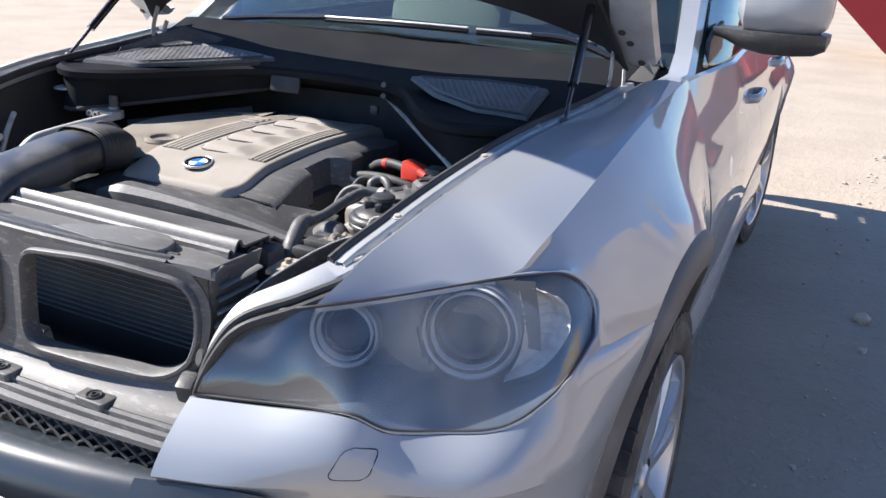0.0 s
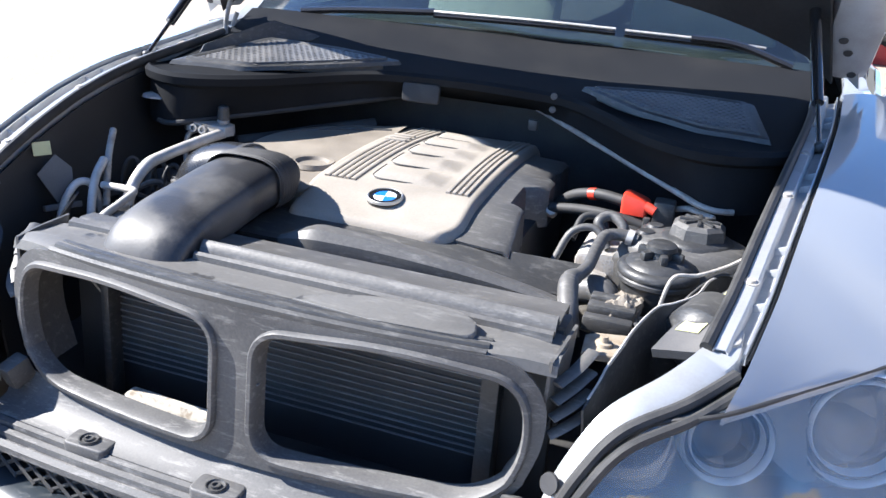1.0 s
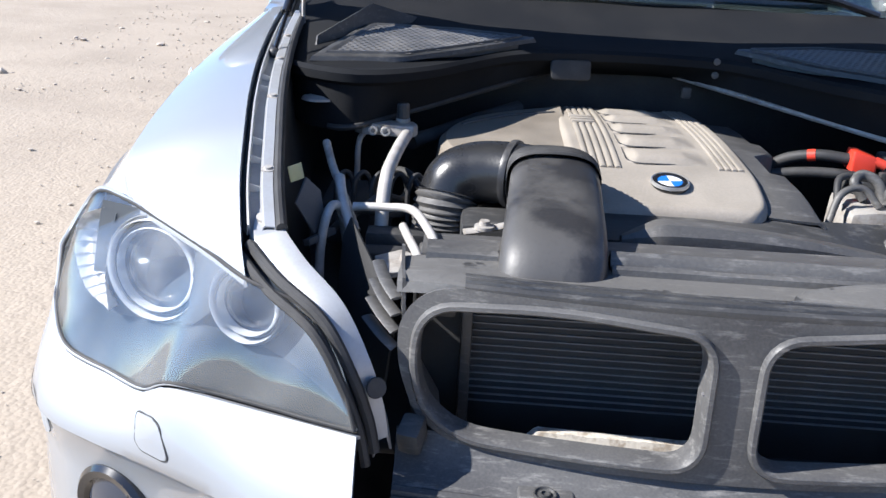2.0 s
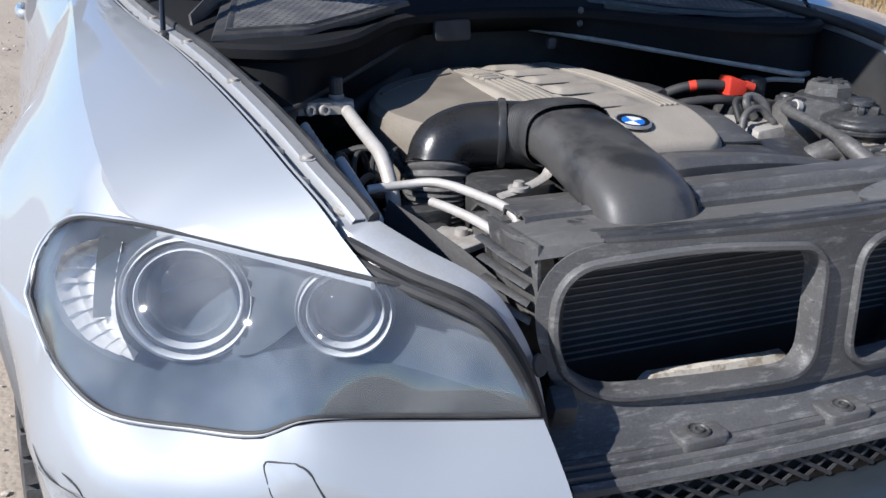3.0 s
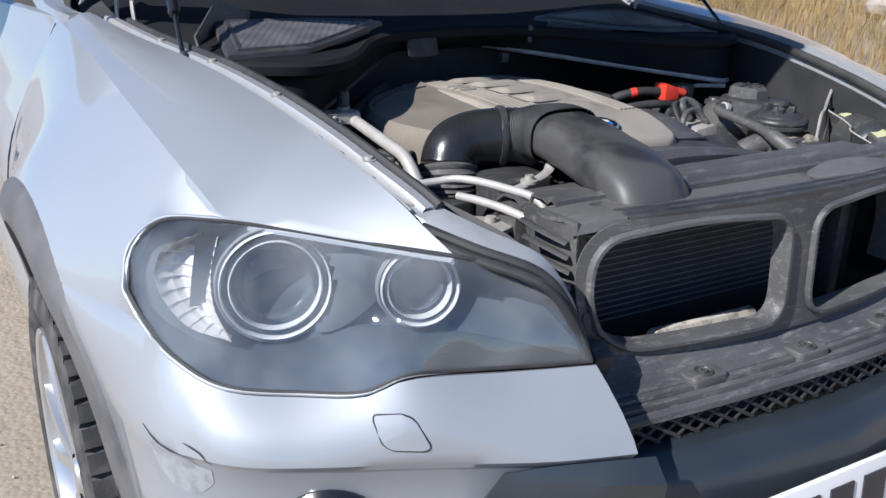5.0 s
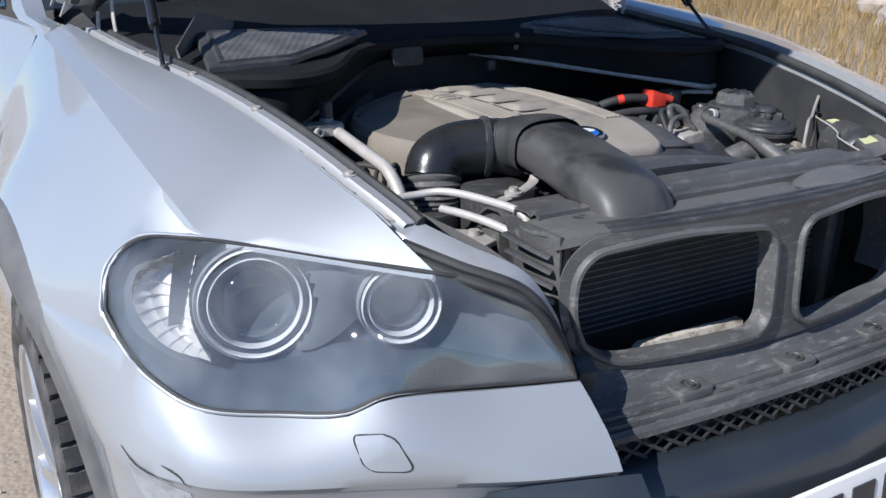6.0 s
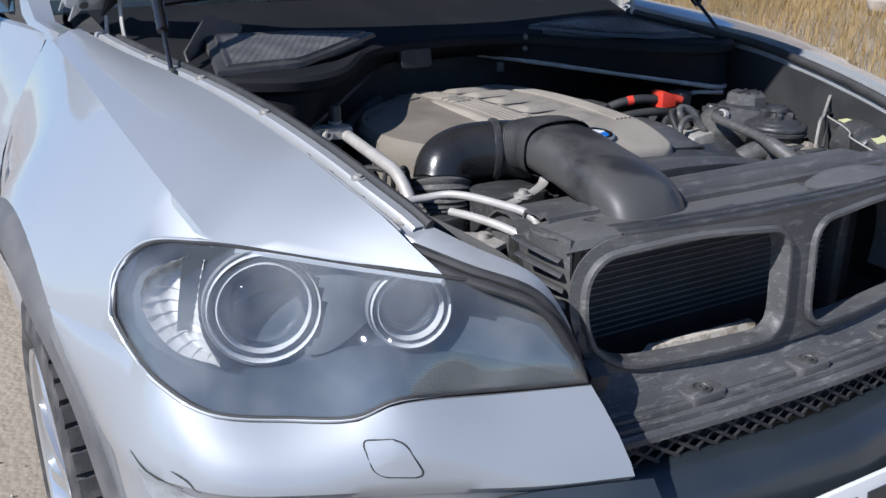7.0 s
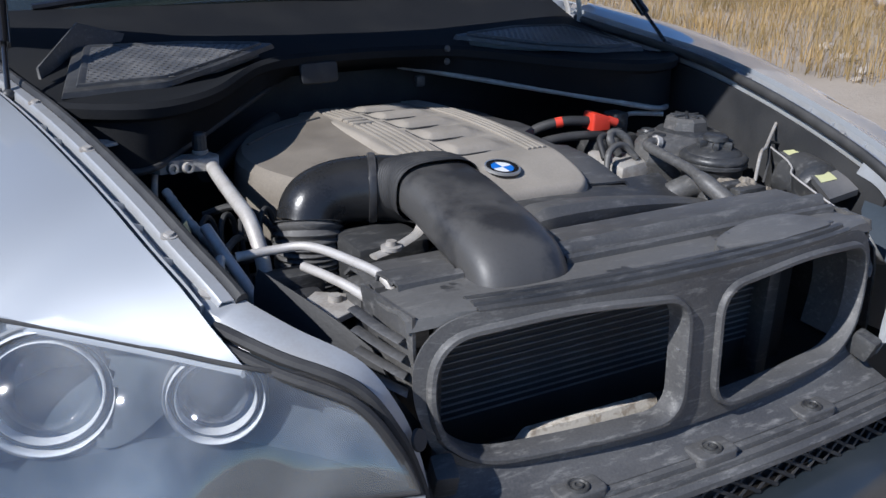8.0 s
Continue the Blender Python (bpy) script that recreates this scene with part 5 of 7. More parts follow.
def build_left_bay():
    # jump-start terminal: red cap and its black box
    bm = bmesh.new()
    m = pose(0.384, 1.395, 0.994, 0, 0, -4)
    low = rounded(-0.024, 0.020, -0.020, 0.020, 0.005, 4)
    rows = [[Vector((x, y, -0.010)) for x, y in low], [Vector((x, y, 0.012)) for x, y in low], [Vector((x * 0.9 - 0.001, y * 0.9, 0.019 - 0.22 * x)) for x, y in low], [Vector((x * 0.6 - 0.001, y * 0.6, 0.021 - 0.20 * x)) for x, y in low]]
    vs = grid(bm, rows, close_v=True)
    bm.faces.new(vs[-1])
    for v in bm.verts:
        v.co = m @ v.co
    tube(bm, [m @ Vector((0.016, -0.012, 0.008)), m @ Vector((0.034, -0.016, 0.002))], 0.009, 10)
    term = cpart("jump_terminal", bm, RED, None, "red plastic cap over the jump-start terminal")
    bm = bmesh.new()
    box(bm, 0.412, 0.448, 1.374, 1.414, 0.972, 1.014, bevel=0.006)
    cpart("terminal_box", bm, PLASTIC, term, "black terminal box")
    bm = bmesh.new()
    box(bm, 0.36, 0.47, 1.36, 1.43, 0.93, 0.972, bevel=0.01)
    box(bm, 0.40, 0.412, 1.35, 1.362, 0.86, 0.99, bevel=0.003)
    cpart("terminal_foot", bm, PLASTIC, term)
    # expansion tank with an eight-sided screw cap
    bm = bmesh.new()
    plan = catmull([(0.375, 1.235, 0), (0.392, 1.300, 0), (0.47, 1.335, 0), (0.560, 1.315, 0), (0.585, 1.245, 0), (0.55, 1.195, 0), (0.46, 1.190, 0), (0.375, 1.235, 0)], 36)[:-1]
    mid = sum(plan, Vector()) / len(plan)
    rows = [[Vector((mid.x + (p.x - mid.x) * k, mid.y + (p.y - mid.y) * k, z)) for p in plan] for k, z in ((0.97, 0.84), (1.0, 0.945), (1.035, 0.950), (1.035, 0.957), (1.0, 0.962), (0.97, 0.975), (0.88, 0.988), (0.70, 0.996), (0.40, 1.000), (0.05, 1.001))]
    vs = grid(bm, rows, close_v=True)
    bm.faces.new(vs[-1])
    tank = cpart("expansion_tank", bm, PLASTIC_DUST, None, "dusty black coolant expansion tank with a moulded seam")
    at = Matrix.Translation((0.490, 1.262, 0.998))
    bm = bmesh.new()
    lathe(bm, [(0.0, 0.028), (0.034, 0.027), (0.041, 0.021), (0.044, 0.004)], 8, at @ pose(0, 0, 0, 0, 0, 20))
    cap = cpart("tank_cap", bm, PLASTIC_DUST, tank, "eight-sided grey-black screw cap", smooth=False)
    bm = bmesh.new()
    lathe(bm, [(0.040, 0.006), (0.052, 0.003), (0.058, -0.004), (0.060, -0.016)], 36, at)
    cpart("tank_neck", bm, PLASTIC, tank)
    for k in range(4):
        bm = bmesh.new()
        box(bm, -0.003, 0.003, -0.030, 0.030, 0.025, 0.031, at @ pose(0, 0, 0, 0, 0, 45 * k), 0.0015)
        cpart("cap_grip", bm, PLASTIC, cap)
    for x, y in ((0.415, 1.255), (0.425, 1.295)):
        bm = bmesh.new()
        lathe(bm, [(0.0, 0.008), (0.012, 0.008), (0.014, 0.004), (0.02, 0.002), (0.021, -0.006)], 16, Matrix.Translation((x, y, 0.992)))
        cpart("tank_boss", bm, PLASTIC, tank)
    # fluid reservoir: stepped lid with a lobed knob
    at = Matrix.Translation((0.446, 1.148, 0.984))
    bm = bmesh.new()
    lathe(bm, [(0.0, 0.016), (0.024, 0.0155), (0.036, 0.012), (0.046, 0.006), (0.048, 0.003), (0.052, 0.003), (0.0565, 0.000), (0.0590, -0.004), (0.0590, -0.008), (0.0570, -0.011), (0.0590, -0.013), (0.0590, -0.018), (0.0540, -0.021), (0.0520, -0.026), (0.0520, -0.07), (0.049, -0.14)], 48, at)
    res = cpart("fluid_reservoir", bm, PLASTIC, None, "round black fluid reservoir with a stepped lid")
    bm = bmesh.new()
    lathe(bm, [(0.0, 0.036), (0.016, 0.036), (0.021, 0.033), (0.022, 0.026), (0.018, 0.024), (0.020, 0.014)], 28, at)
    rc = cpart("reservoir_cap", bm, PLASTIC, res, "black knob with six lobes")
    for k in range(6):
        bm = bmesh.new()
        box(bm, -0.0055, 0.0055, 0.014, 0.034, 0.012, 0.026, at @ pose(0, 0, 0, 0, 0, 60 * k + 14), 0.004)
        cpart("cap_lobe", bm, PLASTIC, rc)
    # bonnet latch plate with its bolt, connector blocks
    bm = bmesh.new()
    add(bm, prism([(0.384, 0.897), (0.428, 0.903), (0.437, 0.925), (0.433, 0.968), (0.392, 0.957), (0.380, 0.945)], 0.944, 0.953, 0.0025))
    lathe(bm, [(0.0, 0.012), (0.005, 0.012), (0.006, 0.005), (0.0105, 0.004), (0.0115, 0.0)], 16, Matrix.Translation((0.406, 0.926, 0.953)))
    cpart("latch_bracket", bm, BRACKET, None, "dusty tan metal bonnet latch plate with a bolt")
    for dy, w in ((0.0, 0.010), (0.034, 0.011), (0.062, 0.009)):
        bm = bmesh.new()
        box(bm, 0.368, 0.432, 0.985 + dy, 0.985 + dy + 2 * w, 0.938 + 0.1 * dy, 0.958 + 0.1 * dy, bevel=0.004)
        cpart("connector", bm, PLASTIC, None, "black connector body")
    # upright plate with a wavy pale edge
    top = [(0.404, 0.802, 0.930), (0.416, 0.842, 0.951), (0.419, 0.862, 0.957), (0.428, 0.897, 0.966), (0.439, 0.944, 0.976), (0.458, 0.996, 0.985), (0.478, 1.012, 0.989), (0.503, 1.044, 0.993), (0.518, 1.086, 1.001), (0.548, 1.122, 1.002)]
    rows = [catmull([(x + dx, y - dy, max(0.80, z - dz)) for x, y, z in top], 48) for dx, dy, dz in ((0, 0, 0), (0.004, 0.004, 0.03), (0.008, 0.008, 0.20))]
    plate = cpart("splash_plate", shell(rows, 0.003), PLASTIC, None, "upright black plate with a wavy edge behind the headlight")
    bm = bmesh.new()
    tube(bm, rows[0][2:-2], 0.0016, 6, n=60)
    cpart("worn_edge", bm, ALU, plate, "pale worn edge")
    # sloping dark panel with a sticker
    panel = [[(0.462, 0.925, 0.962), (0.482, 0.968, 0.977), (0.505, 1.010, 0.984), (0.540, 1.085, 0.992)], [(0.515, 0.915, 0.975), (0.530, 0.950, 0.985), (0.545, 0.995, 0.992), (0.565, 1.060, 1.000)]]
    rows = [catmull(r, 14) for r in panel]
    hb = cpart("headlight_cap", shell(rows, 0.012), TRIM, None, "dark grey sloping cover behind the headlight")
    lab = [[a.lerp(b, t) + Vector((0, 0, 0.0015)) for a, b in zip(rows[0][3:14], rows[1][3:14])] for t in (0.12, 0.4, 0.66)]
    cpart("label", shell(lab, 0.0006), LABEL, hb, "pale yellow sticker with worn print")
    for t in (0.25, 0.40):
        line = [[a.lerp(b, t + d) + Vector((0, 0, 0.0024)) for a, b in zip(rows[0][5:11], rows[1][5:11])] for d in (0.0, 0.05)]
        cpart("print_bar", shell(line, 0.0004), TRIM, hb)
    bm = bmesh.new()
    m = facing((0.512, 0.985, 0.955), (0.35, 0.90, 0.05))
    lathe(bm, [(0.0, -0.010), (0.030, -0.010), (0.034, -0.004), (0.044, 0.0), (0.046, 0.006), (0.046, 0.060), (0.040, 0.066), (0.0, 0.068)], 36, m)
    cpart("lamp_back", bm, PLASTIC, hb, "round black cap on the lamp's back")
    bm = bmesh.new()
    lathe(bm, [(0.0, 0.004), (0.009, 0.004), (0.0115, 0.0), (0.0115, -0.012), (0.006, -0.014), (0.006, -0.05)], 20, facing((0.239, 1.401, 0.962), (0.1, -1, 0.5)))
    cpart("breather_plug", bm, CAST, None, "pale round plug on the engine's side")
    # pale cast housing below the terminal and crumpled loom wrapping
    for q, spin in (((0.315, 0.395, 1.235, 1.345, 0.86, 0.955), 8), ((0.33, 0.37, 1.18, 1.24, 0.84, 0.93), -12)):
        bm = bmesh.new()
        box(bm, *q, bevel=0.012)
        for v in bm.verts:
            v.co += Vector((0.006, 0.004, 0.008)) * noise.noise(v.co * 25)
        cpart("pump_housing", bm, CAST, None, "pale dusty cast pump housing")
    for k, (x, y, z) in enumerate(((0.418, 1.055, 0.940), (0.445, 1.035, 0.920), (0.425, 1.01, 0.915))):
        bm = bmesh.new()
        bmesh.ops.create_icosphere(bm, subdivisions=4, radius=0.032)
        for v in bm.verts:
            d = 1 + 0.6 * noise.noise(v.co * 45 + Vector((k * 7, 0, 0))) - 0.5 * abs(noise.noise(v.co * 110 + Vector((k * 5, 3, 0))))
            v.co = Vector((x, y, z)) + Vector((v.co.x * d * 0.9, v.co.y * d * 1.3, v.co.z * d * 0.9))
        cpart("loom_wrap", bm, COVER_BROWN, None, "crumpled dusty wrapping on a wiring loom", smooth=False)
    # loose wires beside the reservoir and a pale sleeve behind the terminal
    for r, mat, pts in ((0.0030, CAST, [(0.458, 1.064, 0.955), (0.470, 1.070, 1.000), (0.50, 1.085, 1.004), (0.535, 1.105, 1.016), (0.565, 1.120, 1.034)]),
                        (0.0025, RUBBER, [(0.475, 1.06, 0.95), (0.50, 1.075, 0.985), (0.53, 1.10, 1.005), (0.56, 1.105, 1.000)]),
                        (0.0035, RUBBER, [(0.40, 1.02, 0.93), (0.44, 1.00, 0.955), (0.48, 1.02, 0.945), (0.52, 1.07, 0.93)]),
                        (0.0050, CAST, [(0.445, 1.405, 0.998), (0.468, 1.385, 1.008), (0.490, 1.362, 1.010), (0.510, 1.343, 1.011)])):
        bm = bmesh.new()
        tube(bm, pts, r, 8)
        cpart("loose_wire" if r < 0.0045 else "cable_sleeve", bm, mat, None, "thin loose wire in the engine bay" if r < 0.0045 else "pale dusty cable sleeve")


def build_right_bay():
    bm = bmesh.new()
    rows = [[Vector(p) for p in r] for r in (
        [(-0.385, 0.85, 0.925), (-0.405, 0.89, 0.945), (-0.43, 0.95, 0.962), (-0.455, 1.02, 0.975)],
        [(-0.38, 0.82, 0.90), (-0.41, 0.87, 0.91), (-0.44, 0.93, 0.93), (-0.465, 1.01, 0.95)],
        [(-0.39, 0.81, 0.82), (-0.42, 0.86, 0.82), (-0.45, 0.92, 0.82), (-0.475, 1.0, 0.82)])]
    cpart("splash_plate", shell(rows, 0.003), INNERWING, None, "upright black plate behind the headlight")
    bm = bmesh.new()
    add(bm, prism([(-0.418, 0.985), (-0.385, 1.015), (-0.345, 0.985), (-0.352, 0.945), (-0.395, 0.925), (-0.41, 0.94)], 0.926, 0.934, 0.002))
    lathe(bm, [(0.0, 0.008), (0.008, 0.008), (0.009, 0.0)], 14, Matrix.Translation((-0.375, 0.975, 0.934)))
    cpart("latch_bracket", bm, CAST, None, "dusty metal bonnet latch bracket")
    # dark blocks beside the radiator and under the duct
    for name, q, mat in (("airbox_lid", (-0.305, -0.195, 1.055, 1.15, 0.88, 0.962), PLASTIC), ("fan_housing", (-0.36, 0.36, 0.935, 0.985, 0.80, 0.962), PLASTIC_DUST), ("engine_block", (-0.30, 0.22, 1.06, 1.66, 0.70, 0.945), DARK),
                         ("bay_floor", (-0.60, 0.60, 0.86, 1.78, 0.70, 0.72), DARK)):
        bm = bmesh.new()
        box(bm, *q, bevel=0.012)
        cpart(name, bm, mat, None, {"airbox_lid": "black air filter lid", "fan_housing": "dusty black fan housing", "engine_block": "dark engine block", "bay_floor": "dark undertray"}[name])
    # long grooved beam across the radiator
    rows = []
    for y, z in ((0.842, 0.975), (0.845, 0.990), (0.850, 0.993), (0.855, 0.990), (0.858, 0.985), (0.861, 0.992), (0.865, 1.000), (0.871, 1.003), (0.877, 1.000), (0.880, 0.993), (0.884, 0.990), (0.945, 0.988), (0.95, 0.975)):
        rows.append([Vector((x, y, z)) for x in np.linspace(-0.126, 0.356, 30)])
    cpart("cross_beam", shell(rows, 0.004), PLASTIC_DUST, None, "dusty grooved plastic beam above the radiator")
    rows = []
    for y, z in ((0.842, 0.975), (0.846, 0.988), (0.856, 0.991), (0.864, 0.984), (0.872, 0.988), (0.90, 0.986), (0.905, 0.975)):
        rows.append([Vector((x, y + 0.02, z)) for x in np.linspace(-0.345, -0.258, 8)])
    cpart("cross_beam", shell(rows, 0.004), PLASTIC_DUST, None, "dusty grooved plastic beam above the radiator")
    rows = []
    for y, z in ((0.905, 0.958), (0.91, 0.970), (0.925, 0.974), (0.935, 0.969), (0.95, 0.975), (0.98, 0.973), (1.0, 0.958)):
        rows.append([Vector((x, y, z)) for x in np.linspace(-0.352, 0.34, 30)])
    cpart("rear_beam", shell(rows, 0.004), PLASTIC_DUST, None, "second dusty beam behind the radiator")
    # round-topped strut mount and clips, seen under the cowl
    bm = bmesh.new()
    lathe(bm, [(0.0, 0.010), (0.018, 0.010), (0.022, 0.006), (0.030, 0.004), (0.032, -0.004)], 28, Matrix.Translation((-0.556, 1.393, 1.062)) @ Matrix.Diagonal((1.0, 1.0, 0.5, 1)))
    cpart("strut_mount", bm, CAST, None, "pale round strut mount")
    # ribbed sleeve, sticker and grey bracket on the inner wing
    bm = bmesh.new()
    tube(bm, [(-0.515, 1.20, 1.035), (-0.500, 1.165, 1.005), (-0.480, 1.13, 0.975), (-0.455, 1.09, 0.93)], [0.0068 if k % 2 else 0.0056 for k in range(30)], 10, n=90)
    cpart("ribbed_sleeve", bm, CAST, None, "pale dusty ribbed cable sleeve")
    bm = bmesh.new()
    tube(bm, [(-0.485, 1.13, 1.00), (-0.475, 1.09, 0.975), (-0.455, 1.05, 0.93), (-0.44, 1.03, 0.87)], 0.0075, 10)
    cpart("cable", bm, ALU, None, "dusty bent cable")
    m = facing((-0.520, 1.045, 0.995), (0.9, -0.45, 0.25))
    bm = bmesh.new()
    add(bm, prism([(-0.03, -0.005), (0.005, 0.024), (0.03, 0.0), (0.026, -0.05), (-0.004, -0.055)], 0, 0.003, 0.001), m)
    br = cpart("wing_bracket", bm, TRIM, None, "thin grey metal bracket on the inner wing")
    bm = bmesh.new()
    box(bm, -0.03, 0.034, -0.066, -0.056, 0, 0.012, m, 0.002)
    cpart("bracket_foot", bm, TRIM, br)
    bm = bmesh.new()
    box(bm, -0.018, 0.012, 0.012, 0.034, 0, 0.002, m @ Matrix.Translation((-0.012, 0.012, 0.001)), 0.0005)
    cpart("sticker", bm, LABEL, br, "faded pale sticker")
    # pale arm with a bolt, flat panel, dark blocks between the pipes and the duct
    bm = bmesh.new()
    tube(bm, [(-0.30, 1.022, 0.962), (-0.265, 1.03, 0.966), (-0.225, 1.045, 0.974), (-0.212, 1.052, 0.984)], 0.009, 8, squash=0.4)
    arm = cpart("arm", bm, CAST, None, "pale flat arm with a bolt")
    bm = bmesh.new()
    lathe(bm, [(0.0, 0.010), (0.007, 0.010), (0.008, 0.004), (0.014, 0.003), (0.014, -0.002)], 14, Matrix.Translation((-0.272, 1.026, 0.969)))
    cpart("bolt", bm, CAST, arm)
    for x0, x1, y0, y1, z1, mat in ((-0.325, -0.215, 0.955, 1.010, 0.958, PLASTIC_DUST), (-0.44, -0.35, 1.06, 1.10, 0.940, PLASTIC), (-0.45, -0.37, 1.005, 1.045, 0.930, DARK), (-0.43, -0.36, 1.12, 1.20, 0.90, DARK), (-0.53, -0.45, 1.22, 1.36, 0.93, DARK)):
        bm = bmesh.new()
        box(bm, x0, x1, y0, y1, z1 - 0.07, z1, bevel=0.008)
        cpart("bay_box", bm, mat, None, "dusty dark plastic box in the engine bay")
    for k, pts in enumerate((((-0.47, 1.16, 0.93), (-0.43, 1.19, 0.955), (-0.40, 1.23, 0.94), (-0.39, 1.28, 0.95)), ((-0.50, 1.10, 0.92), (-0.46, 1.14, 0.945), (-0.42, 1.17, 0.93), (-0.38, 1.22, 0.92)), ((-0.44, 1.30, 0.96), (-0.40, 1.27, 0.975), (-0.37, 1.22, 0.96), (-0.36, 1.20, 0.92)))):
        bm = bmesh.new()
        tube(bm, pts, 0.0055, 8)
        cpart("cable", bm, RUBBER if k else PLASTIC_DUST, None, "thin dark cable")
    for k in range(5):
        bm = bmesh.new()
        x = -0.50 + 0.028 * k
        tube(bm, [(x, 1.19, 0.90), (x, 1.205, 0.965), (x + 0.012, 1.215, 0.985), (x + 0.024, 1.22, 0.965), (x + 0.024, 1.225, 0.90)], 0.004, 8)
        cpart("fuel_line", bm, RUBBER, None, "thin black looped line")


# ---- cowl, windscreen and bonnet ----
COWL_HALF = [(0.625, 1.465, 1.108), (0.588, 1.402, 1.112), (0.535, 1.362, 1.113), (0.48, 1.350, 1.113), (0.42, 1.378, 1.113), (0.36, 1.438, 1.113), (0.30, 1.525, 1.114), (0.24, 1.605, 1.116), (0.18, 1.642, 1.119), (0.09, 1.658, 1.120)]
COWL_EDGE = [(-x, y, z) for x, y, z in COWL_HALF] + [(0.0, 1.662, 1.121)] + COWL_HALF[::-1]


def build_cowl():
    e = catmull(COWL_EDGE, 60)

    def back(p, t, dz):
        y = p.y + (1.98 - p.y) * t
        return Vector((p.x * (1 + 0.10 * t), y, p.z + dz))

    def foot(p):
        d = min(0.40, max(0.0, abs(p.x) - 0.116))
        return Vector((p.x, max(1.759 - 1.078 * d, p.y + 0.004), 1.066 - 0.131 * d))

    rows = [[foot(p) + Vector((0, 0.03, 0.004)) for p in e], [foot(p) for p in e], [foot(p).lerp(p + Vector((0, 0.010, -0.022)), 0.5) for p in e], [p + Vector((0, 0.010, -0.022)) for p in e], [p + Vector((0, -0.006, -0.014)) for p in e], [p + Vector((0, -0.008, 0.0)) for p in e],
            [p + Vector((0, 0.006, 0.006)) for p in e], [p + Vector((0, 0.022, 0.0)) for p in e], [back(p, 0.14, -0.004) for p in e], [back(p, 0.45, 0.012) for p in e], [back(p, 0.72, 0.030) for p in e], [back(p, 0.88, 0.055) for p in e], [back(p, 1.0, 0.075) for p in e]]
    cowl = cpart("cowl", shell(rows, 0.004), COWL, None, "black plastic cowl below the windscreen")
    for s in (1, -1):
        bm = bmesh.new()
        edge = [foot(p) for p in e if 0.116 < p.x * s < 0.54]
        tube(bm, [p + Vector((0, -0.003, 0.006)) for p in edge], 0.0055, 8, n=40)
        # highlight on the dusty left lip is put into its pale colour
        cpart("cowl_edge", bm, CAST if s > 0 else RUBBER, cowl, "dusty lower edge of the cowl, with its highlight in a pale tone" if s > 0 else "dark lower edge of the cowl")
    bm = bmesh.new()
    box(bm, -0.66, 0.66, 1.80, 1.83, 0.68, 1.11, bevel=0.006)
    cpart("bulkhead", bm, DARK, None, "dark bulkhead behind the engine")
    # sunlit grilles of the cabin air intakes: crossed bars in a frame
    for s, corners in ((-1, [(-0.555, 1.50, 1.112), (-0.50, 1.735, 1.128), (-0.335, 1.725, 1.134), (-0.20, 1.69, 1.132), (-0.315, 1.595, 1.122), (-0.42, 1.515, 1.115)]),
                       (1, [(0.555, 1.51, 1.112), (0.53, 1.70, 1.126), (0.40, 1.71, 1.132), (0.25, 1.675, 1.130), (0.35, 1.575, 1.120), (0.46, 1.515, 1.114)])):
        c = [Vector((x, y, 1.123 + 0.10 * (y - 1.5))) for x, y, z in corners]
        bm = bmesh.new()
        rim = even(c + [c[0]], 60)
        add(bm, shell([[p - Vector((0, 0, 0.022)) for p in rim], rim, [p + (sum(c, Vector()) / 6 - p).normalized() * 0.008 + Vector((0, 0, 0.001)) for p in rim]], 0.002))
        mid = sum(c, Vector()) / 6
        far = [mid + (p - mid) * 1.17 - Vector((0, 0, 0.002)) for p in rim]
        lip = [mid + (p - mid) * 1.20 - Vector((0, 0, 0.010)) for p in rim]
        near = [mid + (p - mid) * 0.95 + Vector((0, 0, 0.0005)) for p in rim]
        surround = shell([near, [p + Vector((0, 0, 0.004)) for p in rim], [mid + (p - mid) * 1.03 + Vector((0, 0, 0.004)) for p in rim], [mid + (p - mid) * 1.05 for p in rim], far, lip], 0.002)
        g = cpart("intake_grille", bm, GRILLE, cowl, "perforated cabin air intake grille")
        cpart("surround", surround, PLASTIC, g)
        poly = [(p.x, p.y) for p in c]

        def inside(x, y):
            k = False
            for i in range(len(poly)):
                (x1, y1), (x2, y2) = poly[i], poly[i - 1]
                if (y1 > y) != (y2 > y) and x < (x2 - x1) * (y - y1) / (y2 - y1) + x1:
                    k = not k
            return k

        def zat(x, y):
            return 1.121 + 0.10 * (y - 1.5)

        # black sheet added under the holes, in place of the shade below them
        bm = bmesh.new()
        bm.faces.new([bm.verts.new(p - Vector((0, 0, 0.010))) for p in c])
        cpart("dark_underlay", bm, BLACKGLOSS, g)
        bm = bmesh.new()
        px, py = 0.0145, 0.0125
        xa, xb = min(p[0] for p in poly), max(p[0] for p in poly)
        ya, yb = min(p[1] for p in poly), max(p[1] for p in poly)
        ring = [(math.cos(k * math.pi / 4), math.sin(k * math.pi / 4)) for k in range(8)]
        square = [(1, 0), (1, 1), (0, 1), (-1, 1), (-1, 0), (-1, -1), (0, -1), (1, -1)]
        row, y = 0, ya + py / 2
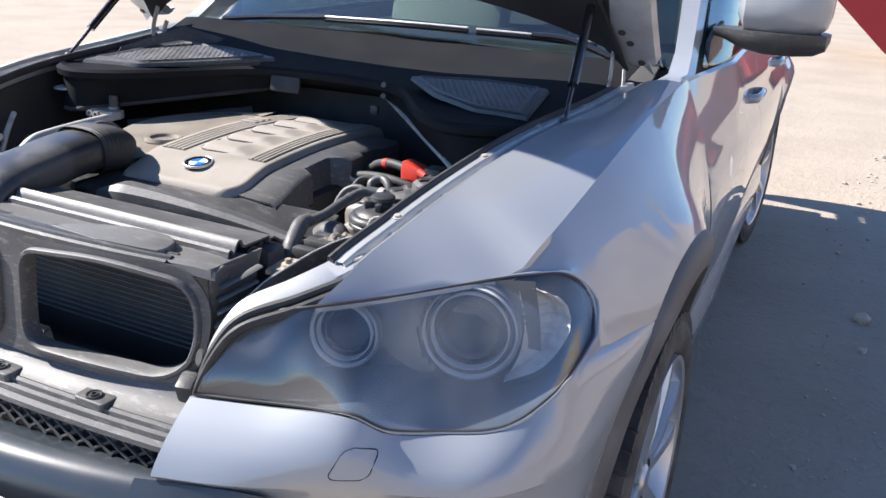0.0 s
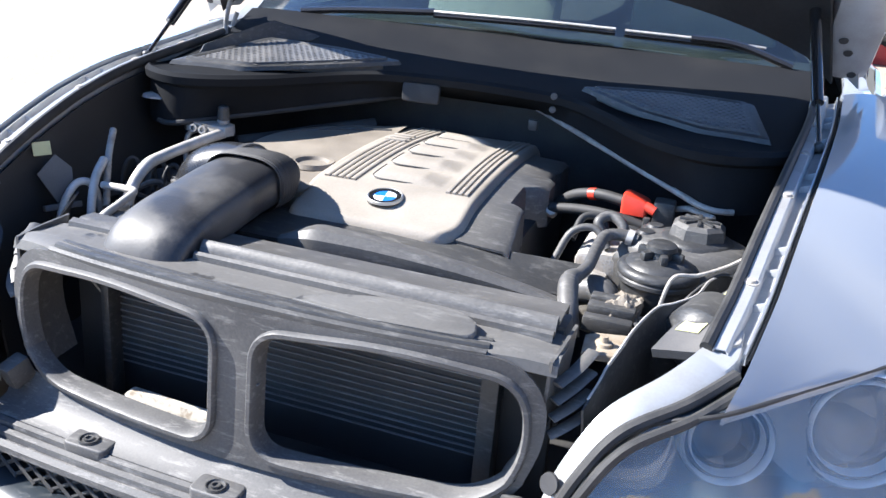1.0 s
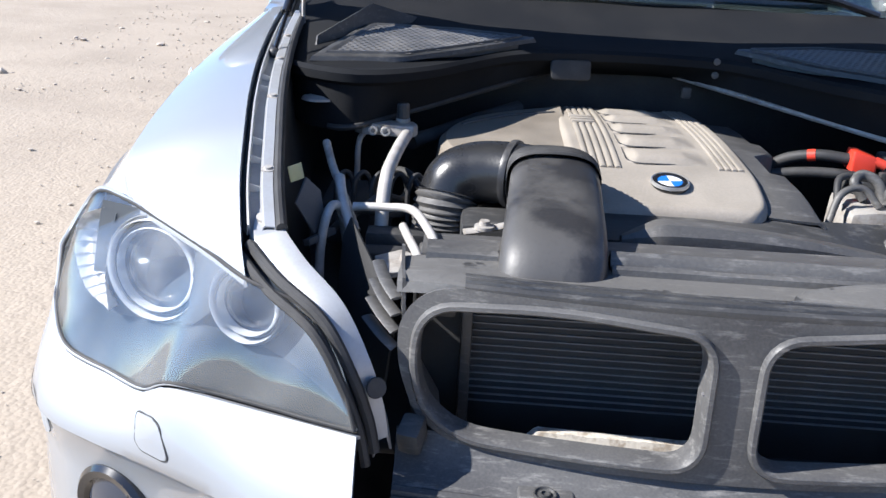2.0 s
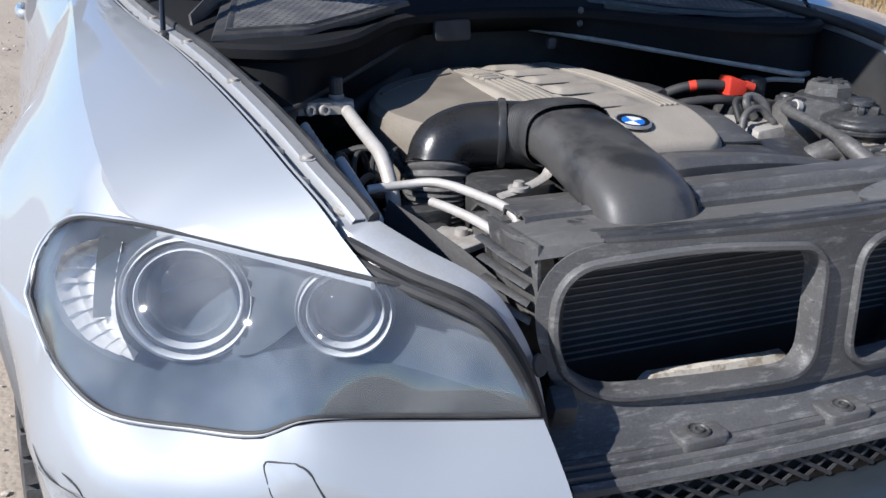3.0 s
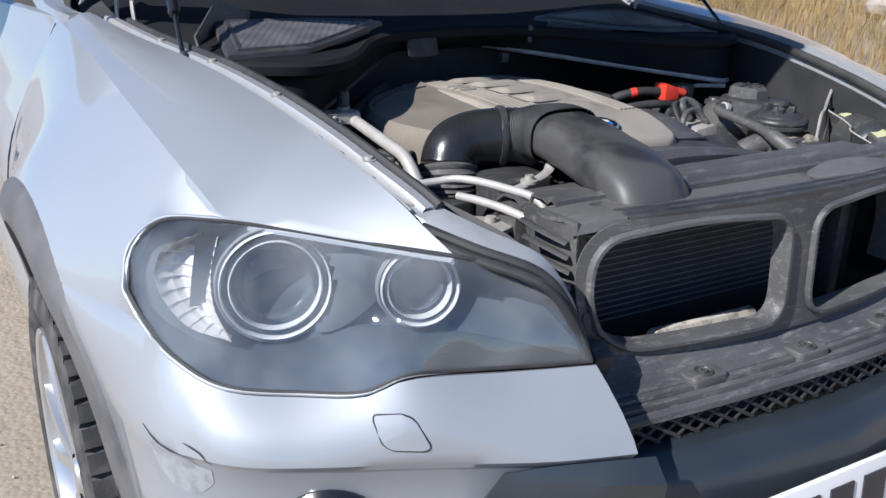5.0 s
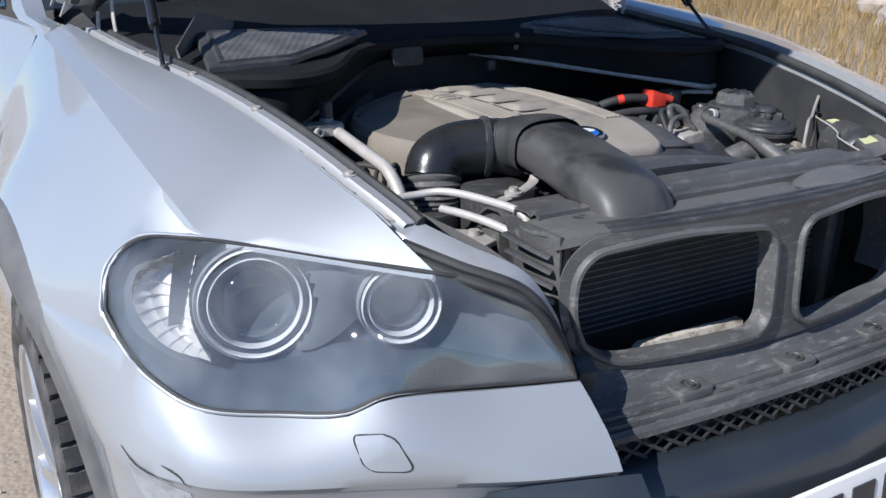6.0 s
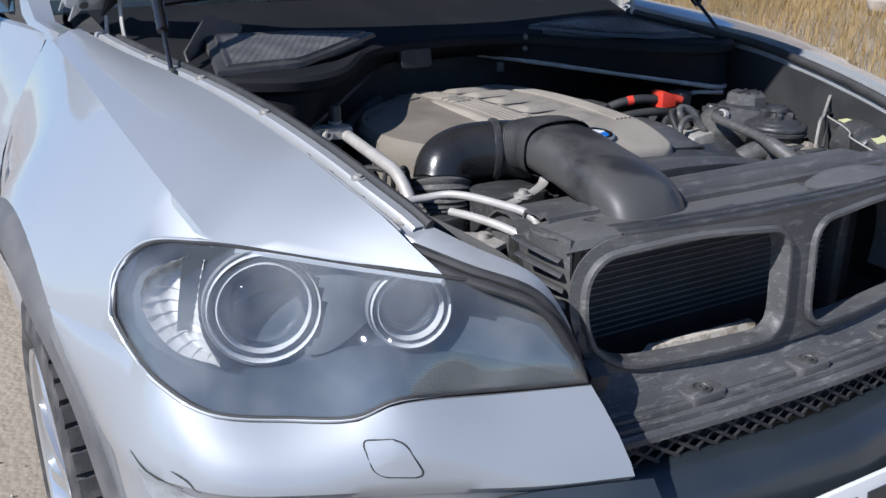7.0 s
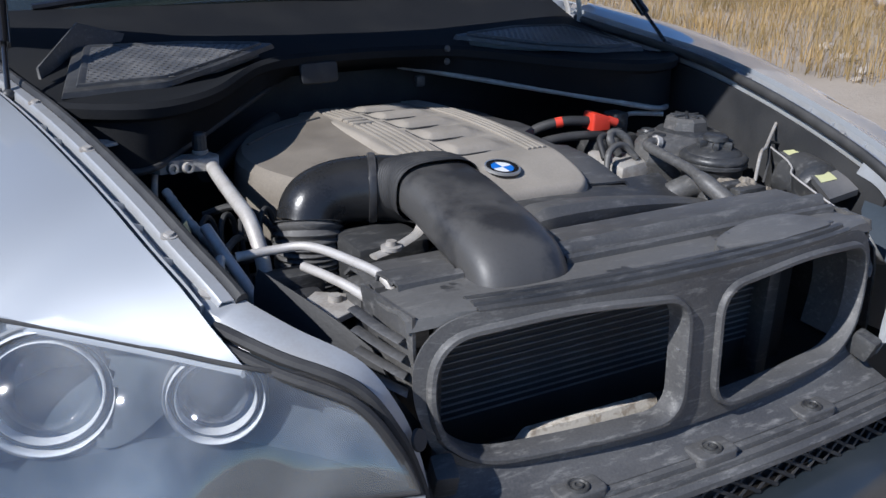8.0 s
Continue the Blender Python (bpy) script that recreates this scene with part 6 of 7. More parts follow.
        while y < yb:
            x = xa + (px / 2 if row % 2 else 0.0)
            while x < xb:
                if inside(x, y):
                    vo = [bm.verts.new((x + px / 2 * u, y + py / 2 * v, zat(x, y + py / 2 * v) + 0.003)) for u, v in square]
                    vi = [bm.verts.new((x + 0.0052 * u, y + 0.0045 * v, zat(x, y) + 0.003)) for u, v in ring]
                    vd = [bm.verts.new((x + 0.0046 * u, y + 0.0040 * v, zat(x, y) - 0.004)) for u, v in ring]
                    for k in range(8):
                        j = (k + 1) % 8
                        bm.faces.new((vo[k], vo[j], vi[j], vi[k]))
                        bm.faces.new((vi[k], vi[j], vd[j], vd[k]))
                x += px
            y += py
            row += 1
        cpart("grille_plate", bm, GRILLE, g, "", smooth=False)
    # small box cover, clips and bracket on the cowl's front wall
    bm = bmesh.new()
    add(bm, prism(rounded(-0.045, 0.035, -0.02, 0.02, 0.008, 4), 0, 0.008, 0.003), facing((-0.098, 1.650, 1.088), (0.1, -1, 0.15)))
    cpart("cowl_flap", bm, RUBBER, cowl, "small grey cover on the cowl")
    for x, z in ((0.176, 1.124), (0.176, 1.098)):
        bm = bmesh.new()
        lathe(bm, [(0.0, 0.005), (0.006, 0.005), (0.007, 0.0)], 12, facing((x, 1.636, z - 0.004), (0.3, -1, 0.1)))
        cpart("clip", bm, PLASTIC_DUST, cowl)
    bm = bmesh.new()
    box(bm, 0.124, 0.144, 1.665, 1.68, 1.040, 1.062, bevel=0.004)
    cpart("bracket", bm, PLASTIC, cowl, "small cast bracket")
    bm = bmesh.new()
    lathe(bm, [(0.0, 0.004), (0.012, 0.0035), (0.014, 0.0), (0.019, 0.001), (0.021, -0.004)], 24, facing((-0.553, 1.395, 1.068), (-0.15, -0.75, 0.65)) @ Matrix.Diagonal((1.0, 0.55, 1, 1)))
    cpart("oval_cap", bm, ALU, cowl, "pale oval cap below the cowl")
    # upright corner flap on the cowl
    bm = shell([[Vector(p) for p in r] for r in ([(-0.60, 1.60, 1.115), (-0.52, 1.745, 1.140), (-0.43, 1.80, 1.145)], [(-0.60, 1.62, 1.135), (-0.51, 1.765, 1.185), (-0.42, 1.82, 1.155)])], 0.004)
    cpart("cowl_corner", bm, PLASTIC, cowl)
    return cowl


def build_cabin():
    # windscreen
    low = [(-0.74, 2.10, 1.17), (-0.5, 2.0, 1.185), (0, 1.96, 1.195), (0.5, 2.0, 1.185), (0.74, 2.10, 1.17)]
    top = [(-0.60, 2.86, 1.66), (-0.4, 2.78, 1.68), (0, 2.74, 1.69), (0.4, 2.78, 1.68), (0.60, 2.86, 1.66)]
    mid = [(a[0] * 0.5 + b[0] * 0.5, a[1] * 0.5 + b[1] * 0.5 - 0.02, a[2] * 0.5 + b[2] * 0.5 + 0.03) for a, b in zip(low, top)]
    w = cpart("windscreen", shell([catmull(r, 24) for r in (low, mid, top)], 0.005), SCREEN, None, "tinted windscreen", shadow=False)
    # roof
    roof = [[(-0.60, 2.86, 1.665), (-0.3, 2.77, 1.69), (0, 2.74, 1.695), (0.3, 2.77, 1.69), (0.60, 2.86, 1.665)], [(-0.62, 3.5, 1.73), (-0.3, 3.5, 1.755), (0, 3.5, 1.76), (0.3, 3.5, 1.755), (0.62, 3.5, 1.73)],
            [(-0.60, 4.4, 1.70), (-0.3, 4.4, 1.73), (0, 4.4, 1.735), (0.3, 4.4, 1.73), (0.60, 4.4, 1.70)], [(-0.56, 5.2, 1.60), (-0.3, 5.22, 1.63), (0, 5.22, 1.635), (0.3, 5.22, 1.63), (0.56, 5.2, 1.60)]]
    cpart("roof", shell(loft(roof, 20, 24), 0.006), PAINT, None, "silver roof")
    for s in (1, -1):
        tag = "left" if s > 0 else "right"
        # pillar and roof rail
        bm = bmesh.new()
        a = [(0.716, 1.892, 1.150), (0.738, 2.06, 1.155), (0.735, 2.14, 1.20), (0.675, 2.5, 1.45), (0.625, 2.84, 1.645), (0.63, 3.5, 1.715), (0.61, 4.4, 1.69), (0.57, 5.18, 1.60)]
        o = [(0.805 if s > 0 else 0.774, 1.905, 1.150 if s > 0 else 1.128), (0.803 if s > 0 else 0.785, 2.06, 1.140), (0.790, 2.16, 1.165), (0.745, 2.5, 1.40), (0.69, 2.86, 1.60), (0.70, 3.5, 1.66), (0.68, 4.4, 1.63), (0.64, 5.18, 1.54)]
        cpart("pillar_" + tag, shell([mx(catmull(r, 40), s) for r in (a, [(x * 0.5 + X * 0.5 + 0.015, y, z * 0.5 + Z * 0.5 + 0.012) for (x, y, z), (X, Y, Z) in zip(a, o)], o)], 0.02), PAINT, None, "silver windscreen pillar and roof rail")
        # side glass
        g = [[(0.80, 2.20, 1.17), (0.842, 2.6, 1.14), (0.815, 3.5, 1.15), (0.785, 4.4, 1.18), (0.73, 5.1, 1.22)], [(0.775, 2.35, 1.28), (0.785, 2.7, 1.38), (0.765, 3.5, 1.42), (0.74, 4.4, 1.42), (0.69, 5.1, 1.40)], [(0.70, 2.84, 1.58), (0.70, 3.0, 1.61), (0.70, 3.5, 1.655), (0.685, 4.4, 1.625), (0.645, 5.15, 1.54)]]
        cpart("side_glass_" + tag, shell([mx(catmull(r, 24), s) for r in g], 0.004), SCREEN, None, "tinted side windows", shadow=False)
        # doors and rear side in one run of panels
        spans = [("front_door", 1.965, 3.02), ("rear_door", 3.026, 4.08), ("rear_wing", 4.086, 5.35)]
        for name, y0, y1 in spans:
            cols = []
            for y in np.linspace(y0, y1, 30):
                belt = (1.125 if s > 0 else 1.112) + 0.018 * min(1.0, (y - 1.965) / 1.5)
                cx = (0.803 if s > 0 else 0.772) + (0.052 if s > 0 else 0.083) * min(1.0, max(0.0, (y - 1.965) / 0.45)) - 0.030 * max(0.0, y - 2.4) - 0.08 * max(0.0, y - 4.6) ** 2
                zb = arch_bottom(y, 0.52)
                col = [Vector((cx - 0.012, y, belt + 0.035)), Vector((cx, y, belt + 0.03))]
                for k in range(1, 15):
                    t = k / 14
                    z = belt + 0.02 + (zb - belt - 0.02) * t
                    dent = -0.014 * math.exp(-((z - 0.98) / 0.035) ** 2)
                    bulge = 0.010 * math.exp(-((z - 0.90) / 0.10) ** 2)
                    col.append(Vector((side_x(y, z, cx, belt + 0.02) + (dent + bulge) * (0.8 if y > 2.0 else 0.2), y, z)))
                cols.append(col)
            d = cpart(name + "_" + tag, shell([mx(c, s) for c in cols], 0.006), PAINT, None, {"front_door": "silver front door", "rear_door": "silver rear door", "rear_wing": "silver rear wing"}[name])
            if name != "rear_wing":
                bm = bmesh.new()
                yh = y1 - 0.16
                hx = side_x(yh, 1.016, 0.855 - 0.03 * (yh - 2.4), 1.145)
                tube(bm, mx([(hx - 0.01, yh - 0.10, 1.012), (hx + 0.02, yh - 0.085, 1.016), (hx + 0.027, yh, 1.018), (hx + 0.02, yh + 0.085, 1.016), (hx - 0.01, yh + 0.10, 1.012)], s), 0.011, 10, squash=1.3)
                cpart("door_handle", bm, PAINT, d, "silver door handle")
        # sill trim
        rows = []
        for dx, z in ((-0.030, 0.56), (-0.012, 0.535), (0.002, 0.50), (0.010, 0.44), (0.009, 0.41), (-0.004, 0.36), (-0.05, 0.30)):
            rows.append([Vector((side_x(y, 0.52, 0.8, 1.1) + dx, y, z)) for y in np.linspace(1.905, 4.17, 16)])
        cpart("sill_" + tag, shell([mx(r, s) for r in rows], 0.006), PAINT, None, "silver painted sill below the doors")
        # door mirror
        bm = bmesh.new()
        rows = []
        for k, (x, r) in enumerate(((0.855, 0.45), (0.875, 0.85), (0.93, 1.0), (1.0, 1.0), (1.05, 0.9), (1.075, 0.66), (1.082, 0.3))):
            ring = []
            for a in np.linspace(0, 2 * math.pi, 24, endpoint=False):
                cy, cz = math.cos(a), math.sin(a)
                e = (abs(cy) ** 2.6 + abs(cz) ** 2.6) ** (-1 / 2.6)
                ring.append(Vector((x * s, 2.31 + 0.085 * r * cy * e, 1.335 + 0.090 * r * cz * e)))
            rows.append(ring)
        vs = grid(bm, rows, close_v=True)
        bm.faces.new(vs[0])
        bm.faces.new(vs[-1])
        mir = cpart("door_mirror_" + tag, bm, PAINT, None, "silver door mirror with a black lower half")
        bm = bmesh.new()
        rows = []
        for k, (x, r) in enumerate(((0.80, 0.40), (0.83, 0.52), (0.87, 0.85), (0.93, 1.03), (1.0, 1.03), (1.052, 0.93), (1.078, 0.7), (1.086, 0.3))):
            ring = []
            for a in np.linspace(math.pi, 2 * math.pi, 16):
                cy, cz = math.cos(a), math.sin(a)
                e = (abs(cy) ** 2.6 + abs(cz) ** 2.6) ** (-1 / 2.6)
                ring.append(Vector((x * s, 2.31 + 0.086 * r * cy * e, 1.262 + 0.058 * r * cz * e)))
            rows.append(ring)
        vs = grid(bm, rows, close_v=True)
        bm.faces.new(vs[0])
        bm.faces.new(vs[-1])
        cpart("mirror_base", bm, PLASTIC, mir, "black mirror foot")
        bm = shell([mx(r, s) for r in ([(0.806, 2.24, 1.16), (0.81, 2.30, 1.16), (0.816, 2.40, 1.16)], [(0.802, 2.26, 1.225), (0.804, 2.31, 1.25), (0.81, 2.40, 1.27)])], 0.012)
        cpart("mirror_triangle", bm, PLASTIC, mir, "black triangle at the window corner")
    # tail
    tail = [[(-0.56, 5.2, 1.60), (0, 5.22, 1.635), (0.56, 5.2, 1.60)], [(-0.70, 5.36, 1.15), (0, 5.44, 1.17), (0.70, 5.36, 1.15)], [(-0.76, 5.37, 0.9), (0, 5.50, 0.9), (0.76, 5.37, 0.9)], [(-0.76, 5.35, 0.4), (0, 5.47, 0.4), (0.76, 5.35, 0.4)]]
    cpart("tailgate", shell(loft(tail, 16, 16), 0.01), PAINT, None, "silver tailgate and rear bumper")
    # dark cabin inside, with a pale headlining
    bm = bmesh.new()
    box(bm, -0.70, 0.70, 2.35, 5.1, 0.45, 1.12, bevel=0.05)
    cpart("cabin_tub", bm, INTERIOR, None, "dark cabin interior")
    bm = shell([[Vector(p) for p in r] for r in ([(-0.70, 2.06, 1.13), (0, 2.0, 1.14), (0.70, 2.06, 1.13)], [(-0.68, 2.3, 1.17), (0, 2.28, 1.18), (0.68, 2.3, 1.17)], [(-0.66, 2.48, 1.12), (0, 2.46, 1.13), (0.66, 2.48, 1.12)])], 0.01)
    cpart("dashboard", bm, INTERIOR, None, "dark dashboard")
    for s in (1, -1):
        bm = bmesh.new()
        box(bm, -0.25, 0.25, -0.07, 0.07, 0.0, 0.55, Matrix.Translation((0.38 * s, 3.15, 0.85)) @ pose(0, 0, 0, -14, 0, 0), 0.06)
        box(bm, -0.12, 0.12, -0.05, 0.05, 0.56, 0.74, Matrix.Translation((0.38 * s, 3.15, 0.85)) @ pose(0, 0, 0, -14, 0, 0), 0.04)
        cpart("front_seat", bm, CREAM, None, "pale cabin seat")
    # wipers
    for pts, arm in (([(-0.20, 1.985, 1.215), (0.05, 1.965, 1.222), (0.235, 1.975, 1.222)], [(-0.20, 1.985, 1.222), (-0.42, 1.99, 1.205), (-0.55, 1.985, 1.19)]), ([(0.255, 1.985, 1.220), (0.42, 2.005, 1.218), (0.56, 2.04, 1.21)], [(0.40, 2.0, 1.226), (0.50, 2.0, 1.222), (0.62, 1.98, 1.19)])):
        bm = bmesh.new()
        tube(bm, pts, 0.007, 8)
        wp = cpart("wiper", bm, BLACKGLOSS, None, "windscreen wiper with a bright blade")
        bm = bmesh.new()
        tube(bm, [(x, y - 0.004, z + 0.009) for x, y, z in pts], 0.0035, 6)
        cpart("blade", bm, ALU, wp)
        bm = bmesh.new()
        tube(bm, arm, 0.009, 8)
        cpart("arm", bm, BLACKGLOSS, wp)


HOOD_ANGLE = radians(43)


def build_bonnet():
    """The open bonnet: outer skin, pressed inner frame, felt mat, struts and hinges."""
    hinge = Vector((0, 1.93, 1.16))

    def place(x, along, depth):
        c, s_ = math.cos(HOOD_ANGLE), math.sin(HOOD_ANGLE)
        return hinge + Vector((x, -along * c + depth * s_, along * s_ + depth * c))

    def half(t):
        return 0.757 - 0.217 * t - 0.14 * max(0.0, t - 0.72) ** 1.5 * 6

    L = 1.17

    def rows_at(depth, inset, t0=0.0, t1=1.0):
        rows = []
        for i in range(25):
            t = t0 + (t1 - t0) * i / 24
            h = max(0.05, half(t) - inset)
            row = []
            for j in range(25):
                u = -1 + 2 * j / 24
                bulge = 0.045 * (1 - u * u) * min(1.0, 0.15 + 3 * t) + 0.03 * math.sin(math.pi * t)
                rear = (0.05 + 0.20 * (1 - abs(u) ** 2.6)) * (1 - t) ** 3
                row.append(place(u * h, t * (L + 0.08 - 0.10 * abs(u) ** 1.5) + rear, depth + bulge - 0.03 * (abs(u) > 0.98)))
            rows.append(row)
        return rows

    hood = cpart("bonnet", shell(rows_at(0.03, 0.0), 0.003), PAINT, None, "open silver bonnet propped up on two struts")
    inner = rows_at(0.004, 0.012)
    cpart("inner_panel", shell(inner, 0.003), FLANGE, hood, "dusty silver inner bonnet panel")
    mat = rows_at(-0.012, 0.06, 0.03, 0.95)
    cpart("felt_mat", shell(mat, 0.006), INSULATION, hood, "black felt mat under the bonnet")
    for s in (1, -1):
        # pressed rear corner with holes
        bm = bmesh.new()
        rows = []
        for a, d, k in ((0.052, 0.012, 0.55), (0.056, -0.004, 0.8), (0.075, -0.020, 0.95), (0.12, -0.028, 1.0), (0.22, -0.026, 1.0), (0.30, -0.012, 0.95), (0.33, 0.012, 0.85)):
            rows.append([place((0.705 + dx * k) * s, a, d + dd) for dx, dd in ((-0.055, 0.024), (-0.046, 0.004), (-0.03, 0.0), (0.0, -0.003), (0.03, 0.0), (0.044, 0.006), (0.050, 0.028))])
        add(bm, shell(rows, 0.004))
        cr = cpart("corner_pressing", bm, FLANGE, hood, "pressed metal corner by the hinge")
        for x, a in ((0.685, 0.20), (0.70, 0.165), (0.72, 0.10)):
            bm = bmesh.new()
            lathe(bm, [(0.0, 0.002), (0.008, 0.002), (0.009, 0.0)], 12, facing(place(x * s, a, -0.0315), place(0, 0, -1) - place(0, 0, 0)))
            cpart("hole", bm, DARK, cr)
        # gas strut
        foot, head = Vector((0.656 * s, 1.495, 1.118)), place(0.621 * s, 0.262, -0.015)
        way = (head - foot)
        bm = bmesh.new()
        tube(bm, [foot, foot + way * 0.42], 0.0042, 10)
        rod = cpart("gas_strut", bm, BLACKGLOSS, hood, "slim black gas strut")
        bm = bmesh.new()
        tube(bm, [foot + way * 0.30, foot + way * 0.98], 0.0105, 14)
        cpart("cylinder", bm, BLACKGLOSS, rod)
        bm = bmesh.new()
        bmesh.ops.create_icosphere(bm, subdivisions=2, radius=0.010, matrix=Matrix.Translation(foot))
        cpart("ball_joint", bm, PLASTIC, rod)
        # hinge links
        for k, (x, y0, z0, a) in enumerate(((0.655, 1.80, 1.108, 0.12), (0.672, 1.87, 1.12, 0.05))):
            bm = bmesh.new()
            e = place(x * s, a, -0.02)
            st = Vector((x * s, y0, z0))
            tube(bm, [st, st.lerp(e, 0.5) + Vector((0.004 * s, -0.006, 0)), e], 0.008, 8, squash=0.5)
            lathe(bm, [(0.0, 0.008), (0.011, 0.008), (0.013, 0.0), (0.011, -0.008), (0.0, -0.008)], 14, facing(st, (1, 0, 0)))
            cpart("hinge_link", bm, CAST, hood, "metal bonnet hinge link")
        bm = bmesh.new()
        box(bm, -0.018, 0.018, -0.06, 0.06, -0.012, 0.012, pose(0.655 * s, 1.83, 1.105, 6, 0, 0), 0.006)
        cpart("hinge_base", bm, FLANGE, hood)


def build_wheels():
    def wheel(parent_name, label):
        w = thing(parent_name, "", "")
        for k in w.keys():
            del w[k]
        w.parent = car
        w["label"] = label
        # tyre, axis along x, outside towards +x
        bm = bmesh.new()
        prof = [(0.278, 0.105), (0.292, 0.122), (0.322, 0.131), (0.350, 0.124), (0.366, 0.110), (0.370, 0.09), (0.370, -0.09), (0.366, -0.110), (0.350, -0.124), (0.292, -0.122), (0.278, -0.105)]
        lathe(bm, prof, 64, facing((0, 0, 0), (1, 0, 0)))
        t = part("tyre", bm, TYRE, w, "dusty black tyre")
        bm = bmesh.new()
        for k in range(60):
            a = 2 * math.pi * k / 60
            for x0, x1, sh in ((0.075, 0.122, 0.0), (0.02, 0.066, 0.02), (-0.066, -0.02, 0.035), (-0.122, -0.075, 0.01)):
                box(bm, x0, x1, -0.015, 0.015, 0.362 if abs(x1) < 0.1 and abs(x0) < 0.1 else 0.352, 0.3765 if abs(x1) < 0.1 and abs(x0) < 0.1 else 0.374, pose(0, 0, 0, math.degrees(a + sh), 0, 0), 0.0)
        part("tread", bm, TYRE, t, "", smooth=False, kind="stuff")
        bm = bmesh.new()
        lathe(bm, [(0.281, 0.117), (0.280, 0.126), (0.271, 0.122), (0.260, 0.10), (0.250, 0.02), (0.255, -0.10)], 64, facing((0, 0, 0), (1, 0, 0)))
        r = part("rim", bm, RIM, w, "silver alloy wheel with paired spokes")
        for k in range(5):
            for d in (-1, 1):
                bm = bmesh.new()
                a = radians(72 * k) + d * 0.17
                b = radians(72 * k) + d * 0.25
                rows = []
                for rr, aa, wd, dp in ((0.05, a, 0.020, 0.100), (0.125, a * 0.5 + b * 0.5, 0.021, 0.108), (0.20, b, 0.021, 0.112), (0.268, b, 0.030, 0.112)):
                    cy, cz = math.cos(aa), math.sin(aa)
                    c = Vector((dp, rr * cy, rr * cz))
                    n = Vector((0, -cz, cy))
                    rows.append([c + n * wd * 0.6 + Vector((0.006, 0, 0)), c - n * wd * 0.6 + Vector((0.006, 0, 0)), c - n * wd + Vector((-0.03, 0, 0)), c + n * wd + Vector((-0.03, 0, 0))])
                grid(bm, rows, close_v=True)
                part("spoke", bm, RIM, r)
        bm = bmesh.new()
        lathe(bm, [(0.0, 0.112), (0.03, 0.111), (0.036, 0.104), (0.07, 0.098), (0.075, 0.05)], 28, facing((0, 0, 0), (1, 0, 0)))
        part("hub_cap", bm, RIM, r)
        bm = bmesh.new()
        lathe(bm, [(0.0, 0.02), (0.165, 0.02), (0.168, 0.0), (0.165, -0.02)], 40, facing((0, 0, 0), (1, 0, 0)))
        part("brake_disc", bm, CAST, w, "dull metal brake disc")
        return w

    w0 = wheel("wheel", "silver alloy wheel with a dusty tyre")
    turn = math.degrees(-LEAN)

    def hub(x, y):
        p = settle(Vector((x, y, HUB)))
        return p.x, p.y - 1.46, HUB

    steer = 4.0
    w0.matrix_basis = pose(*hub(0.800, AXLE_F), 12, 0, turn + steer)
    for x, y, side_turn, spin in ((-0.800, AXLE_F, 180, 40), (0.69, AXLE_R, 0, 25), (-0.69, AXLE_R, 180, 70)):
        copy_thing(w0, pose(*hub(x, y), 0, 0, side_turn + turn + (steer if y == AXLE_F else 0.0)) @ pose(0, 0, 0, spin, 0, 0))
    for s in (1, -1):
        for c, tag in ((AXLE_F, "front"), (AXLE_R, "rear")):
            # plastic arch lip
            rows = []
            for a in np.linspace(radians(-12 if tag == "rear" else -18), radians(192), 46):
                row = []
                for r, dx in ((ARCH - 0.045, -0.03), (ARCH - 0.042, 0.002), (ARCH - 0.01, 0.009), (ARCH + 0.020, 0.007), (ARCH + 0.030, -0.004)):
                    y, z = c - r * math.cos(a), ARCH_Z + ARCH_TALL * r * math.sin(a)
                    row.append(Vector(((side_x(y, z, *(crease_at(y, s) if y < 1.97 else (0.79, 1.155))) + dx) * s, y, z)))
                rows.append(row)
            cpart("arch_trim_" + tag, shell(rows, 0.003), TRIM, None, "grey plastic wheel arch trim")
            # dark liner
            rows = []
            for x in (0.50, 0.90 if tag == "front" else 0.84):
                rows.append([Vector((x * s, c - (ARCH - 0.02) * math.cos(a), ARCH_Z + ARCH_TALL * (ARCH - 0.02) * math.sin(a))) for a in np.linspace(radians(-10), radians(190), 30)])
            cpart("arch_liner", shell(rows, 0.004), DARK, None, "dark wheel arch liner")


def build_underbody():
    bm = bmesh.new()
    box(bm, -0.80, 0.80, 1.95, 3.86, 0.26, 0.46, bevel=0.03)
    box(bm, -0.60, 0.60, 0.95, 5.3, 0.24, 0.46, bevel=0.03)
    cpart("underbody", bm, DARK, None, "dark underbody")


for side in (1, -1):
    build_fender(side)
    build_bumper_corner(side)
    build_headlight(side)
    build_lamp_surround(side)
    build_rail(side)
build_carrier()
build_radiator()
build_bumper_centre()
build_engine_cover()
build_intake()
build_pipes()
build_left_bay()
build_right_bay()
build_cowl()
build_cabin()
build_bonnet()
build_wheels()
build_underbody()


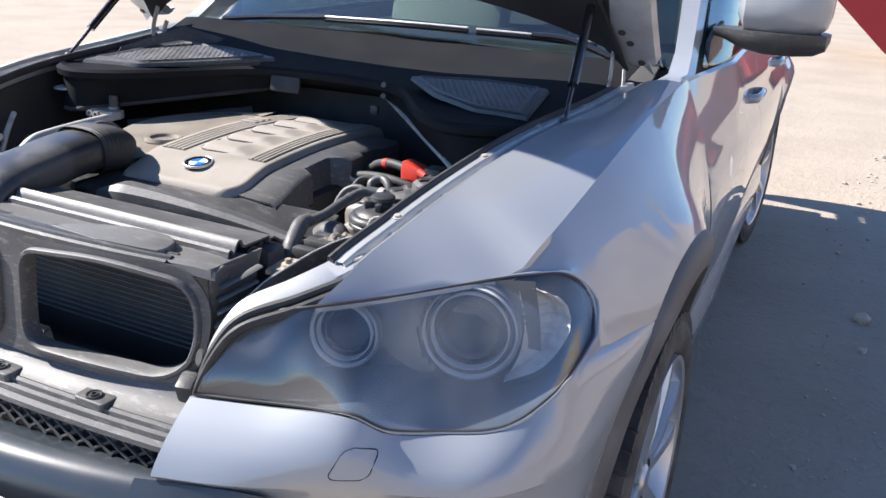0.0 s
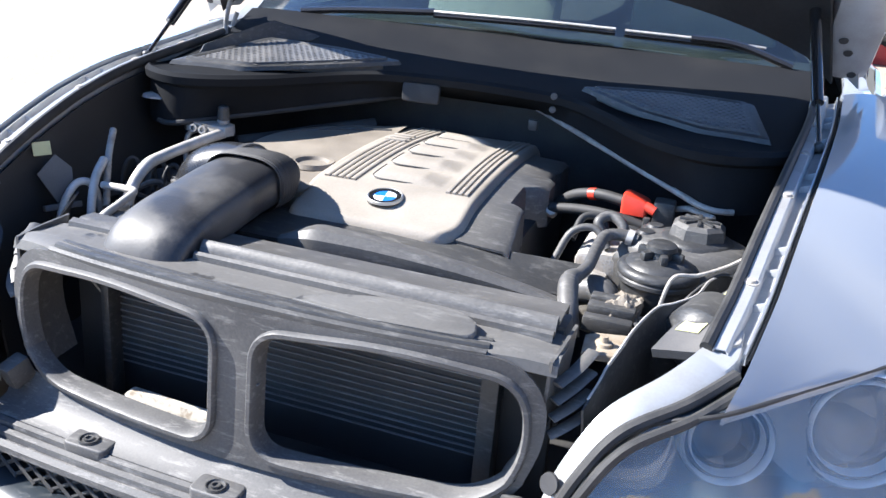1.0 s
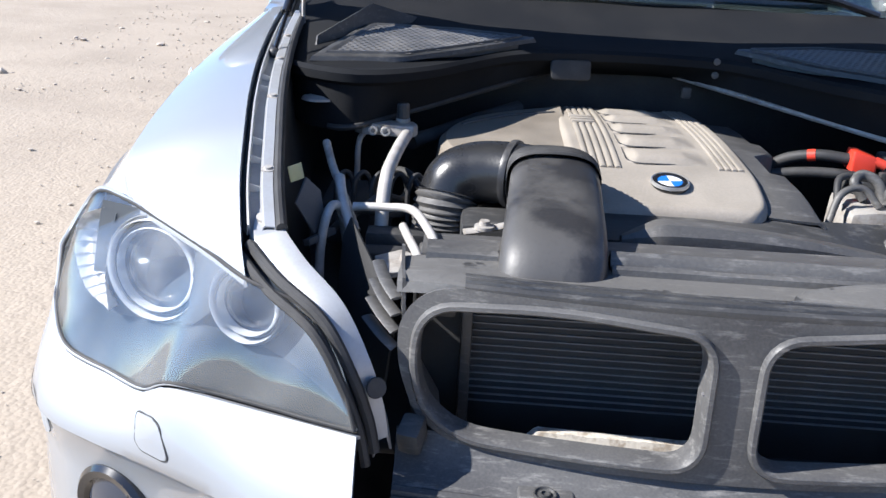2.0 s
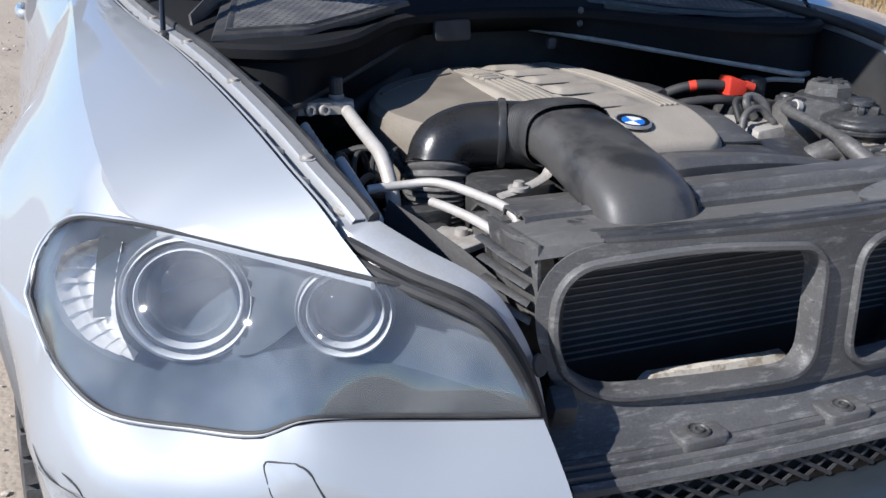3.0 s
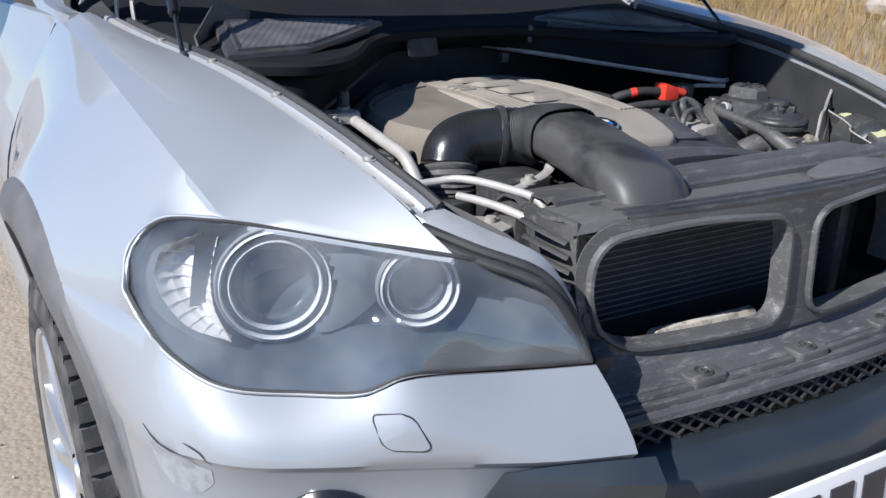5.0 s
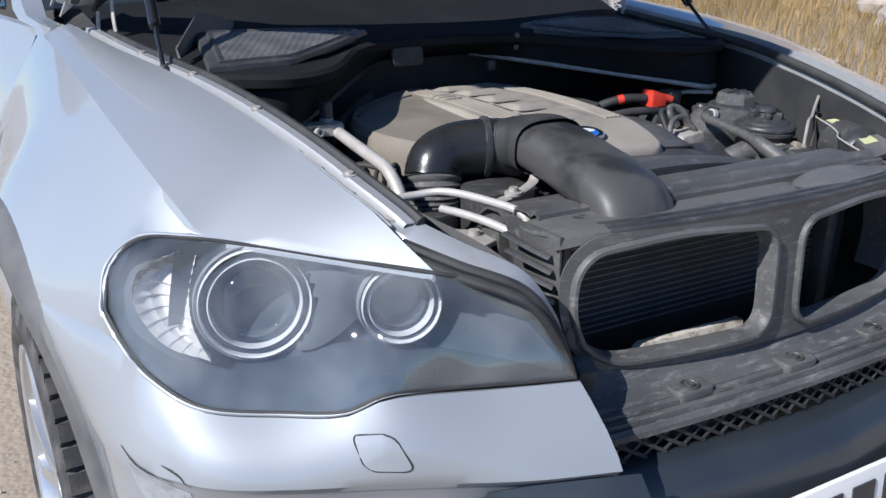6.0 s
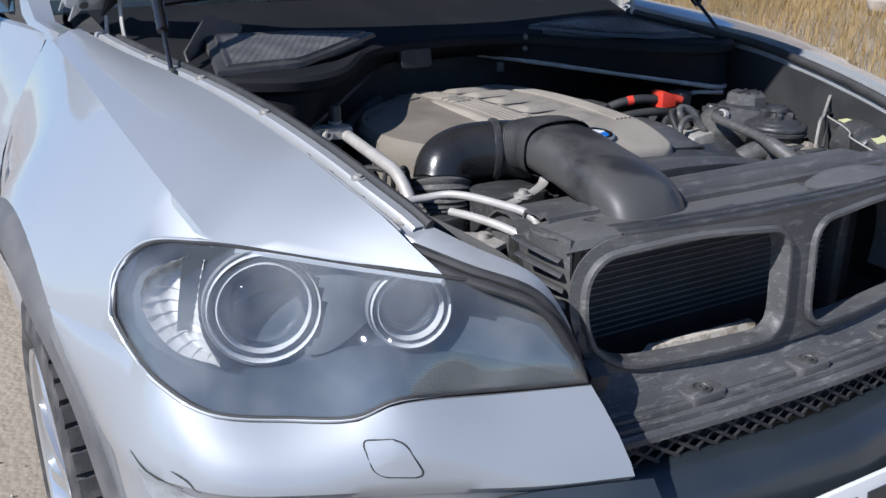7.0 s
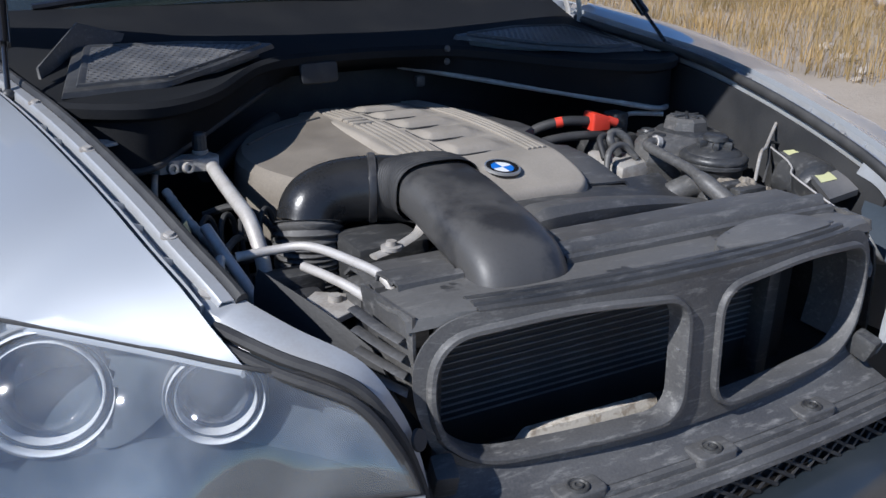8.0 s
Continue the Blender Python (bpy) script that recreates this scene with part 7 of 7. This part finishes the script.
# ---- the yard around ----
def build_skip():
    """A red waste skip with sloping ends, ribs and a rim, standing off on the gravel."""
    root = thing("waste_skip", "faded red steel waste skip standing on the gravel", "skip", (2.75, 15.5, 0))

    def sk(name, bm, label=""):
        ob = part(name, bm, SKIPRED, root, label, smooth=False)
        return ob

    b = [(-1.75, -0.9), (1.75, -0.9), (1.75, 0.9), (-1.75, 0.9)]
    t = [(-3.1, -1.0), (3.1, -1.0), (3.1, 1.0), (-3.1, 1.0)]
    bm = bmesh.new()
    rows = [[Vector((x, y, 0.12)) for x, y in b], [Vector((x, y, 1.35)) for x, y in t]]
    vs = grid(bm, rows, close_v=True)
    bm.faces.new(vs[0])
    bmesh.ops.solidify(bm, geom=bm.faces[:], thickness=0.02)
    sk("hull", bm)
    for x in (-1.3, -0.45, 0.45, 1.3):
        bm = bmesh.new()
        box(bm, x - 0.05, x + 0.05, -1.06, -0.92, 0.14, 1.3, pose(0, 0, 0, 0, 0, 0), 0.01)
        sk("rib", bm)
    bm = bmesh.new()
    for x0, x1, y0, y1 in ((-3.16, 3.16, -1.06, -0.96), (-3.16, 3.16, 0.96, 1.06), (-3.16, -3.06, -1.0, 1.0), (3.06, 3.16, -1.0, 1.0)):
        box(bm, x0, x1, y0, y1, 1.32, 1.42, bevel=0.02)
    sk("rim", bm)
    bm = bmesh.new()
    for y in (-0.6, 0.6):
        box(bm, -1.7, 1.7, y - 0.06, y + 0.06, 0.0, 0.13, bevel=0.01)
    sk("runner", bm)


def build_pebbles():
    rng = np.random.default_rng(5)
    verts, faces = [], []
    base = bmesh.new()
    bmesh.ops.create_icosphere(base, subdivisions=1, radius=1)
    bv = np.array([v.co[:] for v in base.verts])
    bf = [[v.index for v in f.verts] for f in base.faces]
    base.free()
    spots = []
    for x0, x1, y0, y1, n, big in ((1.0, 3.2, 1.2, 7.5, 1500, 0.012), (-4.5, -0.95, 0.6, 7.0, 2600, 0.0065), (1.5, 7.0, 6.5, 14.0, 1200, 0.022), (-5.0, -1.0, 6.0, 12.0, 700, 0.02)):
        for _ in range(n):
            spots.append((rng.uniform(x0, x1), rng.uniform(y0, y1), min(0.045, big * 0.32 * (1 + rng.pareto(2.6)))))
    for x, y, r in spots:
        k = len(verts)
        sc = np.array([rng.uniform(0.7, 1.3), rng.uniform(0.7, 1.3), rng.uniform(0.4, 0.75)]) * r
        a = rng.uniform(0, 6.28)
        p = bv * (1 + rng.uniform(-0.18, 0.18, (len(bv), 1))) * sc
        q = np.c_[p[:, 0] * np.cos(a) - p[:, 1] * np.sin(a) + x, p[:, 0] * np.sin(a) + p[:, 1] * np.cos(a) + y, p[:, 2] + r * 0.2]
        verts += [tuple(v) for v in q]
        faces += [[i + k for i in f] for f in bf]
    me = bpy.data.meshes.new("pebbles")
    me.from_pydata(verts, [], faces)
    me.materials.append(STONE)
    tagged(new("pebbles", me), "loose grey and tan pebbles scattered on the gravel", "pebbles", "", "stuff")


def build_grass():
    rng = np.random.default_rng(9)
    verts, faces = [], []
    n = 0
    while n < 60000:
        x, y = rng.uniform(5.2, 24), rng.uniform(3.0, 22)
        # the tall dry growth begins beyond a bare verge
        edge = 6.5 + 0.25 * (y - 6) + 0.7 * noise.noise(Vector((x * 0.7, y * 0.7, 3)))
        if x < edge or rng.random() > 0.35 + 0.9 * (0.5 + noise.noise(Vector((x * 0.5, y * 0.5, 7)))):
            continue
        h = rng.uniform(0.12, 0.55) * (0.7 + 0.6 * noise.noise(Vector((x, y, 1))))
        a, lean = rng.uniform(0, 6.28), rng.uniform(0.1, 0.75)
        dx, dy = math.cos(a), math.sin(a)
        w = rng.uniform(0.0022, 0.0055)
        k = len(verts)
        for t, ww in ((0, 1.0), (0.55, 0.8), (1.0, 0.1)):
            ox, oy = dx * lean * h * t * t, dy * lean * h * t * t
            verts.append((x + ox - dy * w * ww, y + oy + dx * w * ww, h * t))
            verts.append((x + ox + dy * w * ww, y + oy - dx * w * ww, h * t))
        faces += [(k, k + 1, k + 3, k + 2), (k + 2, k + 3, k + 5, k + 4)]
        n += 1
    me = bpy.data.meshes.new("dry_grass")
    me.from_pydata(verts, [], faces)
    me.materials.append(BLADE)
    tagged(new("dry_grass", me), "tall straw-coloured dry grass on the verge", "grass", "", "stuff")


def build_bank():
    """Low dry hills that ring the yard beyond the verge and in front of the car."""
    bm = bmesh.new()
    rows = []
    for i in range(150):
        u = i / 149
        a = radians(74 - 150 * u)
        d = Vector((math.cos(a), math.sin(a), 0))
        fade = min(1.0, 6 * u, 6 * (1 - u)) ** 0.7
        row = []
        for k in range(14):
            t = k / 13
            q = d * (31.0 + 34.0 * t)
            h = 18.0 * fade * math.sin(0.5 * math.pi * t) ** 1.2
            h *= 0.85 + 0.45 * noise.noise(Vector((a * 4, t * 1.5, 4))) + 0.16 * noise.noise(Vector((a * 22, t * 6, 8))) + 0.05 * noise.noise(Vector((a * 90, t * 20, 2)))
            row.append(Vector((q.x, q.y, h - 0.05)))
        rows.append(row)
    grid(bm, rows)
    part("dry_hills", bm, GROUND, None, "low dry tan hills round the gravel yard", category="hills", kind="structure")


def build_rocks():
    rng = np.random.default_rng(4)
    spots = [(12.6, 8.6, 0.55), (13.6, 9.4, 0.7), (14.9, 9.0, 0.8), (11.7, 8.0, 0.35), (7.0, 5.6, 0.07), (6.5, 5.3, 0.05), (7.5, 6.2, 0.10), (6.3, 4.6, 0.06), (6.6, 4.5, 0.08), (7.2, 5.1, 0.06), (8.1, 6.9, 0.09), (16.5, 10.5, 0.9), (15.6, 11.5, 0.8)]
    for x, y, r in spots:
        bm = bmesh.new()
        bmesh.ops.create_icosphere(bm, subdivisions=3, radius=1)
        o = Vector((rng.uniform(0, 50), rng.uniform(0, 50), 0))
        for v in bm.verts:
            d = 1 + 0.35 * noise.noise(v.co * 1.3 + o) + 0.12 * noise.noise(v.co * 4 + o)
            v.co = Vector((v.co.x * d * r * 1.2, v.co.y * d * r, max(-0.25, v.co.z * d * 0.65) * r))
        ob = part("rock", bm, DIRTYROCK, None, "pale weathered rock lying in dry grass", category="rock", smooth=False)
        ob.location = (x, y, r * 0.15)
        ob["group"] = "rocks on the verge"


build_skip()
build_pebbles()
build_grass()
build_rocks()
build_bank()
